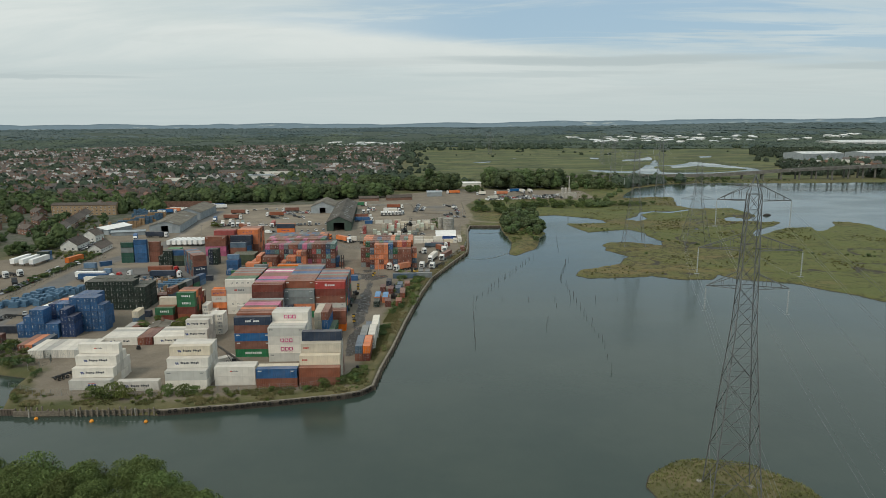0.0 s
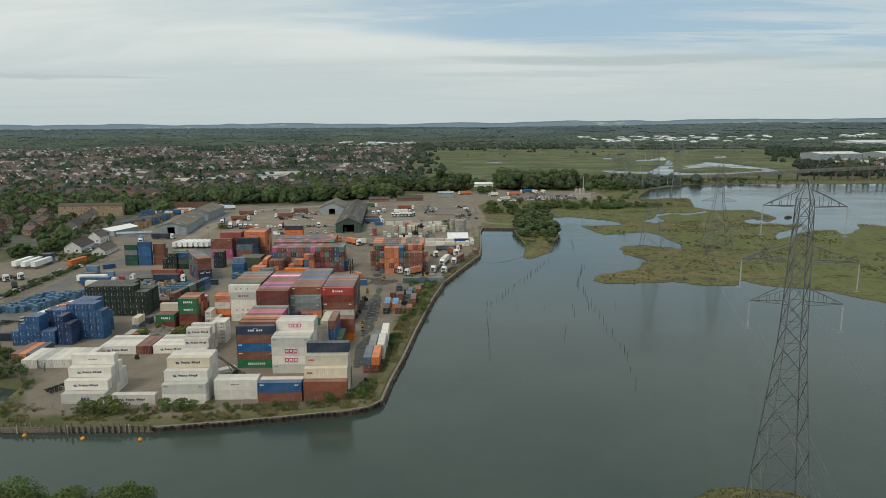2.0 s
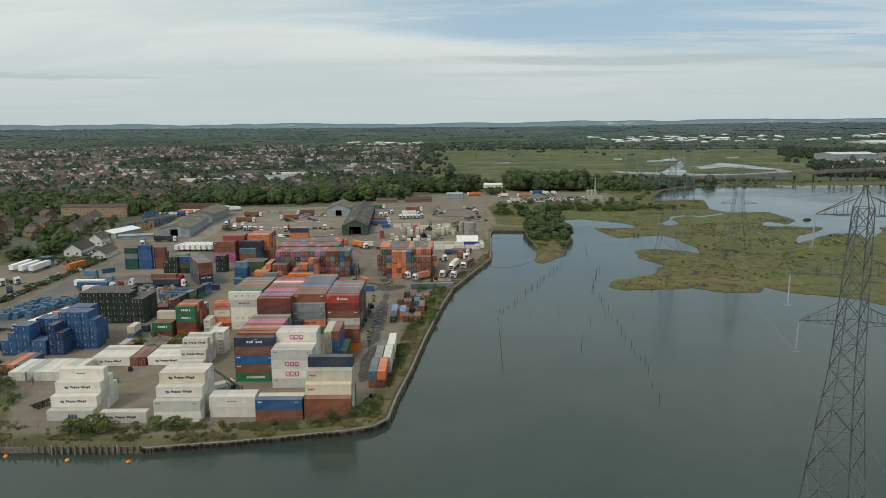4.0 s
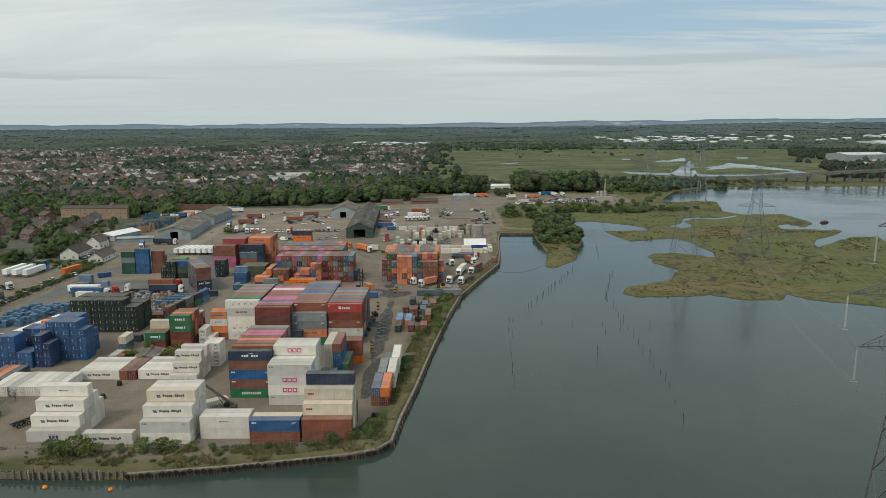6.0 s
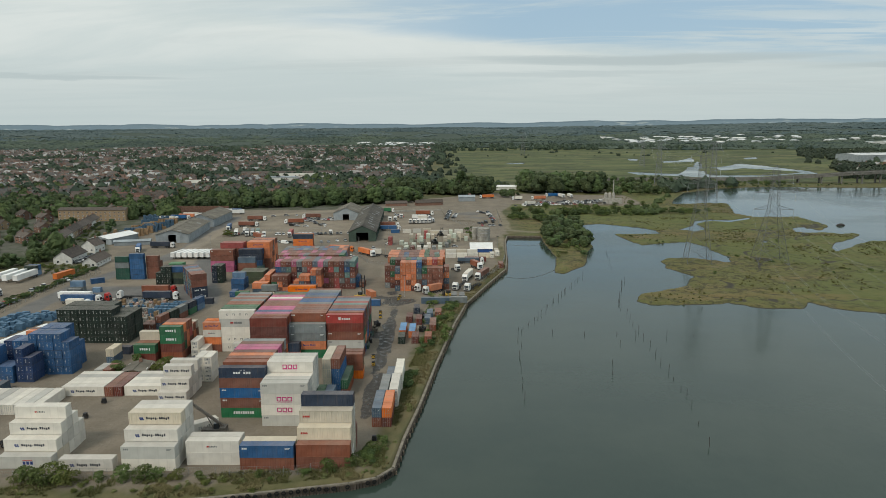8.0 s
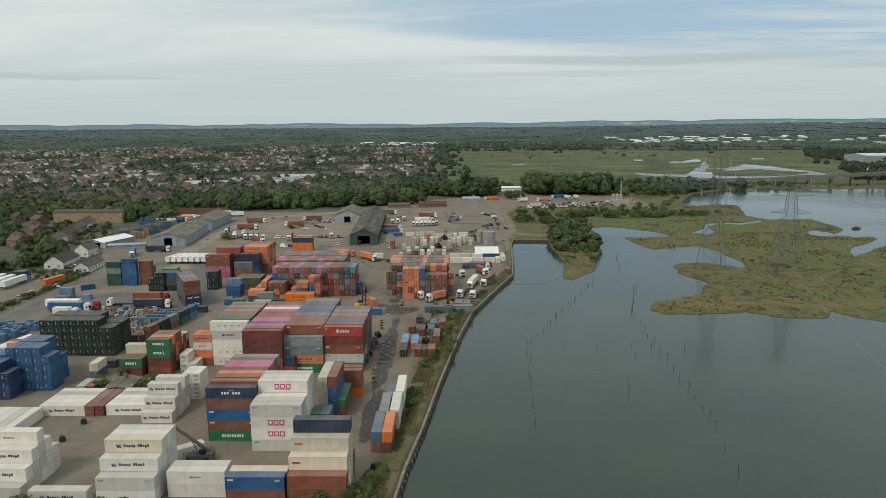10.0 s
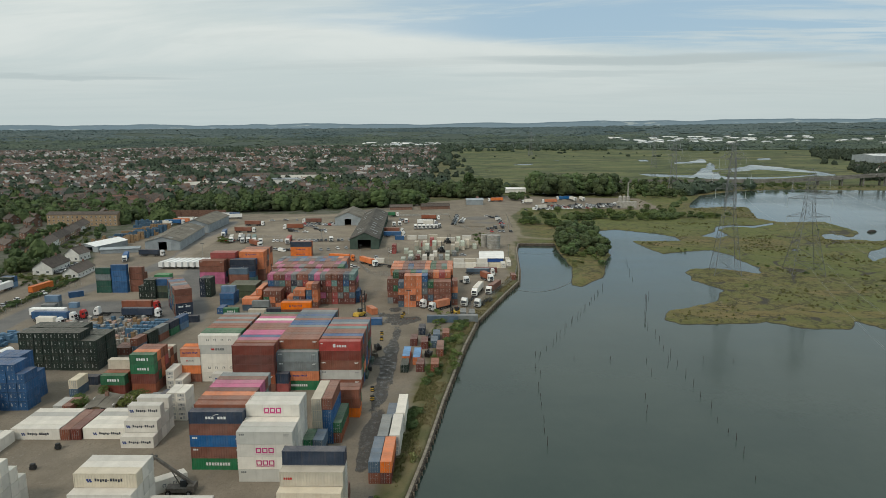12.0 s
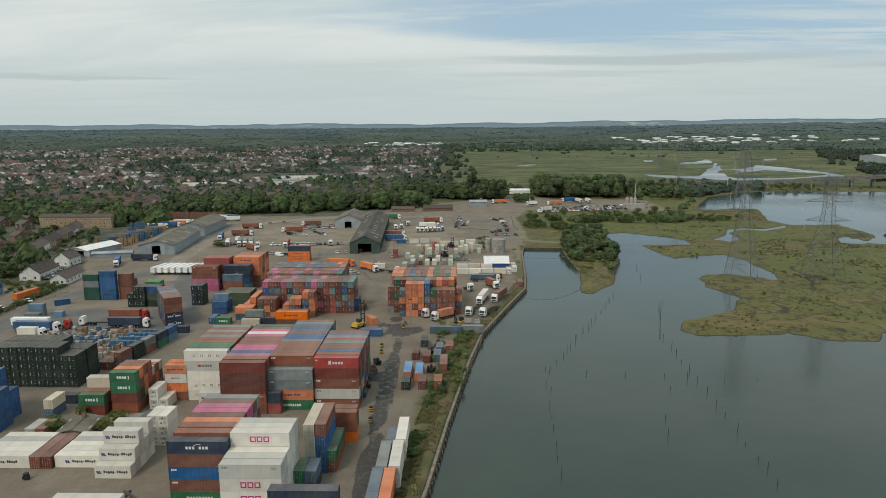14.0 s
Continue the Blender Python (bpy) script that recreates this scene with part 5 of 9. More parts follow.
def pylon(x, y, turn, S, base, detail, name_label, mt, zb, waist=None, arms=ARMS):
    """A lattice tower S metres high."""
    k = S / 64.0
    root = tagged(new("electricity_pylon"), name_label, "pylon", "electricity pylons")
    root.matrix_basis = pose(x, y, zb, 0, 0, turn)
    levels = [0, 9, 17, 24, 30, 35, 39, 43, 47, 51, 54.5, 57.5, 60.5]

    def half(z):
        if waist:
            return base + (waist - base) * z / 36.0 if z < 36 else waist * (1 - 0.45 * (z - 36) / 28.0)
        return base + (2.8 / 4.7 * base - base) * z / 31.0 if z < 31 else 2.8 / 4.7 * base - (z - 31) * 0.0475 * base / 4.7

    for sx, sy in ((-1, -1), (1, -1), (1, 1), (-1, 1)):
        g = Geo()
        g.tube([(sx * half(a) * k, sy * half(a) * k, a * k) for a in levels], [(0.17 if a < 30 else 0.12) * k * detail for a in levels])
        part("leg", g, mt, root)
    g = Geo()
    c4 = ((-1, -1), (1, -1), (1, 1), (-1, 1))
    for a, b in zip(levels, levels[1:]):
        for (ax, ay), (bx, by) in zip(c4, c4[1:] + c4[:1]):
            ha, hb = half(a) * k, half(b) * k
            r = 0.075 * k * detail
            g.beam((ax * ha, ay * ha, a * k), (bx * hb, by * hb, b * k), r)
            g.beam((bx * ha, by * ha, a * k), (ax * hb, ay * hb, b * k), r)
            g.beam((ax * hb, ay * hb, b * k), (bx * hb, by * hb, b * k), r * 0.8)
            if b - a > 5:
                m, hm = (a + b) / 2, half((a + b) / 2) * k
                g.beam((ax * hm, ay * hm, m * k), (bx * hm, by * hm, m * k), r * 0.7)
                g.beam((ax * ha, ay * ha, a * k), ((ax + bx) / 2 * hm, (ay + by) / 2 * hm, m * k), r * 0.6)
    part("lattice", g, mt, root)
    g = Geo()
    for sx, sy in c4:
        g.beam((sx * half(60.5) * k, sy * half(60.5) * k, 60.5 * k), (0, 0, 64.0 * k), 0.09 * k * detail)
    part("peak", g, mt, root)
    tips = []
    for z, w in arms:
        z += 3.0
        for s in (-1, 1):
            g = Geo()
            h, ht = half(z) * k, half(z + 2.8) * k
            tip = (s * w * k, 0, (z + 0.1) * k)
            r = 0.1 * k * detail
            for sy in (-1, 1):
                g.beam((s * h, sy * h, z * k), tip, r)
                g.beam((s * ht, sy * ht, (z + 2.8) * k), tip, r * 0.9)
                for q in (0.25, 0.5, 0.75):
                    lo = Vector((s * h, sy * h, z * k)).lerp(Vector(tip), q)
                    hi = Vector((s * ht, sy * ht, (z + 2.8) * k)).lerp(Vector(tip), q)
                    g.beam(lo, hi, r * 0.55)
                    lo2 = Vector((s * h, -sy * h, z * k)).lerp(Vector(tip), q)
                    g.beam(lo, lo2, r * 0.5)
            arm = part("crossarm", g, mt, root)
            g = Geo()
            for i in range(13):
                zz = z * k - 0.4 - i * 0.33 * k
                g.drum(s * w * k, 0, zz - 0.2 * k, zz, 0.15 * k * max(1, detail * 0.8), 8, 0, taper=0.5)
            g.beam((s * w * k - 0.5, 0, z * k - 4.9 * k), (s * w * k + 0.5, 0, z * k - 4.9 * k), 0.09 * detail)
            g.beam((s * w * k, 0, z * k), (s * w * k, 0, z * k - 5.0 * k), 0.06 * detail)
            part("insulator", g, GLASSY, arm, "pale glass insulator string")
            tips.append(root.matrix_basis @ Vector((s * w * k, 0, z * k - 5.0 * k)))
    tips.append(root.matrix_basis @ Vector((0, 0, 64 * k)))
    return tips


def wires(a, b, sag, r, twin=True):
    for p, q in zip(a, b):
        for off in ((-0.25, 0.25) if twin else (0.0,)):
            g = Geo()
            pts = []
            for i in range(25):
                w = i / 24
                c = p.lerp(q, w)
                pts.append(c + Vector((off, 0, -4 * sag * w * (1 - w))))
            g.tube(pts, [r] * len(pts), 0, 3)
            tagged(part("power_line", g, WIRE), "thin grey overhead conductor between pylons", "power line", "power lines")


tall = "tall grey lattice pylon with six arms"
p_near = pylon(66.0, 132.3, -12, 68.5, 4.6, 0.85, tall + " on a grassy islet", PYLON, 0.9, 1.8, ((39.8, 7.4), (47.1, 9.2), (56.3, 6.5)))
p_b = pylon(180.5, 436, -8, 55, 9.6, 1.0, tall + " on the salt marsh", PYLON, 0.5, 2.9, ((32.0, 12.5), (43.0, 12.8), (54.0, 10.5)))
p_a = pylon(139.5, 436, -8, 64, 6.7, 0.85, tall + " on the salt marsh", PYLON, 0.5, 2.3)
p_c = pylon(272, 765, -15, 60, 5.4, 1.5, tall + " beside the lagoon", PYLONFAR, 0.8)
p_d = pylon(252, 885, -15, 58, 5.4, 1.6, tall + " beyond the lagoon", PYLONFAR, 1.0)
p_e = pylon(345, 1290, -15, 58, 5.4, 2.0, tall + " on the far meadows", PYLONFAR, 0.8)
pylon(180, 1750, -5, 58, 5.4, 2.2, tall + " on the far meadows", PYLONFAR, 1.0)
south = [p + Vector((-84, -300, -4)) for p in p_near]
wires(p_near, south, 9, 0.016)
wires(p_near, p_b, 9, 0.014)
wires(p_b, p_c, 9, 0.028, False)
wires(p_c, p_e, 12, 0.04, False)
wires(p_a, p_d, 11, 0.035, False)
for sx, sy in ((61.6, 138.2), (71.9, 135.4), (60.4, 129.5), (70.8, 127.6)):
    g = Geo()
    g.drum(sx, sy, 0.3, 1.25, 0.8, 14, 0, taper=0.85)
    tagged(part("pylon_footing", g, CONCRETE), "round concrete footing under a pylon leg", "footing", "pylon footings")

# ---- large sheds ----
def gable_shed(name, label, x, y, turn, w, length, eaves, ridge_h, wall, roof, door=None, lights=0, doorw=5.0, doorh=5.0):
    """A long shed with its gable to the south: width w, running back from (x, y)."""
    root = tagged(new(name), label, "shed")
    root.matrix_basis = pose(x, y, YARD, 0, 0, turn)
    t = 0.25
    for s in (-1, 1):
        g = Geo()
        xs = s * w / 2
        g.box(min(xs, xs - s * t), max(xs, xs - s * t), t, length - t, 0, eaves)
        n = int(length / 1.2)
        for i in range(n):
            g.box(xs - 0.04, xs + 0.04, t + i * 1.2, t + i * 1.2 + 0.5, 0.1, eaves)
        part("wall", g, wall, root)
    for yy, front in ((0, True), (length - t, False)):
        g = Geo()
        dw, dh = (doorw / 2, doorh) if door and front else (0, 0)
        if dw:
            g.box(-w / 2, -dw, yy, yy + t, 0, eaves)
            g.box(dw, w / 2, yy, yy + t, 0, eaves)
            g.box(-dw, dw, yy, yy + t, dh, eaves)
        else:
            g.box(-w / 2, w / 2, yy, yy + t, 0, eaves)
        for a, b in ((yy, yy + t),):
            k = len(g.v)
            g.v += [(-w / 2, a, eaves), (w / 2, a, eaves), (0, a, ridge_h), (-w / 2, b, eaves), (w / 2, b, eaves), (0, b, ridge_h)]
            g.f += [(k, k + 1, k + 2), (k + 5, k + 4, k + 3), (k, k + 2, k + 5, k + 3), (k + 1, k + 4, k + 5, k + 2)]
            g.m += [0] * 4
        for i in range(int(w / 1.4)):
            xx = -w / 2 + i * 1.4
            if abs(xx + 0.25) > dw + 0.4:
                g.box(xx, xx + 0.5, yy - (0.05 if front else -t), yy + (0.0 if front else t + 0.05), 0.1, eaves - 0.1)
        part("gable_wall", g, wall, root)
    over = 0.5
    for s in (-1, 1):
        g = Geo()
        slope = (ridge_h - eaves) / (w / 2)
        n = int(length / 2.4)
        for i in range(n):
            ya, yb = -over + i * (length + 2 * over) / n, -over + (i + 1) * (length + 2 * over) / n
            for j in range(4):
                q0, q1 = j / 4, (j + 1) / 4
                xa, xb = s * (w / 2 + over) * q0, s * (w / 2 + over) * q1
                za, zb = ridge_h + 0.12 - abs(xa) * slope + 0.05 * ((3 - j) % 4), ridge_h + 0.12 - abs(xb) * slope + 0.05 * ((3 - j) % 4)
                m = 1 if lights and (i % 4 == 1) and j in (1, 2) and random.random() < lights else 0
                up = 0.04 if i % 2 else 0.0
                a = [(xa, ya, za + up), (xb, ya, zb + up), (xb, yb, zb + up), (xa, yb, za + up)]
                b = [(p[0], p[1], p[2] - 0.12) for p in a]
                if s < 0:
                    a, b = a[::-1], b[::-1]
                g.face(a, m)
                g.face(b[::-1], 0)
                for e in range(4):
                    g.face([b[e], b[(e + 1) % 4], a[(e + 1) % 4], a[e]], m)
        part("roof", g, [roof, DECALGREY if lights else roof], root)
    g = Geo()
    g.box(-0.4, 0.4, -over, length + over, ridge_h + 0.18, ridge_h + 0.34)
    part("ridge_cap", g, roof, root)
    if door:
        g = Geo()
        g.box(-doorw / 2 - 0.2, -doorw / 2, -0.1, 0.3, 0, doorh + 0.2)
        g.box(doorw / 2, doorw / 2 + 0.2, -0.1, 0.3, 0, doorh + 0.2)
        g.box(-doorw / 2, doorw / 2, -0.1, 0.3, doorh, doorh + 0.25)
        part("door_frame", g, wall, root)
        g = Geo()
        g.box(doorw / 2 + 0.2, doorw / 2 + 0.2 + doorw * 0.45, -0.22, -0.08, 0.1, doorh)
        part("sliding_door", g, wall, root)
    return root


gable_shed("warehouse_barn", "long warehouse with a grey corrugated roof and green gable", -59.5, 500, 3.0, 18, 128, 6.5, 10.5, CLADGREEN, BARNROOF, True, 0.35, 8.0, 6.0)
gable_shed("warehouse_barn", "grey steel warehouse with a shallow roof and open door", -85.5, 602, 2.0, 20, 40, 6.0, 10.0, CLAD, ASBESTOS, True, 0.0, 5.0, 5.0)
gable_shed("storage_shed", "long grey steel storage shed with an open door", -184.6, 496, 6.5, 21, 62, 5.8, 8.6, CLAD, ASBESTOS, True, 0.15, 5.0, 5.5)
gable_shed("storage_shed", "grey steel storage shed joined behind another shed", -191.0, 566, 1.5, 20, 50, 6.2, 9.6, CLAD, ASBESTOS)
gable_shed("timber_store", "low open-fronted store with a white sheeted roof", -231, 493, -18, 15, 26, 3.6, 5.0, CLAD, TARP, True, 0.0, 10.0, 3.2)
gable_shed("site_store", "long low grey store beside the timber yard", -219, 488, -75, 6, 22, 2.6, 3.2, CLAD, CLAD)
# silo tank
g = Geo()
g.drum(21.2, 503, YARD, YARD + 8.4, 4.2, 40)
tank = tagged(part("storage_tank", g, CONCRETE), "round pale concrete storage tank with a rail on top", "tank")
for z in (1.5, 3.4, 5.3, 7.2):
    g = Geo()
    g.drum(21.2, 503, YARD + z, YARD + z + 0.2, 4.26, 40)
    part("tank_hoop", g, STEEL, tank)
g = Geo()
for i in range(24):
    w0, w1 = 2 * math.pi * i / 24, 2 * math.pi * (i + 1) / 24
    p = (21.2 + 4.05 * math.cos(w0), 503 + 4.05 * math.sin(w0), YARD + 8.4)
    q = (21.2 + 4.05 * math.cos(w1), 503 + 4.05 * math.sin(w1), YARD + 8.4)
    g.beam(p, (p[0], p[1], p[2] + 1.1), 0.04)
    g.beam((p[0], p[1], p[2] + 1.1), (q[0], q[1], q[2] + 1.1), 0.04)
part("tank_rail", g, STEEL, tank)
g = Geo()
g.drum(15.4, 508, YARD, YARD + 8.0, 1.9, 20)
tagged(part("storage_tank", g, CONCRETE), "narrow pale concrete tank beside the large one", "tank")
gable_shed("site_store", "small store with white roof and blue walls by the tank", 11.2, 465.5, -90, 11, 13, 2.3, 4.9, BLUEPAINT, TARP)

# ---- trees ----
def crown_mesh(name, seed, h, w, leaves, size, material, low=0.25, lobes=9):
    """A crown of many small bent leaf clumps on uneven lobes."""
    r = np.random.RandomState(seed)
    cs = []
    for i in range(lobes):
        a, q = r.rand() * 6.28, math.sqrt(r.rand()) * 0.62
        zz = low + (1 - low) * (0.15 + 0.65 * r.rand())
        cs.append((math.cos(a) * q * w / 2, math.sin(a) * q * w / 2, zz * h, w * (0.17 + 0.15 * r.rand()), h * (0.12 + 0.12 * r.rand())))
    cs.append((0, 0, h * 0.72, w * 0.28, h * 0.26))
    cs = np.array(cs)
    pick = r.randint(0, len(cs), leaves)
    d = r.normal(size=(leaves, 3))
    d /= np.linalg.norm(d, axis=1)[:, None]
    d[:, 2] = np.where(d[:, 2] < -0.3, -d[:, 2], d[:, 2])
    rad_ = 0.72 + 0.36 * r.rand(leaves)
    c = cs[pick]
    pos = c[:, :3] + d * np.stack([c[:, 3], c[:, 3], c[:, 4]], -1) * rad_[:, None]
    nrm = d + 0.75 * r.normal(size=(leaves, 3))
    nrm /= np.linalg.norm(nrm, axis=1)[:, None]
    t = np.cross(nrm, r.normal(size=(leaves, 3)))
    t /= np.linalg.norm(t, axis=1)[:, None]
    b = np.cross(nrm, t)
    s = size * (0.6 + 0.8 * r.rand(leaves))[:, None]
    v = np.stack([pos - t * s - b * s * 0.55, pos + t * s * 0.2 - b * s * 0.75 + nrm * s * 0.25, pos + t * s + b * s * 0.4, pos - t * s * 0.25 + b * s * 0.8 + nrm * s * 0.2], 1).reshape(-1, 3)
    return np_mesh(name, v, np.arange(len(v)).reshape(-1, 4), material)


def trunk_geo(h, w, seed):
    g, r = Geo(), random.Random(seed)
    g.drum(0, 0, -0.4, h * 0.3, h * 0.035, 8, 0, taper=0.75)
    for i in range(6):
        a = i * 1.05 + r.random()
        z0 = h * (0.22 + 0.06 * r.random())
        q = (math.cos(a) * w * 0.28, math.sin(a) * w * 0.28, h * (0.5 + 0.2 * r.random()))
        g.beam((0, 0, z0), q, h * 0.012, 0, 5)
    g.beam((0, 0, h * 0.28), (0.1, 0, h * 0.78), h * 0.018, 0, 6)
    return g


TREES = []
for i in range(6):
    h, w = 10.0, 8.0 + 1.2 * (i % 3)
    TREES.append((trunk_geo(h, w, i).mesh("trunk", BARK), crown_mesh("crown", 20 + i, h, w, 4600, 0.165, [LEAF, LEAFDARK, LEAF, LEAFDARK, LEAF, LEAFDARK][i], 0.06, 12 + i)))


def belt_crown(name, seed, h, w, leaves, size, material, lobes=13):
    """A full crown of many rounded boughs, each a small lump set with leaf clumps."""
    r = np.random.RandomState(seed)
    na_, nr_ = 6, 3
    th = np.linspace(0, 2 * math.pi, na_, endpoint=False)
    q = np.linspace(0.06, 0.96, nr_ + 1)
    ii = np.arange(na_)
    f0 = np.concatenate([np.stack([ii + j * na_, (ii + 1) % na_ + j * na_, (ii + 1) % na_ + (j + 1) * na_, ii + (j + 1) * na_], -1) for j in range(nr_)])
    vs_, fs_, cs = [], [], []
    for i in range(lobes):
        a, z = r.rand() * 6.28, 0.22 + 0.62 * (i + r.rand()) / lobes
        far = 0.33 * w * math.sqrt(max(0.05, 1 - ((z - 0.42) / 0.5) ** 2)) * (0.55 + 0.45 * r.rand())
        k = w * (0.17 + 0.09 * r.rand())
        c = np.array((math.cos(a) * far, math.sin(a) * far, z * h))
        rr = np.sin(math.pi * q)[:, None] * k * (0.8 + 0.25 * r.rand(nr_ + 1, na_))
        zz = (-np.cos(math.pi * q))[:, None] * k * 0.8 + 0 * rr
        vs_.append(np.stack([np.cos(th) * rr, np.sin(th) * rr, zz], -1).reshape(-1, 3) + c)
        fs_.append(f0 + i * na_ * (nr_ + 1))
        cs.append((*c, k))
    cs = np.array(cs)
    pick = r.randint(0, lobes, leaves)
    d = r.normal(size=(leaves, 3))
    d[:, 2] = np.abs(d[:, 2]) * 0.9 - 0.35
    d /= np.linalg.norm(d, axis=1)[:, None]
    pos = cs[pick, :3] + d * cs[pick, 3:] * (0.92 + 0.2 * r.rand(leaves, 1)) * np.array([1, 1, 0.85])
    nrm = d + 0.5 * r.normal(size=(leaves, 3))
    nrm /= np.linalg.norm(nrm, axis=1)[:, None]
    t = np.cross(nrm, r.normal(size=(leaves, 3)))
    t /= np.linalg.norm(t, axis=1)[:, None]
    b = np.cross(nrm, t)
    s_ = size * (0.5 + 0.9 * r.rand(leaves))[:, None]
    lv = np.stack([pos - t * s_ - b * s_ * 0.6, pos + t * s_ * 0.4 - b * s_ * 0.8 + nrm * s_ * 0.2, pos + t * s_ + b * s_ * 0.5, pos - t * s_ * 0.4 + b * s_ * 0.8 + nrm * s_ * 0.2], 1).reshape(-1, 3)
    v = np.concatenate(vs_)
    return np_mesh(name, np.concatenate([v, lv]), np.concatenate(fs_ + [len(v) + np.arange(len(lv)).reshape(-1, 4)]), material)


FARTREES = [belt_crown("crown", 90 + i, 10.0, 7.4 + 0.9 * i, 620, 0.30, (LEAFDARK, BELTLEAF, BELTLEAF, BELTLEAF, LEAFDARK)[i], 12 + i) for i in range(5)]
LOWBUSH = [crown_mesh("bush_leaves", 150 + i, 3.2, 4.6, 330, 0.24, [LEAF, LEAFDARK, WEED, LEAFYELLOW][i], 0.0, 6) for i in range(4)]
BUSHES = [crown_mesh("bush_leaves", 50 + i, 3.2, 4.6, 800, 0.15, [LEAF, LEAFDARK, WEED, LEAFYELLOW][i], 0.0, 6) for i in range(4)]
POPLAR = crown_mesh("crown", 71, 10.0, 3.0, 900, 0.34, LEAFDARK, 0.08, 12)


GREEN = {}  # joined plants: name -> [label, verts, faces, slots]


def mesh_arrays(me):
    v = np.empty(len(me.vertices) * 3)
    me.vertices.foreach_get("co", v)
    return v.reshape(-1, 3), np.array([tuple(p.vertices) for p in me.polygons])


ARR = {}


def join_plant(into, label, me, m):
    if me.name not in ARR:
        ARR[me.name] = mesh_arrays(me)
    v, f = ARR[me.name]
    mm = np.array(m)
    GREEN.setdefault((into, me.materials[0].name), [label, [], []])
    GREEN[into, me.materials[0].name][1].append(v @ mm[:3, :3].T + mm[:3, 3])
    GREEN[into, me.materials[0].name][2].append(f)


def tree(x, y, h, kind=None, label="full green broadleaf tree in summer leaf", group="trees", z=None, poplar=False, into=None, crown=None):
    k = random.randrange(6) if kind is None else kind
    zz = height_at(x, y) if z is None else z
    m = pose(x, y, zz - 0.1, 0, 0, random.uniform(0, 360)) @ Matrix.Diagonal((h / 10 * random.uniform(0.9, 1.15),) * 2 + (h / 10, 1))
    crown = crown or (POPLAR if poplar else TREES[k][1])
    if into:
        join_plant(into, label, random.choice(FARTREES), m)
        return
    root = tagged(new("tree"), label, "tree", group)
    root.matrix_basis = m
    part("trunk", TREES[k][0], None, root)
    part("crown", crown, None, root)
    return root


def bush(x, y, s, k=None, label="low green scrub bush beside the water", group="bushes", z=None, into=None):
    k = random.randrange(3) if k is None else k
    m = pose(x, y, (height_at(x, y) if z is None else z) - 0.15, 0, 0, random.uniform(0, 360)) @ Matrix.Diagonal((s, s, s * random.uniform(0.7, 1.1), 1))
    if into:
        join_plant(into, label, LOWBUSH[k], m)
        return
    return tagged(part("bush", BUSHES[k], None, None, at=m), label, "bush", group)


def inside(poly, x, y):
    return float(signed(poly, np.array([float(x)]), np.array([float(y)]))[0])


random.seed(7)
# wooded point between the basin and the marsh
for i in range(170):
    x, y = random.uniform(58, 102), random.uniform(482, 592)
    if inside(BUSH, x, y) > 2.0:
        tree(x, y, random.uniform(6.5, 10.0) * (0.6 if y < 495 else 0.95), group="trees on the wooded point", crown=random.choice(FARTREES))
for i in range(90):
    x, y = random.uniform(56, 102), random.uniform(452, 590)
    if inside(BUSH, x, y) > 1.0:
        bush(x, y, random.uniform(0.6, 1.3), label="dense green scrub on the wooded point", into="point_scrub")
# near bank at the start of the flight
for i in range(105):
    x, y = random.uniform(-112, -36), random.uniform(106, 141)
    if inside(NEARBANK, x, y) > 1.5:
        tree(x, y, random.uniform(7.2, 9.8), random.choice((0, 2, 4)), label="dense green riverside tree on the near bank", group="trees on the near bank")
# tree belt behind the yard
for i in range(150):
    w = i / 149
    x = -200 + 165 * w + random.uniform(-4, 4)
    y = 684 + 48 * w + random.uniform(-5, 26)
    tree(x, y, random.uniform(8, 17), label="dark green tree in the belt behind the yard", group="tree belt", into="tree_belt", z=YARD)
def grove(n, x0, x1, y0, y1, h0, h1, label):
    for i in range(n):
        tree(random.uniform(x0, x1), random.uniform(y0, y1), random.uniform(h0, h1), label=label, group="tree belt", into="tree_belt", z=YARD - 0.3)


grove(70, -66, 22, 792, 845, 10, 19, "tall dark green tree behind the yard")
grove(22, 16, 44, 798, 830, 13, 23, "tall dark green tree behind the yard")
grove(14, 40, 84, 868, 890, 6, 11, "dark green tree at the marsh edge")
grove(34, 84, 125, 815, 860, 14, 25, "tall dark green tree behind the yard")
grove(36, 125, 180, 818, 865, 13, 24, "tall dark green tree behind the yard")
grove(34, 178, 240, 800, 872, 5, 12, "dark green tree at the marsh edge")
grove(16, 55, 75, 778, 800, 4, 8, "dark green tree at the marsh edge")
for x, y in ((9, 802), (12, 806)):
    tree(x, y, 26, poplar=True, label="tall narrow dark green poplar", group="tree belt", z=YARD)

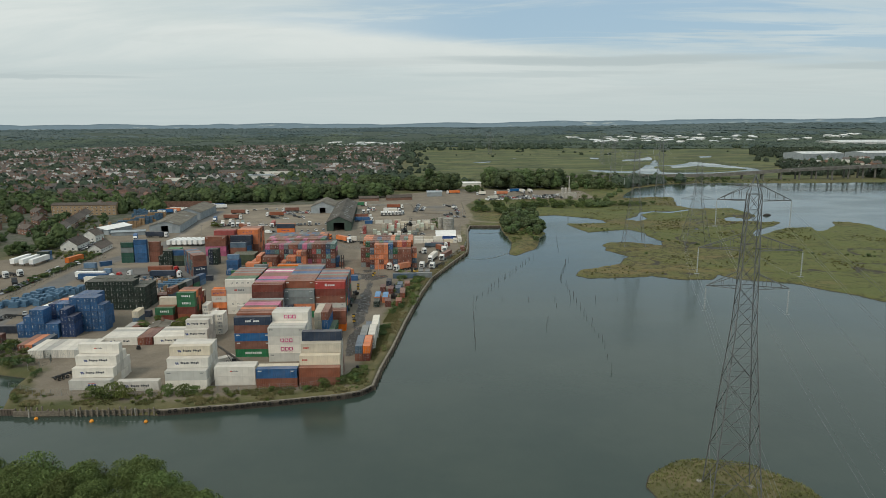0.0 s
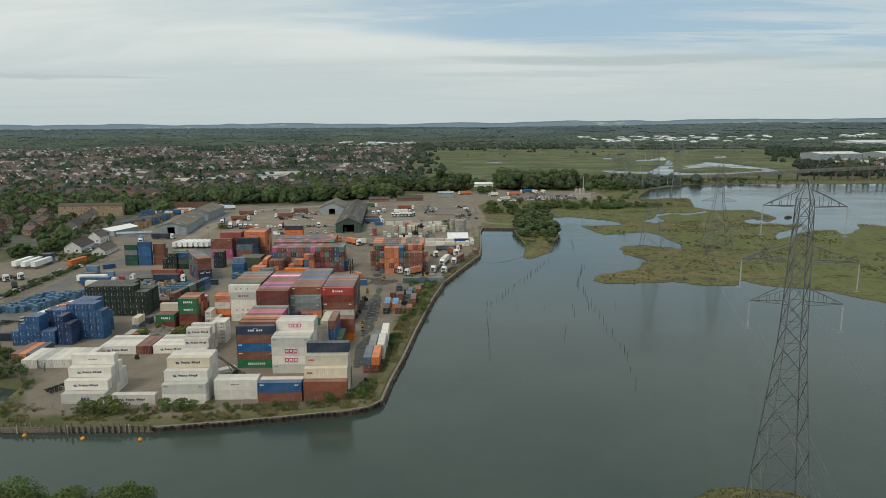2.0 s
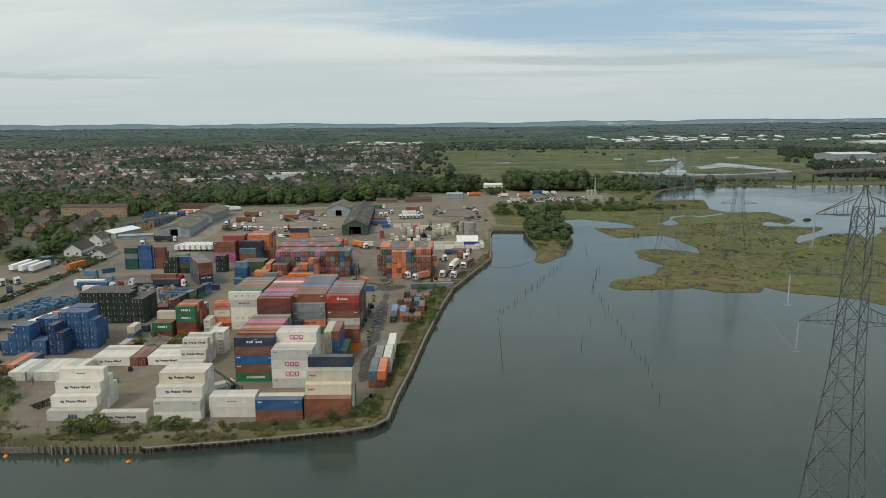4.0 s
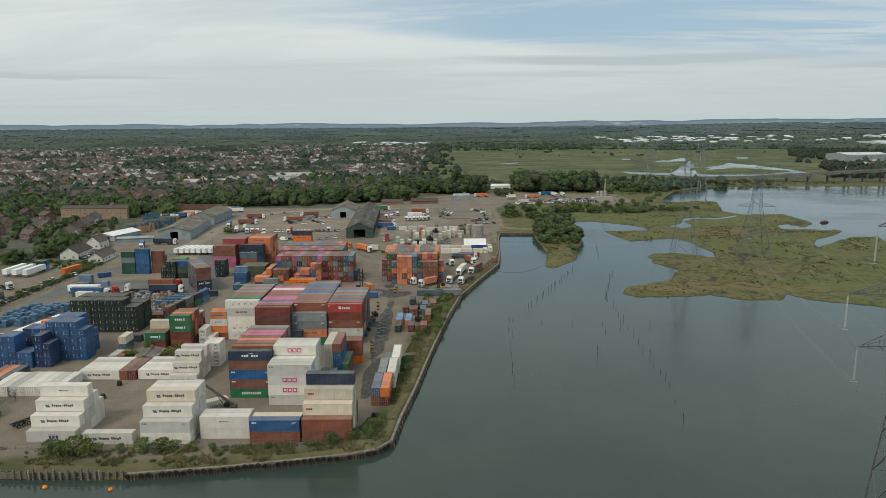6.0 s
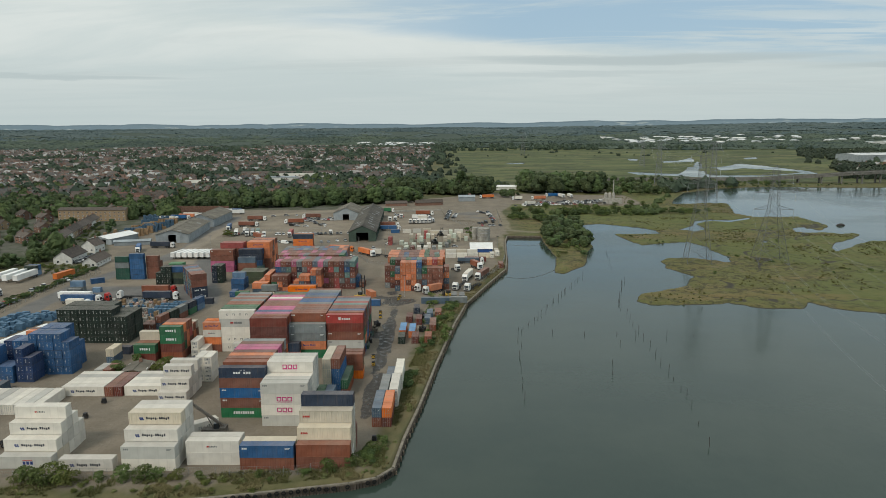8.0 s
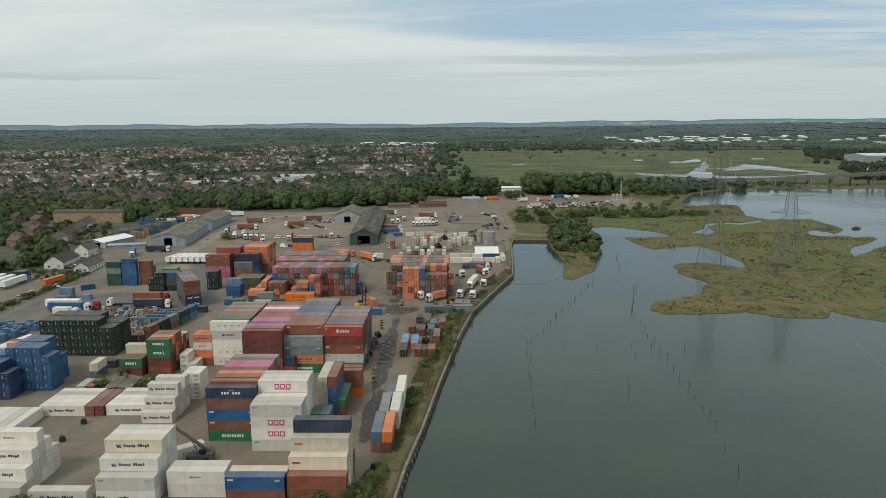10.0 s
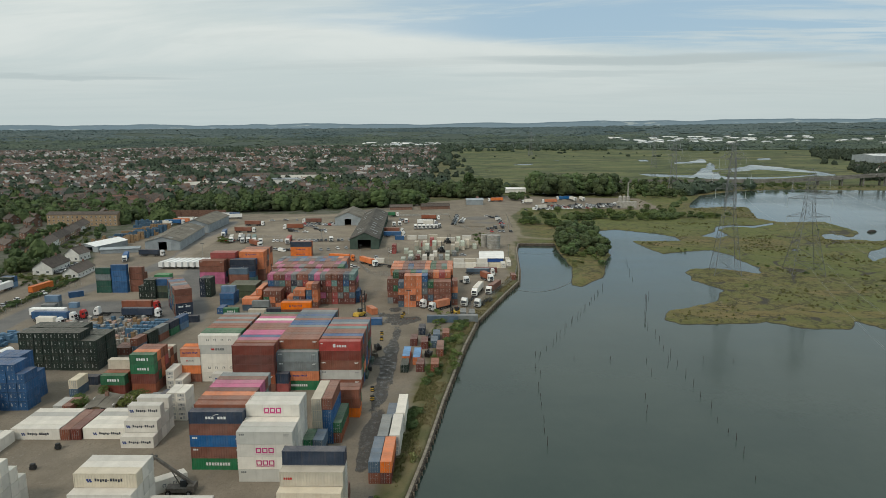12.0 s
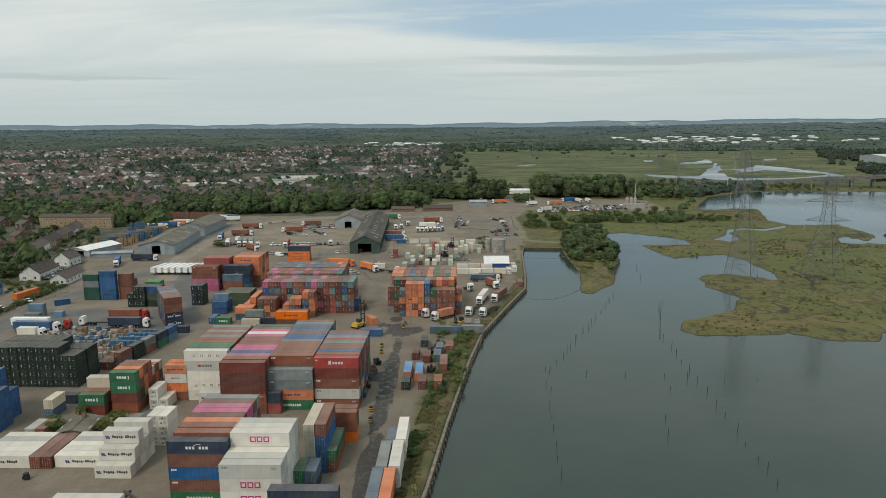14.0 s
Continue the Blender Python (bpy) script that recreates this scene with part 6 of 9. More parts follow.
# ---- far woods, one sheet of clumps ----
def clump_field(name, xs, ys, zs, hs, material, label, seed, leaves=26, spread=0.62, leaf=0.2, lift=0.5, na_=7, nr_=3):
    """Many tree crowns, lumpy cores with leaf clumps over them, joined into one mesh."""
    r = np.random.RandomState(seed)
    n = len(xs)
    q = np.linspace(0.0, 1.0, nr_ + 1)[None, :, None]
    th = (np.arange(na_) * 2 * math.pi / na_)[None, None, :] + r.rand(n, 1, 1) * 6.28
    wide = np.sin(math.pi * (0.30 + 0.64 * q)) ** 0.8
    k = wide * (0.72 + 0.5 * r.rand(n, nr_ + 1, na_)) * (hs * spread * (0.75 + 0.5 * r.rand(n)))[:, None, None]
    zz = hs[:, None, None] * (0.05 + 0.92 * q + 0.07 * r.normal(size=(n, nr_ + 1, na_)) * (q > 0))
    core = np.stack([xs[:, None, None] + np.cos(th) * k, ys[:, None, None] + np.sin(th) * k, zs[:, None, None] + zz + 0 * k], -1).reshape(n, -1, 3)
    ii = np.arange(na_)
    f = np.concatenate([np.stack([ii + j * na_, (ii + 1) % na_ + j * na_, (ii + 1) % na_ + (j + 1) * na_, ii + (j + 1) * na_], -1) for j in range(nr_)])
    m = (nr_ + 1) * na_
    faces = (f[None] + (np.arange(n) * m)[:, None, None]).reshape(-1, 4)
    v = core.reshape(-1, 3)
    if leaves:
        pick = r.randint(0, len(f), (n, leaves))
        rows_ = np.arange(n)[:, None]
        w = r.rand(n, leaves, 1)
        pos = core[rows_, f[pick, 0]] * w + core[rows_, f[pick, 2]] * (1 - w)
        out = pos - np.stack([xs, ys, zs + hs * 0.4], -1)[:, None, :]
        out /= np.linalg.norm(out, axis=2)[..., None] + 1e-6
        nrm = out + 0.5 * r.normal(size=out.shape) + np.array([0.0, 0.0, lift * 0.5])
        nrm /= np.linalg.norm(nrm, axis=2)[..., None]
        t = np.cross(nrm, r.normal(size=out.shape))
        t /= np.linalg.norm(t, axis=2)[..., None]
        b = np.cross(nrm, t)
        s = (hs[:, None] * leaf * (0.6 + 0.8 * r.rand(n, leaves)))[..., None]
        pos = pos + out * s * 0.6
        lv = np.stack([pos - t * s - b * s * 0.7, pos + t * s * 0.8 - b * s, pos + t * s + b * s * 0.7, pos - t * s * 0.7 + b * s], 2).reshape(-1, 3)
        faces = np.concatenate([faces, len(v) + np.arange(len(lv)).reshape(-1, 4)])
        v = np.concatenate([v, lv])
    return tagged(new(name, np_mesh(name, v, faces, material)), label, "woods", kind="stuff")


def scatter(n, seed, dmin, dmax, amin, amax, keep):
    """Places even in bearing and in log distance, kept where keep() says so."""
    r = np.random.RandomState(seed)
    d = dmin * (dmax / dmin) ** r.rand(n)
    a = np.radians(amin + (amax - amin) * r.rand(n))
    x, y = np.sin(a) * d, np.cos(a) * d
    k = keep(x, y, r)
    return x[k], y[k], r.rand(k.sum())


def in_town(x, y):
    return (x < 0.02 * y - 60 - 0.02 * np.maximum(0, y - 900)) & (y > 470) & (y < 2350)


def in_meadow(x, y):
    return (x - 0.005 * y > -22) & (y > 900) & (y < 2130 + 420 * wave_noise(x, y * 2, 420, 61, 4)) & (x - 0.58 * y < 0)


def in_yard(x, y):
    return signed(YARDPOLY, x, y) > -14


def main_land(x, y):
    return signed(MAIN + NORTH[1:-1], x, y) > 6


def wooded(x, y, r):
    edge = wave_noise(x, y, 260, 21, 3)
    town = in_town(x, y)
    return main_land(x, y) & ~in_meadow(x, y) & ~in_yard(x, y) & np.where(town, (wave_noise(x, y, 110, 25, 4) > 0.10) | (r.rand(len(x)) < 0.32), (edge > -0.3) & ((x < 0.40 * y) | (y > 2000) | ((y > 1050) & (r.rand(len(x)) < 0.16))))


x, y, q = scatter(19000, 1, 820, 2300, -50, 48, wooded)
clump_field("woods", x, y, hills(x, y) + 1.0, np.where(in_town(x, y), 5 + 8 * q ** 1.5, 5 + 9 * q), WOODS, "dark green woods and hedges round the town", 2, 14, 0.55, 0.11)
# the two farther fields take the leaf colours with haze painted in
x, y, q = scatter(16000, 2, 2150, 3400, -50, 48, wooded)
clump_field("far_woods", x, y, hills(x, y) - 1.0, 6 + 4 * q, FARWOODS, "green woods beyond the town, blue haze painted into the leaves", 3, 5, 1.5, 0.12, 1.6, 8, 2)
x, y, q = scatter(10000, 9, 3250, 4680, -50, 48, wooded)
clump_field("horizon_woods", x, y, hills(x, y) - 2.0, 8 + 3 * q, HAZEWOODS, "woods reaching to the horizon, pale blue haze painted into the leaves", 13, 0, 2.3, 0.2, 2.2, 8, 2)
x, y, q = scatter(420, 17, 900, 2300, -2, 29, lambda x, y, r: in_meadow(x, y) & (wave_noise(x, y * 2.5, 170, 27, 4) + 0.25 * (y > 1700) > 0.42))
clump_field("meadow_bushes", x, y, heights(x, y), 1.2 + 5 * q ** 2, WOODS, "dark green bushes and hedges on the wet meadows", 4, 14, 0.9, 0.14)
x, y, q = scatter(2000, 3, 470, 1000, -46, -5, lambda x, y, r: in_town(x, y) & ~in_yard(x, y) & (signed([(-330, 474), (-228, 474), (-240, 606), (-330, 606)], x, y) < 0) & ((wave_noise(x, y, 60, 23, 3) > 0.10) | (r.rand(len(x)) < 0.2)))
clump_field("town_trees", x, y, np.full(len(x), 1.5), 5 + 8 * q, LEAFDARK, "dark green garden trees between the houses", 5, 110, 0.48, 0.055, 0.5, 9, 4)
x, y, q = scatter(900, 6, 640, 900, 3, 22, lambda x, y, r: (signed(MAIN + NORTH[1:-1], x, y) > 8) & ~in_yard(x, y) & (wave_noise(x, y, 50, 29, 3) > 0.0))
clump_field("marsh_scrub", x, y, heights(x, y) - 0.3, 2 + 4 * q, LEAFDARK, "dark green scrub at the edge of the marsh", 7, 70, 0.8, 0.075, 0.5, 9, 3)


rr_ = np.random.RandomState(33)
x, y, q = rr_.uniform(78, 430, 30000), rr_.uniform(270, 790, 30000), rr_.rand(30000)
k_ = (signed(MARSH + MARSH_EAST, x, y) > 2.5) & (wave_noise(x, y, 22, 35, 4) + 0.35 * rr_.rand(30000) > 0.42) & (np.max([signed(p, x, y) for p in MARSH_POOLS], axis=0) < -1)
x, y, q = x[k_], y[k_], q[k_]
clump_field("marsh_rushes", x, y, heights(x, y) - 0.1, 0.3 + 0.6 * q ** 2, RUSH, "tufts of brown-green rushes on the salt marsh", 37, 5, 0.9, 0.3, 0.5, 5, 2)


x, y, q = scatter(300, 19, 1010, 2300, -5, 7, lambda x, y, r: main_land(x, y) & (np.abs(x - 0.004 * y + 46 - 40 * wave_noise(x, y, 150, 53, 3)) < 46 + 30 * r.rand(len(x))))
clump_field("hedgerow_trees", x, y, hills(x, y) + 1.0, 4 + 8 * q, WOODS, "dark green hedgerow trees between the town and the meadows", 21, 14, 0.55, 0.11)


# ---- houses of the town ----
def house_field(name, xs, ys, zs, seed, wallmat, roofmat, label, scale=1.0, turn=None):
    """Gabled houses joined into two meshes, walls and roofs."""
    r = np.random.RandomState(seed)
    n = len(xs)
    w, l, h, rh = (7.0 + 2.0 * r.rand(n)) * scale, (8 + (3 if turn is not None else 9) * r.rand(n)) * scale, 4.8 + 1.0 * r.rand(n), 2.6 + 1.0 * r.rand(n)
    if turn is None:
        turn = np.radians(np.where(r.rand(n) < 0.55, 20, 110) + 30 * wave_noise(xs, ys, 500, 31, 2))
    c, s = np.cos(turn), np.sin(turn)

    def place(px, py, pz):
        return np.stack([xs + c * px - s * py, ys + s * px + c * py, zs + pz], -1)

    base = [place(a * w / 2, b * l / 2, np.zeros(n) - 0.5) for a, b in ((-1, -1), (1, -1), (1, 1), (-1, 1))]
    top = [place(a * w / 2, b * l / 2, h) for a, b in ((-1, -1), (1, -1), (1, 1), (-1, 1))]
    rid = [place(np.zeros(n), b * l / 2, h + rh) for b in (-1, 1)]
    v = np.stack(base + top + rid, 1).reshape(-1, 3)
    o = (np.arange(n) * 10)[:, None]
    wq = np.concatenate([o + np.array([[i, (i + 1) % 4, 4 + (i + 1) % 4, 4 + i]]) for i in range(4)] + [o + np.array([[4, 5, 8, 8]]), o + np.array([[6, 7, 9, 9]])])
    tri = np.concatenate([o + np.array([[4, 5, 8]]), o + np.array([[6, 7, 9]])])
    town = tagged(new(name), label, "houses", kind="stuff")
    part("walls", np_mesh("walls", v, wq[: 4 * n], wallmat), None, town)
    part("gables", np_mesh("gables", v, tri, wallmat), None, town)
    ov = 0.45
    eav = [place(a * (w / 2 + ov), b * (l / 2 + ov), h - ov * rh / (w / 2)) for a, b in ((-1, -1), (1, -1), (1, 1), (-1, 1))]
    rd = [place(np.zeros(n), b * (l / 2 + ov), h + rh + 0.05) for b in (-1, 1)]
    rv = np.stack(eav + rd, 1).reshape(-1, 3)
    o6 = (np.arange(n) * 6)[:, None]
    part("roofs", np_mesh("roofs", rv, np.concatenate([o6 + np.array([[1, 2, 5, 4]]), o6 + np.array([[3, 0, 4, 5]])]), roofmat), None, town)
    cx, cy = r.uniform(-0.3, 0.3, n) * w * 0, (r.rand(n) - 0.5) * l * 0.8
    ch = [place(cx + a, cy + b, h + rh + z) for z in (-0.8, 1.3) for a, b in ((-0.4, -0.5), (0.4, -0.5), (0.4, 0.5), (-0.4, 0.5))]
    cv = np.stack(ch, 1).reshape(-1, 3)
    o8 = (np.arange(n) * 8)[:, None]
    part("chimneys", np_mesh("chimneys", cv, np.concatenate([o8 + np.array([[i, (i + 1) % 4, 4 + (i + 1) % 4, 4 + i]]) for i in range(4)] + [o8 + np.array([[4, 5, 6, 7]])]), BRICK), None, town)
    return town


TOWN_NEAR = []


def varied(name, cols, rough=0.85):
    """A surface whose colour is picked island by island."""
    n = Nodes(name)
    cr = n.t.nodes.new("ShaderNodeValToRGB")
    cr.color_ramp.interpolation = "CONSTANT"
    while len(cr.color_ramp.elements) < len(cols):
        cr.color_ramp.elements.new(0.5)
    for i, (e, c) in enumerate(zip(cr.color_ramp.elements, cols)):
        e.position, e.color = i / len(cols), (*c, 1)
    link(n.t, n.island(), cr.inputs[0])
    v = n.ramp(n.noise(0.5, 5), 0.3, 0.7, 0.8, 1.15)
    MATS[name] = n.done(n.hsv(cr.outputs[0], v), rough)
    return MATS[name]


TOWNWALL = varied("town_walls", [(0.27, 0.17, 0.125), (0.72, 0.70, 0.66), (0.38, 0.27, 0.20), (0.66, 0.63, 0.58), (0.58, 0.54, 0.48), (0.25, 0.15, 0.11), (0.76, 0.75, 0.72), (0.30, 0.17, 0.12)])
TOWNROOF = varied("town_roofs", [(0.100, 0.090, 0.082), (0.128, 0.096, 0.080), (0.098, 0.094, 0.092), (0.150, 0.096, 0.074), (0.112, 0.099, 0.089), (0.090, 0.086, 0.084), (0.36, 0.36, 0.35), (0.116, 0.090, 0.076), (0.102, 0.090, 0.082), (0.30, 0.29, 0.275)])


def streets(seed):
    """Houses in rows along the streets of each quarter of the town: places and headings of the ridges."""
    r = np.random.RandomState(seed)
    cx, cy = r.uniform(-1750, 80, 64), r.uniform(480, 2500, 64)
    head = r.uniform(-0.5, 0.5, 64) + np.where(r.rand(64) < 0.6, 0.15, 1.45)
    xs, ys, ts = [], [], []
    for i in range(64):
        v = np.concatenate([np.arange(-300, 300, 46.0), np.arange(-284, 300, 46.0)])
        u = np.arange(-300, 300, 9.6)
        uu, vv = [q.ravel() for q in np.meshgrid(u, v)]
        uu = uu + r.uniform(-0.8, 0.8, len(uu))
        vv = vv + r.uniform(-1.2, 1.2, len(vv)) + 10 * np.sin(uu / 90 + i)
        c, s = math.cos(head[i]), math.sin(head[i])
        x, y = cx[i] + c * uu - s * vv, cy[i] + s * uu + c * vv
        own = np.argmin((x[:, None] - cx) ** 2 + (y[:, None] - cy) ** 2, 1) == i
        own &= r.rand(len(x)) < 0.74
        xs.append(x[own])
        ys.append(y[own])
        ts.append(np.where(r.rand(own.sum()) < 0.72, head[i] - math.pi / 2, head[i]) + r.uniform(-0.05, 0.05, own.sum()))
    return np.concatenate(xs), np.concatenate(ys), np.concatenate(ts)


x, y, turn_ = streets(11)
far_, bear = np.hypot(x, y), np.degrees(np.arctan2(x, y))
k_ = in_town(x, y) & ~in_yard(x, y) & (far_ > 640) & (far_ < 2420) & (bear > -45) & ~((x > -390) & (y < 640)) & (signed([(-215, 560), (-20, 690), (100, 800), (100, 900), (-60, 800), (-220, 740)], x, y) < 0)
k_ &= wave_noise(x, y, 110, 25, 4) < 0.18
for hx, hy, ra, rb in ((-232, 1015, 26, 46), (-330, 940, 40, 40), (-300, 1045, 75, 14), (-232, 936, 22, 14), (-250, 680, 50, 14)):
    k_ &= np.hypot((x - hx) / ra, (y - hy) / rb) > 1
x, y, turn_ = x[k_], y[k_], turn_[k_]
order = np.argsort(np.hypot(x, y))
x, y, turn_ = x[order], y[order], turn_[order]
for hx, hy, ht in zip(x[:230], y[:230], turn_[:230]):
    TOWN_NEAR.append((float(hx), float(hy), math.degrees(ht)))
x, y, turn_ = x[230:], y[230:], turn_[230:]
house_field("town_houses", x, y, np.full(len(x), 2.0), 12, TOWNWALL, TOWNROOF, "brick and rendered houses with brown and red tiled roofs", turn=turn_)
# pale industrial roofs in the distance
SHEDWALL = varied("trading_estate_walls", [(0.55, 0.57, 0.58), (0.62, 0.62, 0.60), (0.40, 0.43, 0.45)])
SHEDROOF = varied("trading_estate_roofs", [(0.62, 0.64, 0.64), (0.70, 0.70, 0.68), (0.48, 0.51, 0.52)])
r_ = np.random.RandomState(8)
ex = np.concatenate([r_.uniform(-330, -60, 22), r_.uniform(640, 1350, 52), r_.uniform(1250, 1900, 20)])
ey = np.concatenate([r_.uniform(2350, 2650, 22), r_.uniform(2450, 3000, 52), r_.uniform(2100, 2700, 20)])
house_field("trading_estate", ex, ey, hills(ex, ey) + 1, 14, SHEDWALL, SHEDROOF, "pale flat-roofed trading estate sheds in the distance", 2.6)

# ---- near houses ----
def wall_block(g, w, l, h, rh, t=0.0):
    """Walls of a gabled house, the ridge along y."""
    g.box(-w / 2, w / 2, -l / 2, l / 2, -0.5, h, bottom=False)
    for s in (-1, 1):
        y = s * l / 2
        f = [(-w / 2, y, h), (w / 2, y, h), (0, y, h + rh)]
        g.face(f if s < 0 else f[::-1])


def slope_geo(w, l, h, rh, s, over=0.45, thick=0.14, course=0.55):
    """One side of a tiled roof, laid in stepped courses."""
    g = Geo()
    n = max(4, int(math.hypot(w / 2, rh) / course / 1.4))
    for i in range(n):
        q0, q1 = i / n, (i + 1) / n
        xa, xb = s * (w / 2 + over) * q0, s * (w / 2 + over) * q1
        k = rh / (w / 2)
        za, zb = h + rh - abs(xa) * k + 0.06, h + rh - abs(xb) * k + 0.12
        a = [(xa, -l / 2 - over, za), (xb, -l / 2 - over, zb), (xb, l / 2 + over, zb), (xa, l / 2 + over, za)]
        b = [(p[0], p[1], p[2] - thick) for p in a]
        if s < 0:
            a, b = a[::-1], b[::-1]
        g.face(a)
        g.face(b[::-1])
        for e in range(4):
            g.face([b[e], b[(e + 1) % 4], a[(e + 1) % 4], a[e]])
    return g


def house(x, y, turn, w=8.0, l=9.0, h=5.0, rh=3.0, wall=BRICK, roof=TILE, label="brick house with a brown tiled roof", group="houses beside the yard", storeys=2, name="house", z=None):
    root = tagged(new(name), label, "house", group)
    root.matrix_basis = pose(x, y, YARD if z is None else z, 0, 0, turn)
    g = Geo()
    wall_block(g, w, l, h, rh)
    part("wall", g, wall, root)
    for s in (-1, 1):
        slope_ = part("roof", slope_geo(w, l, h, rh, s), roof, root)
    g = Geo()
    g.box(-0.2, 0.2, -l / 2 - 0.4, l / 2 + 0.4, h + rh + 0.05, h + rh + 0.2)
    part("ridge_tiles", g, roof, slope_)
    g = Geo()
    cy = l * 0.28
    g.box(-0.45, 0.45, cy - 0.35, cy + 0.35, h + rh - 0.8, h + rh + 1.2)
    g.drum(-0.2, cy, h + rh + 1.2, h + rh + 1.6, 0.13, 8)
    g.drum(0.2, cy, h + rh + 1.2, h + rh + 1.6, 0.13, 8)
    part("chimney", g, BRICK, root)
    for st in range(storeys):
        zz = 0.9 + st * 2.5
        for s in (-1, 1):
            n = max(1, int(l / 3.4))
            for i in range(n):
                yy = -l / 2 + (i + 0.5) * l / n
                part("window", window_meshes[0], None, root, at=pose(s * (w / 2), yy, zz, 0, 0, 90 * s))
            for i in range(2):
                part("window", window_meshes[0], None, root, at=pose(-w / 4 + i * w / 2, s * l / 2, zz, 0, 0, 0 if s < 0 else 180))
    return root


g = Geo()
for bx in ((-0.65, -0.57), (0.57, 0.65), (-0.04, 0.04)):
    g.box(bx[0], bx[1], -0.07, 0.03, 0.0, 1.3)
for bz in ((0, 0.08), (1.22, 1.3)):
    g.box(-0.65, 0.65, -0.07, 0.03, *bz)
g.box(-0.57, 0.57, -0.03, 0.02, 0.08, 1.22, 1)
window_meshes = [g.mesh("window", WHITEPAINT, GLASS)]

random.seed(21)
white = dict(wall=WHITEWALL, roof=TILE, label="white rendered house with a dark brown roof", storeys=1)
house(-222.6, 468, -3, 8.5, 11, 4.4, 3.4, **white)
house(-219.6, 436.8, 5, 10.0, 20, 3.8, 3.6, **white)
house(-199.6, 427.2, 5, 7.6, 20, 3.2, 2.8, **white)
for x, y, a in ((-284, 500, 58), (-292, 514, 58), (-299, 545, 55), (-306, 558, 55),
                (-330, 600, 60), (-345, 625, 60), (-356, 615, 60), (-340, 560, 60), (-352, 575, 60), (-364, 590, 60),
                (-322, 520, 60), (-312, 500, 60), (-300, 480, 60), (-335, 540, 60), (-376, 560, 60), (-366, 540, 60), (-354, 520, 60), (-342, 500, 60), (-330, 480, 60), (-290, 462, 60)):
    k = random.random()
    house(x, y, a + random.uniform(-4, 4), random.uniform(7.5, 9), random.uniform(9, 13), 4.6, random.uniform(2.4, 3.2), wall=BRICK if k < 0.6 else (WHITEWALL if k < 0.8 else BRICKTAN),
          roof=TILE if random.random() < 0.95 else TILERED, label="two-storey terraced house with a brown tiled roof", z=1.9)
for i in range(9):
    house(-257 - 3.3 * i, 484 + 12.6 * i, 14.7, 8.2, 12.9, 4.8, 2.8, (BRICKTAN, BRICK, WHITEWALL, BRICKTAN, BRICK)[i % 5], TILE, "terraced house with a brown tiled roof by the timber yard", z=1.9)
house(-300, 455, 50, 8, 10, 4.6, 3.2, BRICK, TILERED, "brick house with a dull red roof", z=1.9)
# the nearest streets of the town
random.seed(23)
KIT = {}
for i, (wl, rf) in enumerate(((BRICK, TILE), (WHITEWALL, TILE), (BRICK, TILERED), (BRICKTAN, TILE))):
    w, l, h, rh = 8.0 + 0.4 * i, 10.0 + 1.2 * i, 5.0, 3.1
    g = Geo()
    wall_block(g, w, l, h, rh)
    gc = Geo()
    gc.box(-0.4, 0.4, l * 0.2, l * 0.2 + 0.8, h + rh - 0.8, h + rh + 1.2)
    KIT[i] = g.mesh("wall", wl), [slope_geo(w, l, h, rh, s).mesh("roof", rf) for s in (-1, 1)], gc.mesh("chimney", BRICK), w, l
for hx, hy, ht in TOWN_NEAR:
    k = random.choice((0, 0, 0, 1, 1, 2, 3, 3))
    root = tagged(new("house"), ("small town house, brick walls, brown tiled roof", "small town house, white rendered walls, brown tiled roof", "small town house, brick walls, red tiled roof", "small town house, tan brick walls, brown roof")[k], "house", "town houses")
    root.matrix_basis = pose(hx, hy, 1.9, 0, 0, ht)
    part("wall", KIT[k][0], None, root)
    for r in KIT[k][1]:
        part("roof", r, None, root)
    part("chimney", KIT[k][2], None, root)
    for st in (0.9, 3.4):
        part("window", window_meshes[0], None, root, at=pose(-KIT[k][3] / 4, -KIT[k][4] / 2, st))
        part("window", window_meshes[0], None, root, at=pose(KIT[k][3] / 4, -KIT[k][4] / 2, st))
for i in range(9):
    tree(random.uniform(-330, -284), random.uniform(512, 588), random.uniform(5, 7.5), label="dark green garden tree by the houses", group="garden trees", z=1.9, into="garden_trees")
# three-storey flats
flats = tagged(new("apartment_block"), "three-storey tan brick flats with a brown roof", "apartment block")
flats.matrix_basis = pose(-293, 608, 1.9, 0, 0, 90)
g = Geo()
wall_block(g, 10, 55, 9.0, 1.7)
g.box(4.9, 5.6, -9, -3, 0, 8.2)
part("wall", g, BRICKTAN, flats)
for s in (-1, 1):
    part("roof", slope_geo(10, 55, 9.0, 1.7, s), TILE, flats)
for st in range(3):
    for i in range(15):
        part("window", window_meshes[0], None, flats, at=pose(-5.0, -26 + i * 3.7, 0.9 + st * 2.7, 0, 0, -90))
g = Geo()
g.box(-280, -198, 656, 656.8, 1.5, 7.6)
for i in range(18):
    g.box(-280 + i * 4.8, -279.3 + i * 4.8, 655.7, 656.0, 1.5, 7.7)
tagged(part("brick_retaining_wall", g, BRICK), "long red brick retaining wall behind the yard", "wall", kind="structure")
gable_shed("depot_office", "low red brick depot office behind the yard", -34, 704, -80, 8, 26, 3.0, 5.0, BRICK, TILE)
gable_shed("depot_office", "low red brick depot office behind the yard", -62, 700, -82, 7, 20, 2.8, 4.6, BRICK, TILE)
gable_shed("workshop_shed", "pale grey workshop shed behind the yard", 8, 740, -86, 9, 16, 4.5, 5.8, CLAD, CLAD)

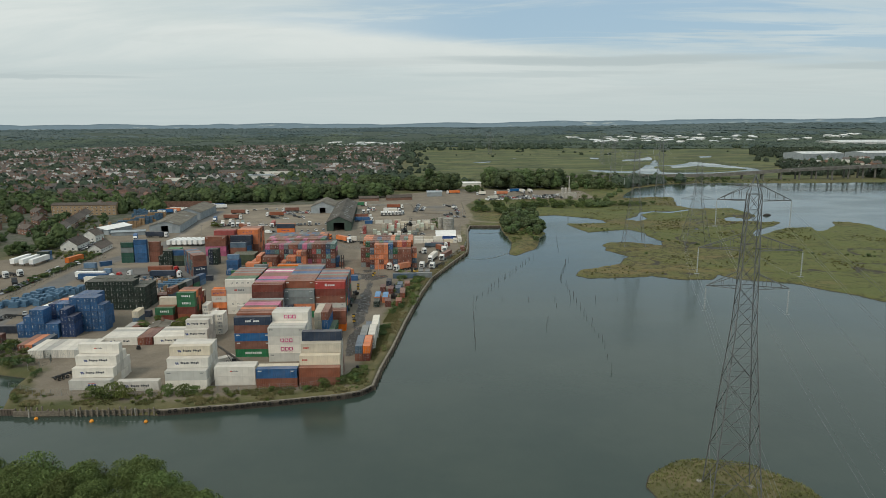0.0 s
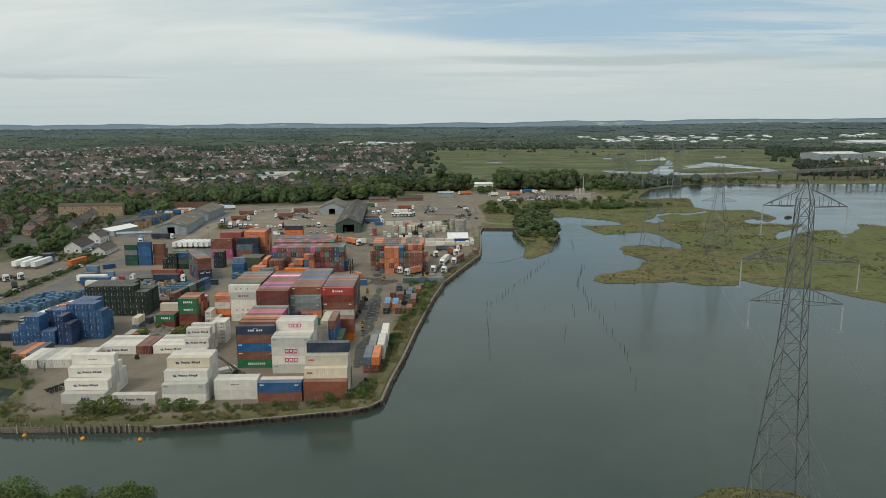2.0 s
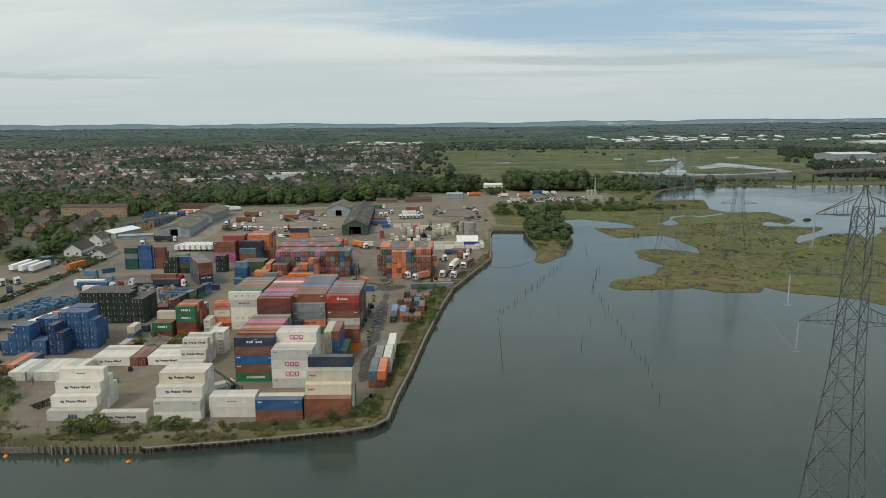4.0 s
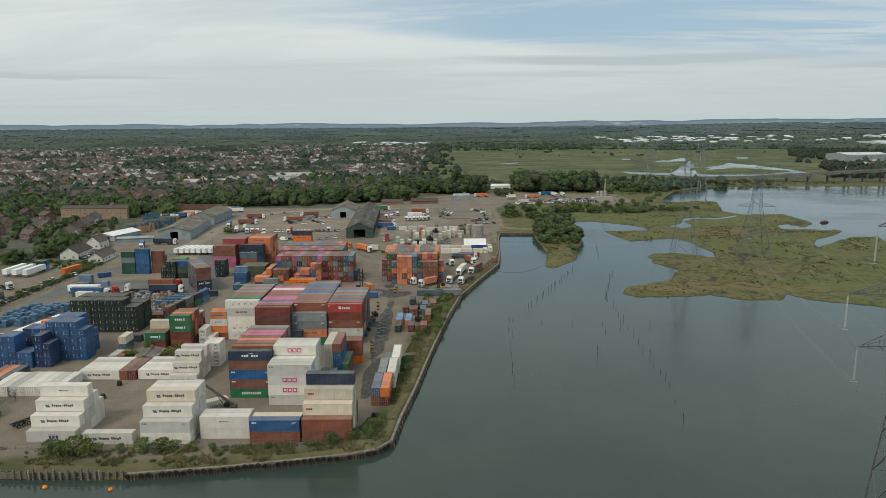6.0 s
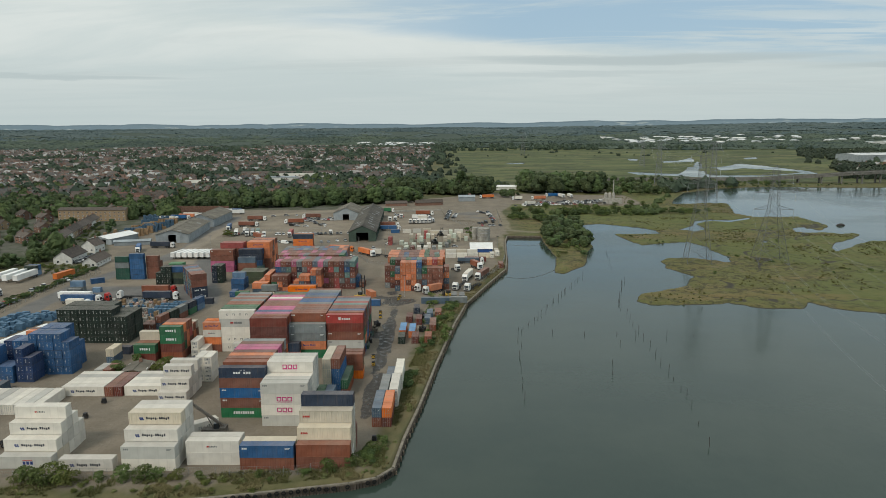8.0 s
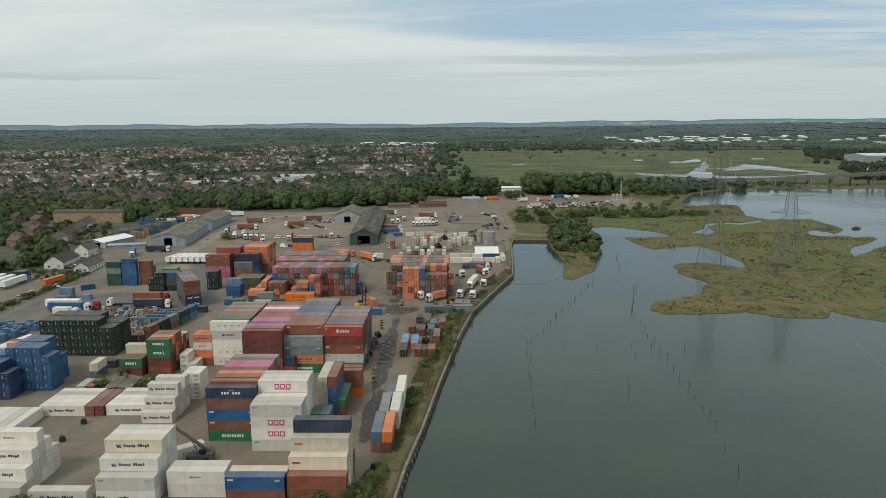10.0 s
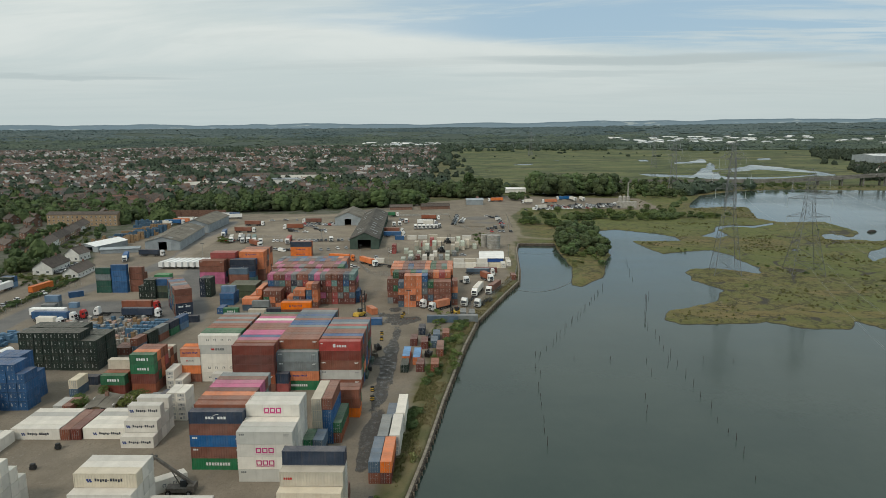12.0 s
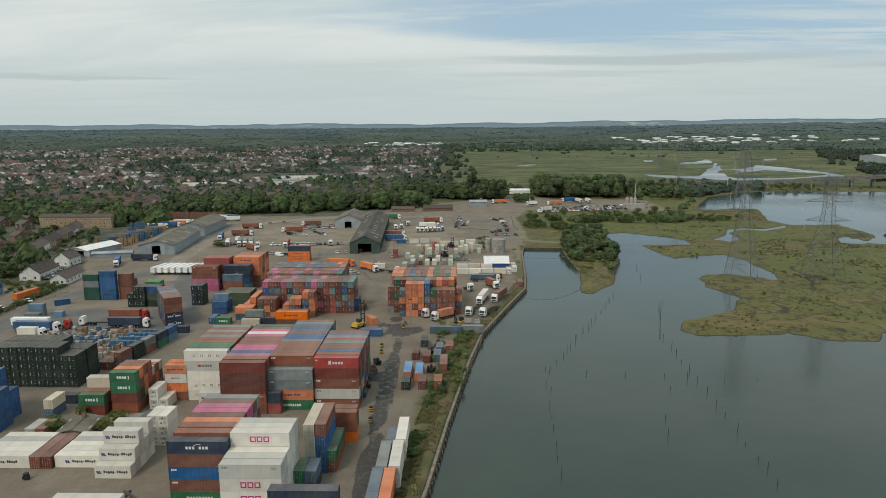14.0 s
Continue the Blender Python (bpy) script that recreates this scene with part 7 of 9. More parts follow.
# ---- vehicles ----
g = Geo()
for i in range(1):
    g.drum(0, 0, -0.14, 0.14, 0.5, 14, 0, "x")
    g.drum(0, 0, -0.16, 0.16, 0.26, 10, 1, "x")
lorry_wheel = g.mesh("wheel", RUBBER, STEEL)
g = Geo()
g.drum(0, 0, -0.1, 0.1, 0.32, 12, 0, "x")
g.drum(0, 0, -0.115, 0.115, 0.19, 10, 1, "x")
car_wheel = g.mesh("wheel", RUBBER, STEEL)


def prism(g, prof, x0, x1, mat=0):
    """A side outline of (y, z) corners drawn across from x0 to x1."""
    a = [(x0, y, z) for y, z in prof]
    b = [(x1, y, z) for y, z in prof]
    g.face(a[::-1], mat)
    g.face(b, mat)
    for i in range(len(prof)):
        j = (i + 1) % len(prof)
        g.face([a[i], a[j], b[j], b[i]], mat)


def add_cab(root, cab):
    g = Geo()
    prism(g, [(0.1, 0.55), (0.0, 0.9), (0.0, 1.75), (0.28, 2.85), (0.75, 3.65), (2.0, 3.75), (2.2, 3.0), (2.2, 0.75)], -1.22, 1.22)
    g.box(-1.3, -1.22, 0.1, 0.35, 1.9, 2.5)
    g.box(1.22, 1.3, 0.1, 0.35, 1.9, 2.5)
    body_ = part("cab", g, cab, root)
    g = Geo()
    g.face([(-1.1, -0.012, 1.78), (1.1, -0.012, 1.78), (1.05, 0.245, 2.8), (-1.05, 0.245, 2.8)])
    g.box(-1.236, -1.222, 0.45, 1.25, 1.85, 2.6)
    g.box(1.222, 1.236, 0.45, 1.25, 1.85, 2.6)
    part("windscreen", g, GLASS, body_, "dark cab glass")
    g = Geo()
    g.box(-0.9, 0.9, -0.03, 0.0, 0.95, 1.55)
    g.box(-1.22, 1.22, -0.06, 0.15, 0.42, 0.72)
    part("grille", g, DARKSTEEL, body_)


def lorry(u, v, turn, cab=None, load=None, length=13.0, label="white articulated lorry parked in the yard", name="lorry", z=None, only_trailer=False):
    """An articulated lorry, its front at (u, v) facing south when turn is 0. load: None, 'bed', a paint for a boxed trailer."""
    root = tagged(new(name), label, "trailer" if only_trailer else "lorry", "lorries and trailers")
    root.matrix_basis = pose(u, v, (YARD + 0.03) if z is None else z, 0, 0, turn)
    ws = []
    if not only_trailer:
        add_cab(root, cab or WHITEPAINT)
        g = Geo()
        for s in (-0.45, 0.35):
            g.box(s, s + 0.1, 0.8, 6.2, 0.75, 1.0)
        g.box(-1.1, -0.5, 2.4, 3.6, 0.5, 1.0)
        g.box(0.5, 1.1, 2.4, 3.6, 0.5, 1.0)
        g.box(-0.5, 0.5, 4.2, 5.4, 1.0, 1.15)
        part("chassis", g, DARKSTEEL, root)
        ws += [1.2, 4.3, 5.5]
    if load is not None:
        y0 = 2.9
        g = Geo()
        for s in (-0.55, 0.4):
            g.box(s, s + 0.15, y0, y0 + length, 1.0, 1.3)
        for i in range(6):
            g.box(-1.2, 1.2, y0 + 0.2 + i * (length - 0.6) / 5, y0 + 0.4 + i * (length - 0.6) / 5, 1.1, 1.25)
        g.box(-0.7, -0.5, y0 + 2.2, y0 + 2.4, 0.05, 1.0)
        g.box(0.5, 0.7, y0 + 2.2, y0 + 2.4, 0.05, 1.0)
        part("trailer_bed", g, DARKSTEEL, root)
        ws += [y0 + length - 3.9, y0 + length - 2.6, y0 + length - 1.3]
        if load != "bed":
            g = Geo()
            b = container_body(length - 0.6, 2.7, True)
            g.v = [(1.22 - p[1], y0 + 0.3 + p[0], 1.3 + p[2]) for p in b.v]
            g.f, g.m = b.f, b.m
            for s in (0, 1):
                g.box(-1.06 + s * 1.07, -0.01 + s * 1.07, y0 + 0.33, y0 + 0.38, 1.45, 3.86)
            part("trailer_box", g, load, root)
    for y in ws:
        for s in (-1.05, 1.05):
            part("wheel", lorry_wheel, None, root, at=pose(s, y, 0.5))
    return root


def car_proto(paint, kind):
    root = tagged(new("van" if kind == "van" else "car"), {"van": "parked van", "car": "small parked hatchback car"}[kind] + " with " + paint.name.replace("_", " "), kind, "parked cars and vans")
    g = Geo()
    if kind == "car":
        prism(g, [(0, 0.3), (0.0, 0.62), (0.15, 0.75), (1.1, 0.88), (4.0, 0.92), (4.2, 0.7), (4.2, 0.3)], -0.86, 0.86)
        prism(g, [(1.05, 0.86), (1.75, 1.4), (3.2, 1.45), (3.95, 0.9)], -0.74, 0.74, 1)
        g.box(-0.7, 0.7, 1.8, 3.2, 1.38, 1.475)
        ys, L = (0.8, 3.4), 4.2
    else:
        prism(g, [(0, 0.35), (0.0, 0.95), (0.7, 1.2), (1.3, 2.1), (5.2, 2.2), (5.3, 0.35)], -0.95, 0.95)
        g.face([(-0.82, 0.72, 1.235), (0.82, 0.72, 1.235), (0.8, 1.26, 2.06), (-0.8, 1.26, 2.06)], 1)
        ys, L = (0.95, 4.2), 5.3
    part("body", g, [paint, GLASS], root)
    for y in ys:
        for s in (-0.8, 0.8):
            part("wheel", car_wheel, None, root, at=pose(s, y, 0.32))
    return root


GREYCAR = plain("silver_car_paint", (0.36, 0.37, 0.38), 0.35, 0.3, 0.1, 1.0)
BLACKCAR = plain("black_car_paint", (0.025, 0.026, 0.028), 0.3, 0.0, 0.1, 1.0)
random.seed(33)
PROTO = {}


def car(u, v, turn, z=None):
    paint = random.choice([WHITEPAINT, WHITEPAINT, GREYCAR, GREYCAR, GREYCAR, BLACKCAR, BLACKCAR, BLACKCAR, GREYCAR, REDPAINT, GREYCAR, BLACKCAR, BLACKCAR, WHITEPAINT])
    kind = "van" if random.random() < 0.09 else "car"
    zz = (YARD + 0.02) if z is None else z
    m = pose(u, v, zz, 0, 0, turn + random.uniform(-5, 5))
    if (paint.name, kind) not in PROTO:
        PROTO[paint.name, kind] = car_proto(paint, kind)
        PROTO[paint.name, kind].matrix_basis = m
    else:
        copy_thing(PROTO[paint.name, kind], m)


def car_row(ua, va, ub, vb, n, turn, skip=0.1, z=None):
    for i in range(n):
        if random.random() > skip:
            w = i / max(1, n - 1)
            car(ua + (ub - ua) * w + random.uniform(-0.3, 0.3), va + (vb - va) * w + random.uniform(-0.4, 0.4), turn, z)


car_row(-160, 531, -148, 530, 5, 20, 0.0)
car_row(-126, 526, -73, 530, 21, 12, 0.08)
car_row(-124, 532, -96, 531, 8, 200, 0.2)
for x, y, a in ((-112.7, 496, 60), (-107, 491, 60), (-104, 494, 55), (-85.5, 494, 20), (-81, 494.5, 20), (-75.6, 499, 20), (-70.5, 500, 20), (-148.6, 626, 80), (-138.6, 630, 80), (-131, 627, 10),
                (-119.3, 570, 70), (-116, 569, 75), (-109, 567, 75), (-110.5, 593, 60), (-108, 590, 60), (-106, 587, 60), (-104, 580, 60), (-57.5, 445.5, 75), (-54.7, 442, 80), (3.7, 477.6, 80),
                (-45, 624, 30), (-43, 628, 50), (-47, 630, 20), (-40, 620, 60), (-100, 572, 30), (-97, 575, 60), (-96, 566, 10), (-94, 606, 40), (-98, 612, 70), (-102, 600, 30)):
    car(x, y, a)
car_row(-194, 316, -193, 345, 12, 80, 0.0)
car_row(-119, 606, -96, 600, 9, 25, 0.1)
car_row(-121, 597, -112, 594, 4, 25, 0.1)
car_row(-215, 452, -206, 443, 5, 40, 0.0)
car_row(-196, 362, -196, 366, 2, 60, 0.0)
car_row(-2, 604, 1, 656, 12, 80, 0.15)
car_row(4, 612, 6, 634, 5, 80, 0.2)
car_row(36, 592, 34, 652, 14, 85, 0.1)
car_row(30, 640, 26, 650, 3, 60, 0.0)
car_row(24, 566, 38, 566, 6, 15, 0.1)
car_row(22, 578, 33, 584, 5, 15, 0.2)
for i in range(5):
    car_row(62 + i * 6, 690 + i * 7, 150 + i * 4, 712 + i * 7, 24, 20, 0.18)
car_row(-211, 428, -212, 446, 8, 75, 0.0)
car_row(-205.5, 432, -206, 448, 6, 75, 0.1)
car_row(-196, 372, -192, 385, 2, 60, 0.0)
car_row(-172, 268, -160, 282, 5, 30, 0.2)
car_row(-48, 470, -40, 486, 3, 30, 0.2)

BROWNLOAD, ORANGELOAD, NAVYLOAD, WHITELOAD, REDLOAD, BLUELOAD = (cpaint(k) for k in "ronweb")
orange = "white lorry carrying an orange container"
brown = "white lorry carrying a brown container"
lorry(-13.5, 356.0, -48, WHITEPAINT, ORANGELOAD, 7.5, orange)
lorry(-17.5, 361.0, -55, WHITEPAINT, None, label="white tractor unit without a trailer")
lorry(0.5, 363.0, -22, WHITEPAINT, "bed", 12, "white lorry with an empty red skeletal trailer")
lorry(6.0, 361.5, -28, WHITEPAINT, "bed", 12, "white lorry with an empty red skeletal trailer")
lorry(5.5, 380.0, -14, WHITEPAINT, WHITELOAD, 12.6, "white lorry carrying a white container")
lorry(12.0, 384.0, -22, WHITEPAINT, BROWNLOAD, 12.6, brown)
lorry(3.0, 405.0, 30, WHITEPAINT, None, label="white tractor unit beside the quay road")
lorry(15.0, 409.0, 25, WHITEPAINT, BROWNLOAD, 7.5, brown)
lorry(17.5, 424.0, 80, WHITEPAINT, "bed", 12.5, "white lorry with an empty skeletal trailer")
lorry(-34.0, 443.0, 62, WHITEPAINT, "bed", 12, "white lorry turning with an empty trailer")
lorry(-46.0, 446.0, 40, WHITEPAINT, ORANGELOAD, 12.5, orange)
lorry(-60.0, 462.0, 80, ORANGEPAINT, ORANGELOAD, 12.5, "orange lorry with an orange container by the barn")
for u, v, cab, load, label in ((-222, 602, WHITEPAINT, WHITELOAD, "white lorry with a white box trailer before the brick wall"), (-215, 609, WHITEPAINT, BLUELOAD, "white lorry with a blue box trailer before the brick wall"),
                               (-211, 616, WHITEPAINT, ORANGELOAD, "white lorry with an orange load before the brick wall"), (-210, 623, WHITEPAINT, WHITELOAD, "white lorry with a white box trailer before the brick wall")):
    lorry(u, v, 90, cab, load, 13, label)
lorry(-151, 350, -90, WHITEPAINT, "bed", 13, "white lorry with an empty low trailer on the asphalt")
lorry(-122.5, 347.5, -270, WHITEPAINT, NAVYLOAD, 13, "white lorry carrying a navy container on the asphalt")
lorry(-128, 359.0, -270, REDPAINT, BROWNLOAD, 13, "red lorry carrying a brown container on the asphalt")
lorry(-154, 341.5, -272, WHITEPAINT, BLUELOAD, 15, "white lorry with a blue box trailer on the asphalt")
lorry(-152, 345.5, -270, REDPAINT, "bed", 10, "red tractor with an empty trailer")
lorry(-158, 347, 90, None, TARP, 15, "white box trailer parked on its legs", "box_trailer", only_trailer=True)
lorry(-155, 334.0, -272, WHITEPAINT, WHITELOAD, 7.5, "white delivery lorry with a plain box")
lorry(-212, 350, 60, WHITEPAINT, "bed", 9, "white lorry with an empty trailer on the gravel")
lorry(-207, 354, 60, WHITEPAINT, "bed", 9, "white lorry with an empty trailer on the gravel")
lorry(-199, 334, 30, DARKSTEEL, None, label="dark tractor unit beside the fence")
lorry(-156, 274, 80, WHITEPAINT, "bed", 12, "white lorry with a low trailer behind the blue stacks")
for i, (x, y) in enumerate(((-228, 379), (-222.2, 377.5), (-216.5, 377))):
    lorry(x, y, -2, None, TARP, 17, "white box trailer parked in a row", "box_trailer", only_trailer=True)
lorry(-199, 380.5, -10, None, ORANGEPAINT, 13.5, "orange-red box trailer parked on the gravel", "box_trailer", only_trailer=True)
TEALLOAD, GREYLOAD, GREENLOAD = cpaint("t"), cpaint("a"), cpaint("g")
LORRY_PARK = ((-150, 601, 88, BROWNLOAD, brown), (-147.3, 568, 88, BROWNLOAD, brown), (-123.5, 614, -88, BROWNLOAD, brown), (-131.0, 583, -88, BROWNLOAD, brown),
                        (-163.6, 546, 12, BLUELOAD, "white lorry with a blue box trailer"), (-151, 524, 14, WHITELOAD, "white box lorry in the lorry park"), (-147, 531, 14, WHITELOAD, "white box lorry in the lorry park"),
                        (-142.5, 521, 14, GREYLOAD, "grey box lorry in the lorry park"), (-139, 522, 14, GREYLOAD, "grey box lorry in the lorry park"), (-135, 521, 14, TEALLOAD, "white lorry carrying a teal container"), (-130, 519, 14, None, "grey tractor unit in the lorry park"),
                        (-112, 517, 6, REDLOAD, "white lorry carrying a red container"), (-85, 526, 8, None, "white tractor unit in the lorry park"), (-126, 505, 40, BROWNLOAD, brown))
BACK_YARD = ((-39.5, 564, 88, BROWNLOAD, brown), (-37, 546, 88, BLUELOAD, "white lorry with a blue box trailer"), (-49, 594, 10, None, "white tractor unit behind the barn"), (-45, 597, 10, None, "white tractor unit behind the barn"), (-41, 612, 20, None, "white tractor unit behind the barn"),
                        (-15, 632, 88, BROWNLOAD, brown), (-16.5, 600, 86, WHITELOAD, "white box lorry in the back yard"), (-17, 604, 86, TARP, "white box trailer lorry in the back yard"), (-14, 587, 50, None, "white tractor unit in the back yard"),
                        (-32, 581, 0, None, "white tractor unit in a row"), (-29, 581, 0, None, "white tractor unit in a row"), (-26, 581, 0, None, "white tractor unit in a row"), (-23, 581.5, 0, None, "white tractor unit in a row"), (-20, 582, 0, None, "white tractor unit in a row"), (-17, 582, 0, NAVYLOAD, "white lorry with a navy box trailer"),
                        (-50, 652, 88, GREENLOAD, "lorry carrying a bright green container"),
                        (-195, 640, -80, TARP, "white box trailer lorry behind the shed"), (-200, 650, -80, BLUELOAD, "white lorry with a blue box trailer"), (-208, 648, -80, TARP, "white box trailer lorry behind the shed"),
                        (-176, 478, 88, NAVYLOAD, "dark lorry with a box trailer by the shed"), (-191, 459, 20, BLUELOAD, "white lorry with a blue box trailer"),
                        (62, 745, -80, WHITELOAD, "white box lorry in the far yard"), (82, 748, -80, ORANGELOAD, orange), (70, 700, -75, WHITELOAD, "white box lorry in the far yard"), (118, 765, 20, WHITELOAD, "white box lorry in the far yard"),
                        (126, 764, 10, WHITELOAD, "white box lorry in the far yard"), (100, 775, -80, BLUELOAD, "white lorry with a blue box trailer"), (20, 760, 0, BROWNLOAD, brown), (30, 762, -80, ORANGELOAD, orange))
for x, y, a, ld, lb in LORRY_PARK + BACK_YARD:
    lorry(x, y, a, WHITEPAINT, ld, 8.0 if ld is WHITELOAD else 12.5, lb)
# white trailers side by side
for i in range(7):
    lorry(-163 + i * 3.4, 437, -12, None, TARP, 13.5, "white refrigerated trailer in a tight row", "box_trailer", only_trailer=True)

# ---- reach stacker, mast truck and small plant ----
rs = tagged(new("reach_stacker"), "dark grey reach stacker with a raised boom", "reach stacker")
rs.matrix_basis = pose(-61.5, 213.5, YARD, 0, 0, 0) @ Matrix.Diagonal((0.8, 0.8, 0.82, 1))
PLANTGREY = plain("dusty_plant_paint", (0.115, 0.105, 0.092), 0.7, 0.0, 0.35, 1.2)
g = Geo()
prism(g, [(-1.6, 0.8), (-1.6, 2.0), (0.6, 2.2), (1.6, 1.6), (1.6, 0.8)], -3.2, 3.6)
g.box(2.4, 4.2, -1.5, 1.5, 0.9, 2.6)
part("body", g, PLANTGREY, rs)
g = Geo()
g.box(0.4, 2.0, -0.8, 0.8, 2.1, 3.7)
part("cab", g, GLASS, rs)
g = Geo()
g.beam((3.4, 0, 2.6), (-5.6, 0.3, 9.2), 0.5)
g.beam((-3.6, 0.2, 7.7), (-7.2, 0.4, 10.4), 0.36)
g.beam((0.2, 0, 2.0), (-2.2, 0.1, 6.5), 0.16)
part("boom", g, PLANTGREY, rs)
g = Geo()
g.beam((-7.2, 0.4, 10.4), (-7.2, 0.4, 8.9), 0.2)
g.box(-7.5, -6.9, -2.8, 3.4, 8.4, 8.9)
part("spreader", g, DARKSTEEL, rs)
for x in (-2.6, 2.9):
    for y in (-1.6, 1.6):
        part("wheel", lorry_wheel, None, rs, at=pose(x, y, 0.75, 0, 0, 90) @ Matrix.Diagonal((2.6, 1.5, 1.5, 1)))
container(-70.5, 209.0, YARD, "C", L40, HC, 0, group="containers stacked by the quay", yaw=40)


def mast_truck(u, v, turn, h, paint, label):
    root = tagged(new("container_forklift"), label, "forklift")
    root.matrix_basis = pose(u, v, YARD, 0, 0, turn)
    g = Geo()
    for s in (-0.9, 0.65):
        g.box(s, s + 0.25, -0.6, -0.2, 0.3, h)
    for i in range(5):
        g.box(-0.9, 0.9, -0.5, -0.3, 0.6 + i * h / 5.2, 0.9 + i * h / 5.2)
    part("mast", g, DARKSTEEL, root)
    g = Geo()
    prism(g, [(0, 0.7), (0, 1.8), (2.2, 2.0), (4.6, 2.1), (5.0, 0.8)], -1.4, 1.4)
    part("body", g, paint, root)
    g = Geo()
    g.box(-0.7, 0.7, 1.2, 2.8, 1.9, 3.4)
    part("cab", g, GLASS, root)
    for y in (0.6, 4.2):
        for s in (-1.4, 1.4):
            part("wheel", lorry_wheel, None, root, at=pose(s, y, 0.65) @ Matrix.Diagonal((1.6, 1.3, 1.3, 1)))
    return root


mast_truck(-40.6, 350.0, 150, 10.5, YELLOW, "yellow empty-container forklift with a tall dark mast")
mast_truck(-10.5, 488.0, 20, 7.0, DARKSTEEL, "dark container forklift in the back yard")
mast_truck(-7.0, 520.0, 20, 6.5, DARKSTEEL, "dark container forklift in the back yard")
lorry(-107.0, 213.5, 150, REDPAINT, "bed", 9, "red tractor with a black low trailer by the fence", z=YARD + 0.03)
for x, y in ((-99, 233), (-99, 223), (-20.5, 209.5)):
    g = Geo()
    g.box(-0.6, 0.6, -0.5, 0.5, 0.25, 0.9)
    g.box(-0.45, 0.45, -0.4, 0.4, 0.9, 1.5)
    g.drum(0, 0.3, -0.65, 0.65, 0.28, 10, 0, "x")
    tagged(part("generator_set", g, DARKSTEEL, at=pose(x, y, YARD)), "small dark generator set on the concrete", "generator", "small plant")
# striped stacks of tyres beside the road
for x, y in ((-29.6, 317.5), (-30.2, 324), (-26.5, 263), (-27.3, 270), (-24.4, 347), (-24.0, 351), (-14.5, 364)):
    root = tagged(new("tyre_bollard"), "stack of yellow and black painted tyres beside the road", "bollard", "tyre bollards")
    root.matrix_basis = pose(x, y, YARD)
    for i in range(5):
        g = Geo()
        g.drum(0, 0, i * 0.28, i * 0.28 + 0.26, 0.62, 14, 0, taper=0.95)
        part("tyre", g, YELLOW if i % 2 else RUBBER, root)


# ---- stacks of crates and bales ----
def bale(u, v, z, s, paint, label, group):
    join_plant({"blue crate stacks": "blue_crate_stacks", "pallet stacks": "pallet_stacks"}.get(group, "scrap_bales"), label, CRATE[paint], pose(u, v, z, 0, 0, random.uniform(-6, 6)) @ Matrix.Diagonal((s, s, s, 1)))


def crate_geo():
    g = Geo()
    for i in range(3):
        g.box(-0.58, 0.58, -0.5 + i * 0.44, -0.38 + i * 0.44, 0.0, 0.12)
    for i in range(6):
        z = 0.14 + i * 0.17
        for y in (-0.52, 0.48):
            g.box(-0.6, 0.6, y, y + 0.04, z, z + 0.14)
        for x in (-0.6, 0.56):
            g.box(x, x + 0.04, -0.48, 0.48, z, z + 0.14)
    g.box(-0.58, 0.58, -0.5, 0.5, 0.1, 1.12)
    return g


CRATEBLUE = plain("blue_plastic_crate", (0.072, 0.145, 0.225), 0.6, 0.0, 0.25, 1.0, 0.25)
CRATEWOOD = plain("raw_timber_crate", (0.26, 0.175, 0.10), 0.85, 0.0, 0.3, 1.0, 0.3)
CRATEGREY = plain("pale_scrap_bale", (0.48, 0.46, 0.42), 0.8, 0.0, 0.4, 1.0, 0.4)
CRATE = {k: crate_geo().mesh("crate", m) for k, m in (("b", CRATEBLUE), ("w", CRATEWOOD), ("g", CRATEGREY), ("c", plain("pink_scrap_bale", (0.36, 0.25, 0.21), 0.8, 0.0, 0.4, 1.0, 0.4)))}
random.seed(44)


def crate_yard(n, u0, u1, v0, v1, kinds, big, high, label, group):
    for i in range(n):
        u, v = random.uniform(u0, u1), random.uniform(v0, v1)
        k = random.choice(kinds)
        for j in range(random.randint(1, high)):
            bale(u, v, YARD + j * 1.13 * big, big, k, label, group)


blue_l, wood_l, grey_l = "stacked blue plastic crate in the open yard", "stacked raw timber pallet crate in the yard", "pale mixed scrap bale in the yard"
for r in range(8):
    for c_ in range(4):
        u0, v0, wide = -182 + c_ * 4.7 + r * 0.8 + random.uniform(-0.5, 0.5), 291 + r * 4.0 + c_ * 1.1 + random.uniform(-0.4, 0.4), random.randint(2, 3)
        for i in range(wide):
            for q in range(2):
                for j in range(random.choice((1, 2, 2))):
                    bale(u0 + i * 1.42, v0 + q * 1.25, YARD + j * 1.25, 1.15, "b", blue_l, "blue crate stacks")
for r in range(4):
    for i in range(6):
        bale(-145 + i * 2.2, 322 + r * 3.2, YARD, 1.6, "b", blue_l, "blue crate stacks")
crate_yard(210, -156, -120, 308, 341, "ggbgwgc", 1.15, 2, grey_l, "scrap bales")
for r in range(5):
    for i in range(7):
        for j in range(1 + (r < 3)):
            bale(-124 + i * 1.9 + r * 0.8, 322 + r * 4.4, YARD + j * 1.5, 1.35, "b", blue_l, "blue crate stacks")
for r in range(9):
    hi = random.randint(1, 2)
    for i in range(13):
        k = "b" if (r in (3, 4, 7) or (r == 6 and i > 6)) else "w"
        hi = max(1, min(3, hi + random.choice((-1, 0, 0, 1))))
        for j in range(hi):
            bale(-241 + i * 1.95 + r * 0.4, 520 + r * 6.6 + i * 0.5, YARD + j * 1.75, 1.58, k, wood_l if k == "w" else blue_l, "pallet stacks")
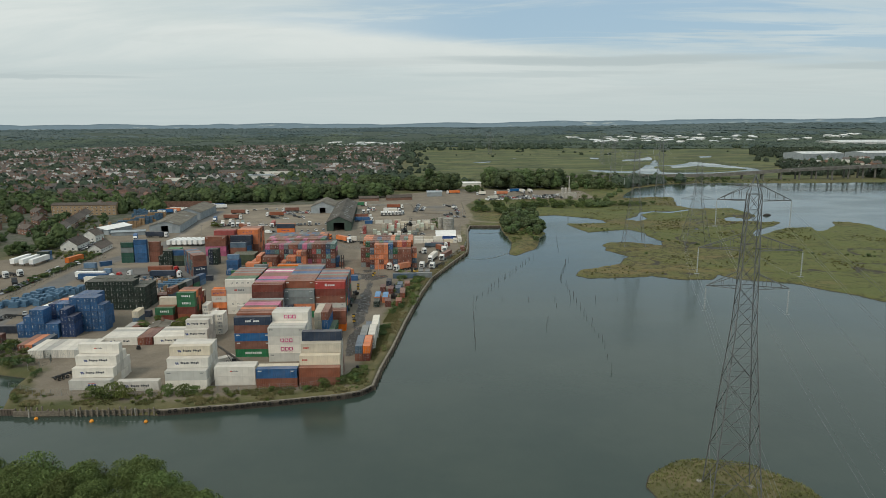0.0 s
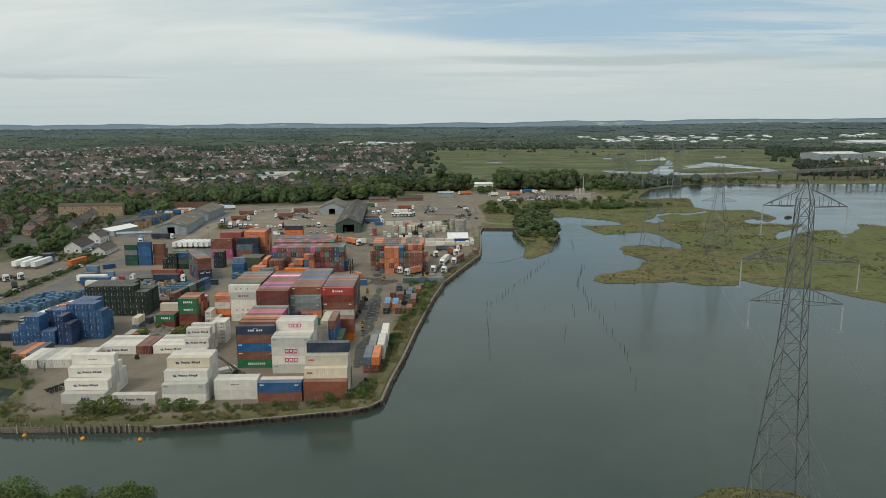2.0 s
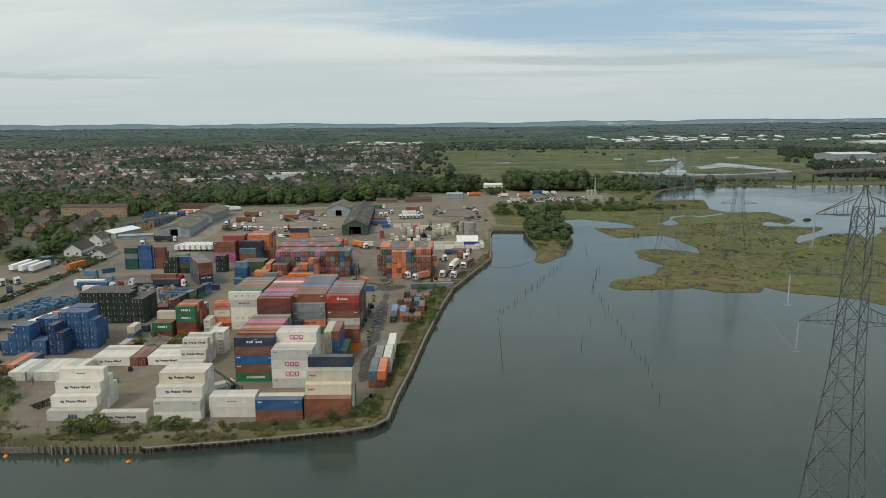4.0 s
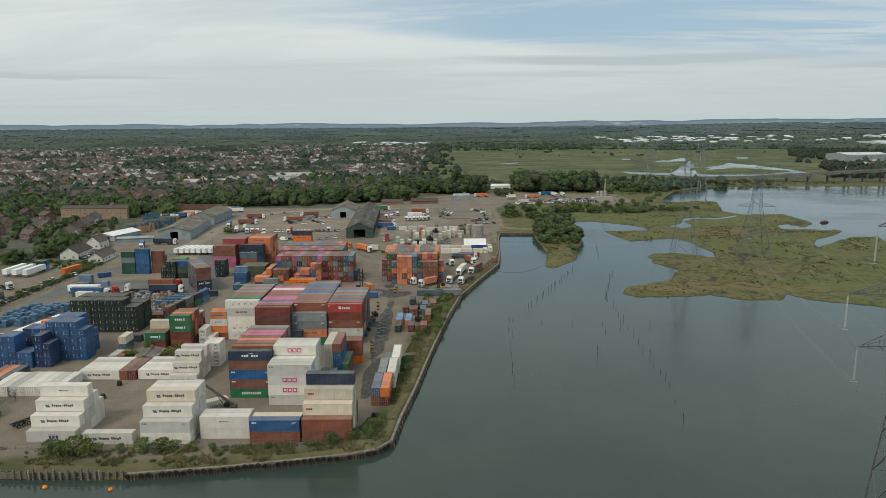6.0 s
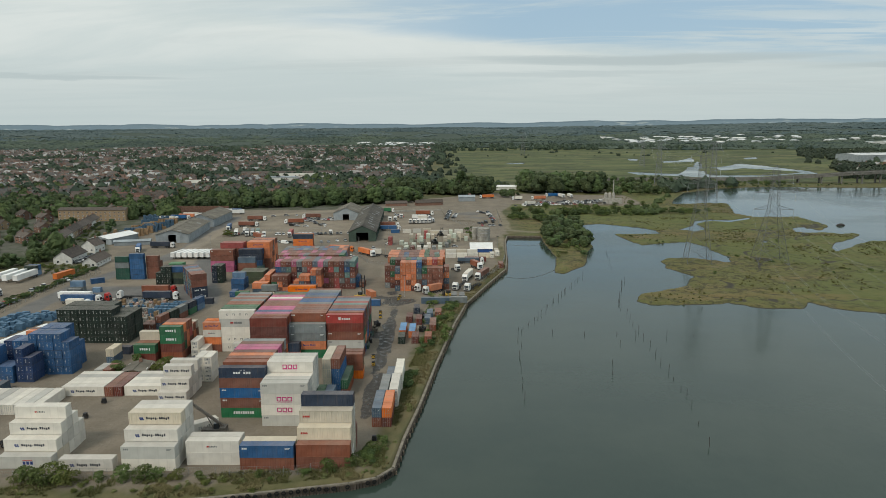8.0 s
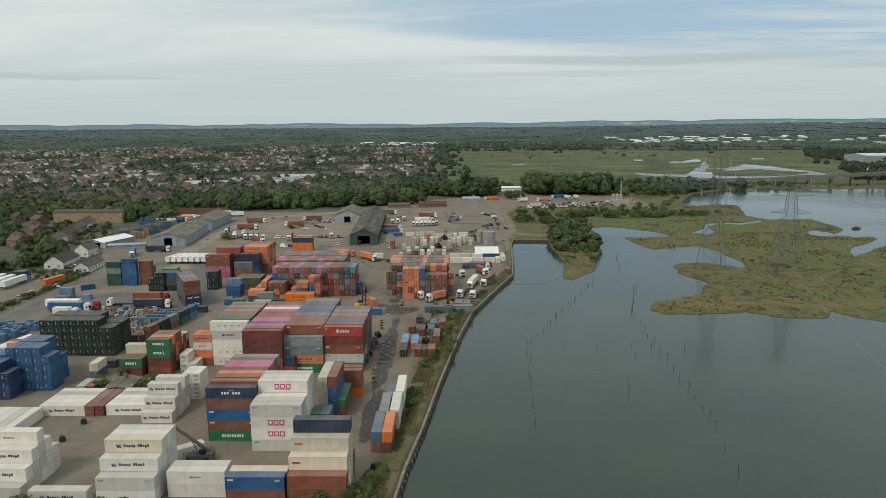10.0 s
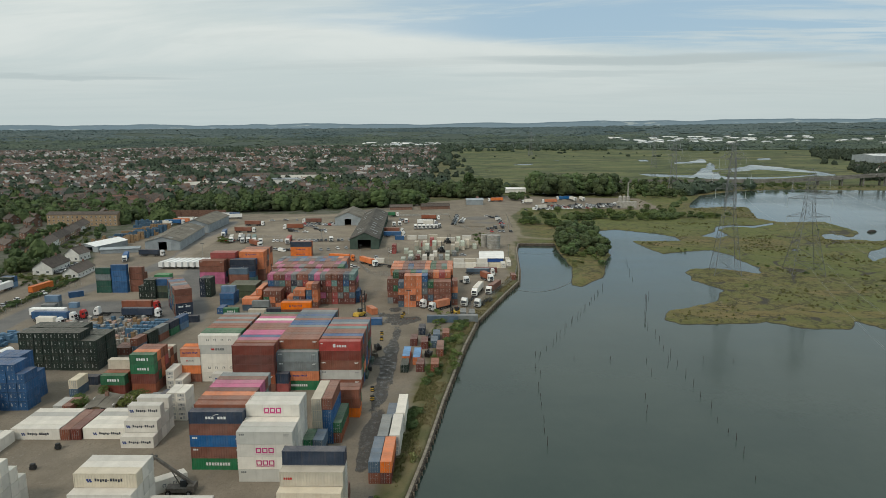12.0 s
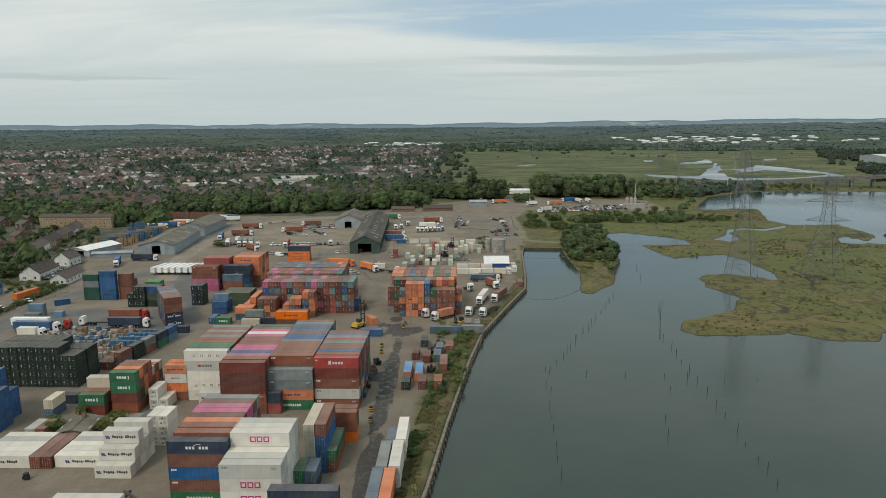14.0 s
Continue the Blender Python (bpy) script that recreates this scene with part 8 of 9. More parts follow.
for r in range(3):
    for i in range(9):
        for j in range(random.randint(2, 4)):
            bale(-243 + i * 1.95, 584 + r * 5, YARD + j * 1.75, 1.55, "b", blue_l, "pallet stacks")

# long white sheeted load behind the blue stacks
g = Geo()
for i in range(10):
    w0, w1 = math.pi * i / 10, math.pi * (i + 1) / 10
    a, b = (2.3 * math.cos(w0), 2.6 * math.sin(w0)), (2.3 * math.cos(w1), 2.6 * math.sin(w1))
    g.face([(a[0], 0, a[1]), (a[0], 22, a[1]), (b[0], 22, b[1]), (b[0], 0, b[1])])
    g.face([(a[0], 0, a[1]), (b[0], 0, b[1]), (0, 0, 0)])
    g.face([(b[0], 22, b[1]), (a[0], 22, a[1]), (0, 22, 0)])
tagged(part("sheeted_store", g, TARP, at=pose(-160, 281, YARD, 0, 0, -12)), "long white sheeted half-round store", "store")

# ---- cabins and pale boxes of the back yard ----
bk = dict(group="cabins and boxes in the back yard")
CABINS = ((-29.5, 465, "y", 90), (-25.6, 465, "d", 90), (-21.7, 465, "w", 90), (-17.6, 465, "w", 90), (-12.4, 465, "a", 90), (-8.6, 465, "y", 90), (-30.5, 476, "y", 90), (-25.5, 476, "y", 90),
                       (-20.5, 476, "k", 90), (-16, 476, "w", 90), (-28, 496, "yc", 90), (-23, 496, "yc", 90), (-17, 497, "cy", 90), (-12, 490, "y", 90), (-24.5, 509, "e", 90), (-19, 510, "ee", 90), (-14, 511, "c", 90))
PALE_BOXES = ((-41, 485, "ee", 90), (-49, 457, "w", 0), (-43.4, 535, "b", 0), (-35, 536, "w", 0), (-28, 537, "A", 0), (-21, 540, "c", 0), (-15, 528, "c", 0), (-9, 528, "w", 0), (-3, 492, "yc", 90), (0.5, 497, "cy", 90),
                       (3.5, 503, "cc", 90), (6, 514, "c", 0), (2, 535, "w", 0), (-2, 512, "yy", 90), (8, 500, "y", 90), (-3.8, 455, "w", 0), (2.5, 455.3, "c", 0), (9, 455, "w", 0), (-3.8, 443, "w", 0), (2.6, 443.4, "w", 0), (9, 443, "w", 0), (15.5, 443, "c", 0),
                       (22, 443, "w", 90), (25.2, 448, "w", 90), (25.2, 455, "c", 90), (3.0, 428.8, "s", 0), (7.0, 431.5, "d", 0), (25, 414, "r", 90), (-6, 341, "a", 0), (-1, 346, "a", 90),
                       (2.5, 345, "a", 90), (-14, 340, "s", 0), (-33.5, 457, "y", 90), (-29.6, 457, "a", 90), (-33.8, 485, "y", 90), (-21.0, 486, "yy", 90), (-8.6, 476, "y", 90), (-4.6, 476, "a", 90), (-5.5, 484, "yc", 90))
for u, v, keys, tn in CABINS + PALE_BOXES:
    stack(u, v, keys, 12.0 if (tn == 0 and v < 432) else L20, STD, tn, **{**bk, "solo": v < 450})
# yellow plant by the quay road
mast_truck(-4.0, 350.0, -60, 3.5, YELLOW, "yellow low plant beside the quay road")


# ---- fences ----
def fence(line, h, step, label, mt=None):
    root = tagged(new("mesh_fence"), label, "fence")
    pts = along(line, step)
    g = Geo()
    g.box(-0.04, 0.04, -0.04, 0.04, 0, h)
    pm = g.mesh("post", STEEL)
    for x, y, a in pts:
        part("post", pm, None, root, at=pose(x, y, max(YARD - 0.5, height_at(x, y)) - 0.05, 0, 0, a))
    g = Geo()
    for (ax, ay, _), (bx, by, _) in zip(pts, pts[1:]):
        za, zb = max(YARD - 0.5, height_at(ax, ay)), max(YARD - 0.5, height_at(bx, by))
        for q in (0.08, 0.35, 0.65, 0.97):
            g.beam((ax, ay, za + h * q), (bx, by, zb + h * q), 0.018, 0, 3)
        n = max(2, int(step / 0.5))
        for i in range(n):
            w = i / n
            x, y, z = ax + (bx - ax) * w, ay + (by - ay) * w, za + (zb - za) * w
            x2, y2 = ax + (bx - ax) * (w + 1 / n), ay + (by - ay) * (w + 1 / n)
            g.beam((x, y, z), (x2, y2, z + h), 0.011, 0, 3)
            g.beam((x2, y2, z), (x, y, z + h), 0.011, 0, 3)
    part("wire_mesh", g, mt or STEEL, root)


GREENWIRE = plain("green_fence_wire", (0.05, 0.085, 0.065), 0.6, 0.2, 0.2, 1.0)
fence([(-124, 199), (-112, 192), (-76, 192), (-36, 193.2), (-22, 198.5)], 2.2, 3.0, "grey wire mesh fence along the quay bank")
fence([(-4, 345), (14, 382), (27, 418), (31, 446)], 2.4, 4.0, "grey wire mesh fence along the quay edge")
fence([(-126, 213), (-122, 222), (-146, 236), (-178, 270), (-188, 318), (-191, 372), (-186, 405)], 2.6, 4.0, "green mesh fence along the road", GREENWIRE)
fence([(-140, 546), (-72, 533)], 2.0, 4.0, "grey wire mesh fence in the lorry park")
fence([(-5, 612), (8, 575), (36, 568), (40, 640)], 2.0, 4.0, "grey wire mesh fence round the car park")


fence([(-62, 466), (-46.6, 426), (-36, 424)], 2.2, 4.0, "grey wire mesh fence beside the barn road")
# low walls round the car park and behind the barn
for label, (ax, ay), (bx, by), hh in (("low dark concrete kerb wall of the car park", (-7.8, 663), (-2.9, 597), 0.8), ("low dark concrete kerb wall of the car park", (41.5, 672), (40, 590), 0.8),
                                      ("low dark concrete kerb wall of the car park", (-2.9, 597), (20, 594), 0.6), ("low pale earth bund behind the barn", (-50, 657), (-24, 662), 1.2), ("low pale earth bund behind the barn", (-24, 662), (-9, 664), 1.0)):
    d = math.hypot(bx - ax, by - ay)
    g = Geo()
    k = int(d / 3)
    for i in range(k):
        g.box(i * d / k + 0.03, (i + 1) * d / k - 0.03, -0.35, 0.35, -0.2, hh + random.uniform(-0.05, 0.05))
    tagged(part("kerb_wall", g, CAPSTONE if "dark" in label else CONCRETE, at=pose(ax, ay, YARD, 0, 0, math.degrees(math.atan2(by - ay, bx - ax)))), label, "low wall", "low walls of the back yard")

# lighting columns
for x, y, h in ((-22, 352, 10), (-95, 545, 9), (-150, 470, 9), (-40, 455, 9), (28, 470, 8), (-120, 610, 9), (-183, 560, 9), (-8, 640, 9), (-58, 470, 8), (-44, 520, 9)):
    root = tagged(new("lighting_column"), "thin grey steel lighting column in the yard", "lamp post", "lighting columns")
    root.matrix_basis = pose(x, y, YARD)
    g = Geo()
    g.drum(0, 0, 0, h, 0.11, 8, 0, taper=0.5)
    part("column", g, STEEL, root)
    g = Geo()
    g.box(-0.9, 0.9, -0.15, 0.15, h - 0.1, h + 0.12)
    part("lamp_head", g, DARKSTEEL, root)
# hut among the bushes
house(-100.0, 257.0, 4, 7, 9, 1.9, 0.7, BRICKTAN, ASBESTOS, "small brown brick hut among bushes", "huts", 1)

# ---- bank vegetation ----
def tufts(name, xs, ys, size, material, label, seed):
    """Fine upright grass blades in tufts, joined."""
    r = np.random.RandomState(seed)
    n = len(xs)
    zs = heights(xs, ys)
    b = 7
    a = r.rand(n, b) * 6.28
    h = size * (0.5 + r.rand(n, b))
    px, py = xs[:, None] + r.normal(size=(n, b)) * 0.16, ys[:, None] + r.normal(size=(n, b)) * 0.16
    lx, ly = np.cos(a) * h * 0.55, np.sin(a) * h * 0.55
    wx, wy = -np.sin(a) * 0.07, np.cos(a) * 0.07
    z0 = np.broadcast_to(zs[:, None] - 0.05, a.shape)
    v = np.stack([np.stack([px - wx, py - wy, z0], -1), np.stack([px + wx, py + wy, z0], -1), np.stack([px + lx * 0.6 + wx, py + ly * 0.6 + wy, z0 + h * 0.8], -1), np.stack([px + lx, py + ly, z0 + h], -1)], 2).reshape(-1, 3)
    return tagged(new(name, np_mesh(name, v, np.arange(len(v)).reshape(-1, 4), material)), label, "grass", kind="stuff")


STRAW = foliage("dry_bank_grass", (0.13, 0.118, 0.052), (0.27, 0.225, 0.12), 0.6, 0.12)
rt = np.random.RandomState(61)
bx_, by_ = rt.uniform(-126, -12, 30000), rt.uniform(181, 202, 30000)
bd_ = signed(MAIN + NORTH[1:-1], bx_, by_)
bk_ = (bd_ > 1.2) & (bd_ < 7.5 + 2.5 * rt.rand(30000)) & (by_ < 197 + 0.0 * bx_) & (wave_noise(bx_, by_, 5, 37, 3) > 0.2)
tufts("bank_grass", bx_[bk_], by_[bk_], 0.42, STRAW, "dry yellow-green grass on the quay bank", 62)
bx_, by_ = rt.uniform(-26, 40, 40000), rt.uniform(197, 430, 40000)
bd_ = signed(MAIN + NORTH[1:-1], bx_, by_)
bk_ = (bd_ > 1.0) & (bd_ < 4.5 + 2.5 * rt.rand(40000)) & (wave_noise(bx_, by_, 7, 38, 3) > -0.1)
tufts("quayside_grass", bx_[bk_], by_[bk_], 0.45, STRAW, "dry grass along the quay edge", 63)
bx_, by_ = rt.uniform(48, 90, 3500), rt.uniform(110, 152, 3500)
bk_ = signed(ISLET, bx_, by_) > 0.8
tufts("islet_grass", bx_[bk_], by_[bk_], 0.45, WEED, "rough green grass on the pylon islet", 64)
bx_, by_ = rt.uniform(-126, -12, 16000), rt.uniform(181, 204, 16000)
bd_ = signed(MAIN + NORTH[1:-1], bx_, by_)
bk_ = (bd_ > 2.5) & (bd_ < 9.5) & (wave_noise(bx_, by_, 6, 39, 3) > 0.15)
tufts("bank_weeds", bx_[bk_], by_[bk_], 0.42, WEED, "lush green weeds on the quay bank", 65)
bx_, by_ = rt.uniform(-26, 12, 42000), rt.uniform(197, 345, 42000)
bd_ = signed(MAIN + NORTH[1:-1], bx_, by_)
bk_ = (bd_ > 3.4) & (bd_ < 8.5) & (wave_noise(bx_, by_, 6, 40, 3) > 0.0)
tufts("quayside_weeds", bx_[bk_], by_[bk_], 0.42, WEED, "green weeds and grass along the quay bank", 66)
random.seed(55)
for i in range(80):
    w = random.random()
    ((ax, ay), (bx, by)) = random.choice(list(zip(QUAY[:9], QUAY[1:10])))
    x, y = ax + (bx - ax) * w, ay + (by - ay) * w
    d = math.hypot(bx - ax, by - ay)
    off = random.uniform(1.6, 6.5) if by > 200 else random.uniform(1.8, 7.5)
    x, y = x - (by - ay) / d * off, y + (bx - ax) / d * off
    if y > 215 and random.random() < 0.8:
        continue
    bush(x, y, random.uniform(0.16, 0.42) * (1.7 if y > 210 else 1.0), random.choice((0, 2, 2, 2, 3)), "low scrub and weeds on the quay bank", "bank scrub", into="bank_scrub")
for i in range(36):
    x = random.uniform(-122, -42)
    y = random.uniform(184.5, 193) + 0.05 * (x + 80)
    bush(x, y, random.uniform(0.18, 0.5), random.choice((0, 2, 2, 2, 3)), "low scrub and weeds on the quay bank", "bank scrub", into="bank_scrub")
for x, y, s in ((-94, 189.5, 1.35), (-91, 188.5, 1.3), (-88, 190, 1.5), (-85, 189, 1.2), (-97, 190, 0.8), (-74, 191, 1.3), (-70, 191, 1.25), (-67, 191.5, 1.1), (-62, 191, 0.9), (-79, 190.5, 0.8), (-57, 191, 0.7), (-29, 194, 1.0), (-25, 197, 1.1), (-20, 204, 1.0), (-18, 207, 0.8), (-23, 200, 0.7), (-34, 193.5, 0.6), (-44, 192, 0.6),
                (-108, 260, 1.2), (-106, 256, 1.1), (-110, 258, 1.0), (-93, 258, 1.5), (-92, 262, 1.2), (-104, 265, 1.1), (-158, 526, 1.6), (-154, 522, 1.5)):
    bush(x, y, s, random.choice((0, 0, 3)), "bushy green shrub beside the yard", "shrubs")
for i in range(40):
    bush(random.uniform(-12, 2), 285 + i * 1.8, random.uniform(0.4, 0.9), random.choice((0, 0, 2)), "low scrub and weeds on the quay bank", "bank scrub", into="bank_scrub")
# band of scrub set back along the quay bank
for i in range(260):
    w = random.random()
    ((ax, ay), (bx, by)) = random.choice(list(zip(QUAY[5:10], QUAY[6:11])))
    d = math.hypot(bx - ax, by - ay)
    x, y = ax + (bx - ax) * w, ay + (by - ay) * w
    off = random.uniform(4.6, 8.4)
    if wave_noise(np.array([x]), np.array([y]), 14, 57, 2)[0] > -0.25:
        bush(x - (by - ay) / d * off, y + (bx - ax) / d * off, random.uniform(0.3, 0.75), random.choice((0, 1, 1, 1, 2)), "low scrub and weeds on the quay bank", "bank scrub", into="bank_scrub")
# skips and scrap machinery beside the tall stacks
for x, y, a, w, mt in ((-30.6, 288, 8, 5.0, DARKSTEEL), (-30.8, 294, -5, 4.0, CLADGREEN), (-30.2, 300, 20, 3.6, WOOD), (-30.8, 281, 0, 4.4, CLADGREEN), (-29.8, 307, 30, 3.0, DARKSTEEL), (-12.5, 318, 10, 4.0, DARKSTEEL), (-12.0, 300, -20, 3.4, DARKSTEEL)):
    g = Geo()
    prism(g, [(-w / 2 + 0.6, 0.1), (-w / 2, 1.5), (w / 2, 1.5), (w / 2 - 0.6, 0.1)], -0.9, 0.9)
    g.box(-1.0, 1.0, -w / 2 - 0.05, -w / 2 + 0.05, 1.4, 1.55)
    g.box(-1.0, 1.0, w / 2 - 0.05, w / 2 + 0.05, 1.4, 1.55)
    for i in range(6):
        q = random.uniform(-w / 2 + 0.5, w / 2 - 0.5)
        g.box(-0.7 + 0.2 * i, -0.4 + 0.2 * i, q - 0.4, q + 0.4, 1.3, 1.6 + random.uniform(0.1, 0.9))
    tagged(part("waste_skip", g, mt, at=pose(x, y, YARD, 0, 0, a)), "dark steel skip heaped with scrap beside the road", "skip", "skips beside the quay road")
# scrub west of the fence, and along the hedges by the houses
for i in range(130):
    x, y = random.uniform(-200, -128), random.uniform(206, 245)
    if inside([(-128, 214), (-128, 236), (-150, 240), (-176, 262), (-230, 262), (-230, 232)], x, y) > 0:
        bush(x, y, random.uniform(0.5, 1.3), random.choice((0, 1, 2)), "dense green scrub beside the creek", "creek scrub", into="creek_scrub")
for i in range(34):
    w = random.random()
    x, y = -250 + 45 * w + random.uniform(-6, 6), 418 + 60 * w * random.random() + random.uniform(-4, 8)
    if not (-232 < x < -190 and 420 < y < 482):
        tree(x, y, random.uniform(4, 9), label="dark green garden tree by the houses", group="garden trees", z=1.9, into="garden_trees")
for i in range(40):
    x, y = random.uniform(-400, -228), random.uniform(410, 470)
    if x < -240 - (y - 410) * 0.1:
        tree(x, y, random.uniform(5, 10), label="dark green garden tree by the houses", group="garden trees", z=1.9, into="garden_trees")
for i in range(230):
    x, y = random.uniform(-440, -216), random.uniform(618, 705)
    if not (-325 < x < -262 and y < 622) and not (x > -270 and y < 661):
        tree(x, y, random.uniform(8, 13), label="dark green tree behind the flats", group="tree belt", into="tree_belt", z=1.9)
for i in range(170):
    w = random.random()
    x, y = -193.5 - 4.0 * random.random() ** 2, 318 + 100 * w
    bush(x, y, random.uniform(0.3, 0.75), random.choice((1, 1, 1, 2)), "ragged green hedge along the road fence", "hedge", into="road_hedge")
for i in range(60):
    x, y = random.uniform(-232, -198), random.uniform(402, 424)
    bush(x, y, random.uniform(0.3, 0.9), random.choice((0, 1, 2, 3)), "ragged green hedge along the road fence", "hedge", into="road_hedge")
for x, y in ((-244, 520), (-250, 540), (-254, 553), (-259, 566), (-262, 574), (-285, 512), (-281, 530), (-300, 490), (-296, 500), (-292, 486)):
    tree(x + random.uniform(-2, 2), y, random.uniform(4, 6.5), label="dark green garden tree by the houses", group="garden trees", z=1.9, into="garden_trees")
# scrub and trees between the basin and the far yard
for i in range(60):
    x, y = random.uniform(46, 180), random.uniform(618, 690)
    if abs(y - (640 + (x - 60) * 0.22)) < 16 + 8 * random.random():
        bush(x, y, random.uniform(0.8, 2.0), random.choice((0, 1)), "dark green scrub beside the marsh", "marsh scrub", into="marsh_edge_scrub")
for x, y in ((54, 640), (60, 648), (70, 655), (112, 668), (118, 672), (124, 668), (150, 680), (160, 676), (168, 690), (178, 684), (86, 672)):
    tree(x, y, random.uniform(5, 9), label="dark green tree at the marsh edge", group="marsh trees")
for i in range(70):
    x, y = random.uniform(100, 420), random.uniform(360, 720)
    if inside(MARSH + MARSH_EAST, x, y) > 6:
        bush(x, y, random.uniform(0.25, 0.6), random.choice((0, 1, 2)), "small dark bush on the salt marsh", "marsh bushes")

EMBANK = [(93, 560), (130, 520), (154, 470), (176, 440), (200, 424), (240, 398), (300, 380)]
for i in range(110):
    (ax, ay), (bx, by) = random.choice(list(zip(EMBANK, EMBANK[1:])))
    w = random.random()
    x, y = ax + (bx - ax) * w + random.uniform(-3, 3), ay + (by - ay) * w + random.uniform(-2.5, 2.5)
    if height_at(x, y) > 0.3:
        bush(x, y, random.uniform(0.15, 0.5) * (1.5 if random.random() < 0.15 else 1), random.choice((0, 1, 2, 2)), "low green scrub along the old marsh bank", "marsh scrub", into="marsh_bank_scrub")

# ---- cement works, viaduct and distant sheds ----
for i in range(3):
    g = Geo()
    g.drum(152 + i * 3.6, 722, 1.0, 11.0, 1.6, 18)
    g.drum(152 + i * 3.6, 722, 11.0, 12.0, 1.6, 18, 0, taper=0.4)
    tagged(part("cement_silo", g, CONCRETE), "pale grey round cement silo at the works", "silo", "cement silos")
g = Geo()
g.box(148, 166, 716, 719, 1.0, 7.0)
works = tagged(part("works_building", g, CONCRETE), "low pale works building with a thin chimney", "building")
g = Geo()
g.drum(160, 726, 1.0, 24, 0.6, 12)
part("chimney", g, CONCRETE, works)
viaduct = tagged(new("road_viaduct"), "long concrete road viaduct over the head of the lagoon", "bridge", kind="structure")
VIA = [(120, 1010, 2.6), (300, 990, 3.6), (413, 963, 6.0), (468, 947, 10.5), (515, 938, 14.6), (614, 948, 17.8), (760, 985, 18.5), (1000, 1040, 18.5)]
for (ax, ay, az), (bx, by, bz) in zip(VIA, VIA[1:]):
    d = math.hypot(bx - ax, by - ay)
    m = pose(ax, ay, 0, 0, 0, math.degrees(math.atan2(by - ay, bx - ax)))
    g = Geo()
    for y0, y1, z0, z1 in ((-7, 7, -2.6, 0.0), (-7.2, -6.8, 0, 1.1), (6.8, 7.2, 0, 1.1)):
        k = len(g.v)
        g.v += [(x, y, z + (az if x == 0 else bz)) for z in (z0, z1) for x, y in ((0, y0), (d, y0), (d, y1), (0, y1))]
        g.f += [tuple(k + i for i in f) for f in ((4, 5, 6, 7), (0, 1, 5, 4), (1, 2, 6, 5), (2, 3, 7, 6), (3, 0, 4, 7), (3, 2, 1, 0))]
        g.m += [0] * 6
    part("deck", g, DECK, viaduct, at=m)
    if ax >= 390:
        n = max(2, int(d / 20))
        for i in range(n):
            w = (i + 0.5) / n
            g = Geo()
            for y0 in (-5.5, 3.5):
                g.box(d * w - 0.8, d * w + 0.8, y0, y0 + 2, -2, az + (bz - az) * w - 1.5)
            g.box(d * w - 1.0, d * w + 1.0, -6.5, 6.5, az + (bz - az) * w - 2.8, az + (bz - az) * w - 1.5)
            part("pier", g, DECK, viaduct, at=m)
gable_shed("distribution_warehouse", "very large white distribution warehouse beyond the lagoon", 788, 1428, -82, 62, 96, 13, 16, CLAD, SHEDROOF)
gable_shed("distribution_warehouse", "very large white distribution warehouse beyond the lagoon", 930, 1440, -82, 60, 150, 13, 16, CLAD, SHEDROOF)
gable_shed("distribution_warehouse", "very large white distribution warehouse beyond the lagoon", 1350, 2230, -82, 100, 240, 13, 18, SHEDWALL, SHEDROOF)
gable_shed("depot_hall", "long low white-roofed depot hall before the trees", 43, 857, -90, 10, 34, 4.0, 5.4, WHITEWALL, TARP)
gable_shed("town_hall_roof", "wide pale roofed hall among the houses", -232, 985, -85, 34, 60, 7, 11, WHITEWALL, HALLROOF)
gable_shed("town_works", "long pale grey roofed works among the houses", -330, 905, -84, 24, 60, 6, 9, CLAD, HALLROOF)
gable_shed("school_hall", "long low brown brick school among the trees", -300, 1040, -84, 16, 130, 8, 10, BRICKTAN, TILE)
gable_shed("office_block", "white flat office block among the trees", -232, 935, -84, 14, 32, 10, 11, WHITEWALL, CLAD)
x, y, q = scatter(700, 27, 1300, 1700, 28, 48, lambda x, y, r: main_land(x, y) & (y < 1390))
house_field("lagoon_suburb", x[:40], y[:40], np.full(40, 2.5)[: len(x[:40])], 29, TOWNWALL, TOWNROOF, "small houses beyond the lagoon")
for i in range(90):
    w = random.random()
    bush(245 + 260 * w, 866 + 46 * w + random.uniform(-4, 12), random.uniform(0.35, 1.0), random.choice((0, 1, 1)), "dark green scrub beside the marsh", "marsh scrub", into="marsh_edge_scrub", z=1.0)
for i in range(24):
    x, y = random.uniform(-146, -123), random.uniform(206, 236)
    if inside(MAIN + NORTH[1:-1], x, y) > 1.5 and x < -122 - 0.9 * max(0, y - 214):
        bush(x, y, random.uniform(0.4, 0.9), random.choice((0, 1, 2)), "dense green scrub beside the creek", "creek scrub", into="creek_scrub")
for x, y in ((-121, 207), (-120, 203), (-122, 199), (-119, 196), (-121, 211), (-118, 191), (-116, 188)):
    bush(x, y, random.uniform(0.35, 0.7), random.choice((0, 1, 2)), "dense green scrub beside the creek", "creek scrub", into="creek_scrub")
for cx, cy, rx, ry, n in ((57, 621, 9, 12, 34), (74, 606, 8, 10, 26), (110, 650, 12, 9, 30), (160, 642, 18, 9, 34), (132, 640, 10, 6, 14), (205, 655, 16, 9, 24)):
    for i in range(n):
        x, y = random.gauss(cx, rx * 0.6), random.gauss(cy, ry * 0.6)
        if inside(MAIN + NORTH[1:-1], x, y) > 2 or inside(MARSH + MARSH_EAST, x, y) > 3:
            bush(x, y, random.uniform(0.7, 1.7), random.choice((0, 1, 1)), "dark green scrub beside the marsh", "marsh scrub", into="marsh_edge_scrub")
random.seed(57)
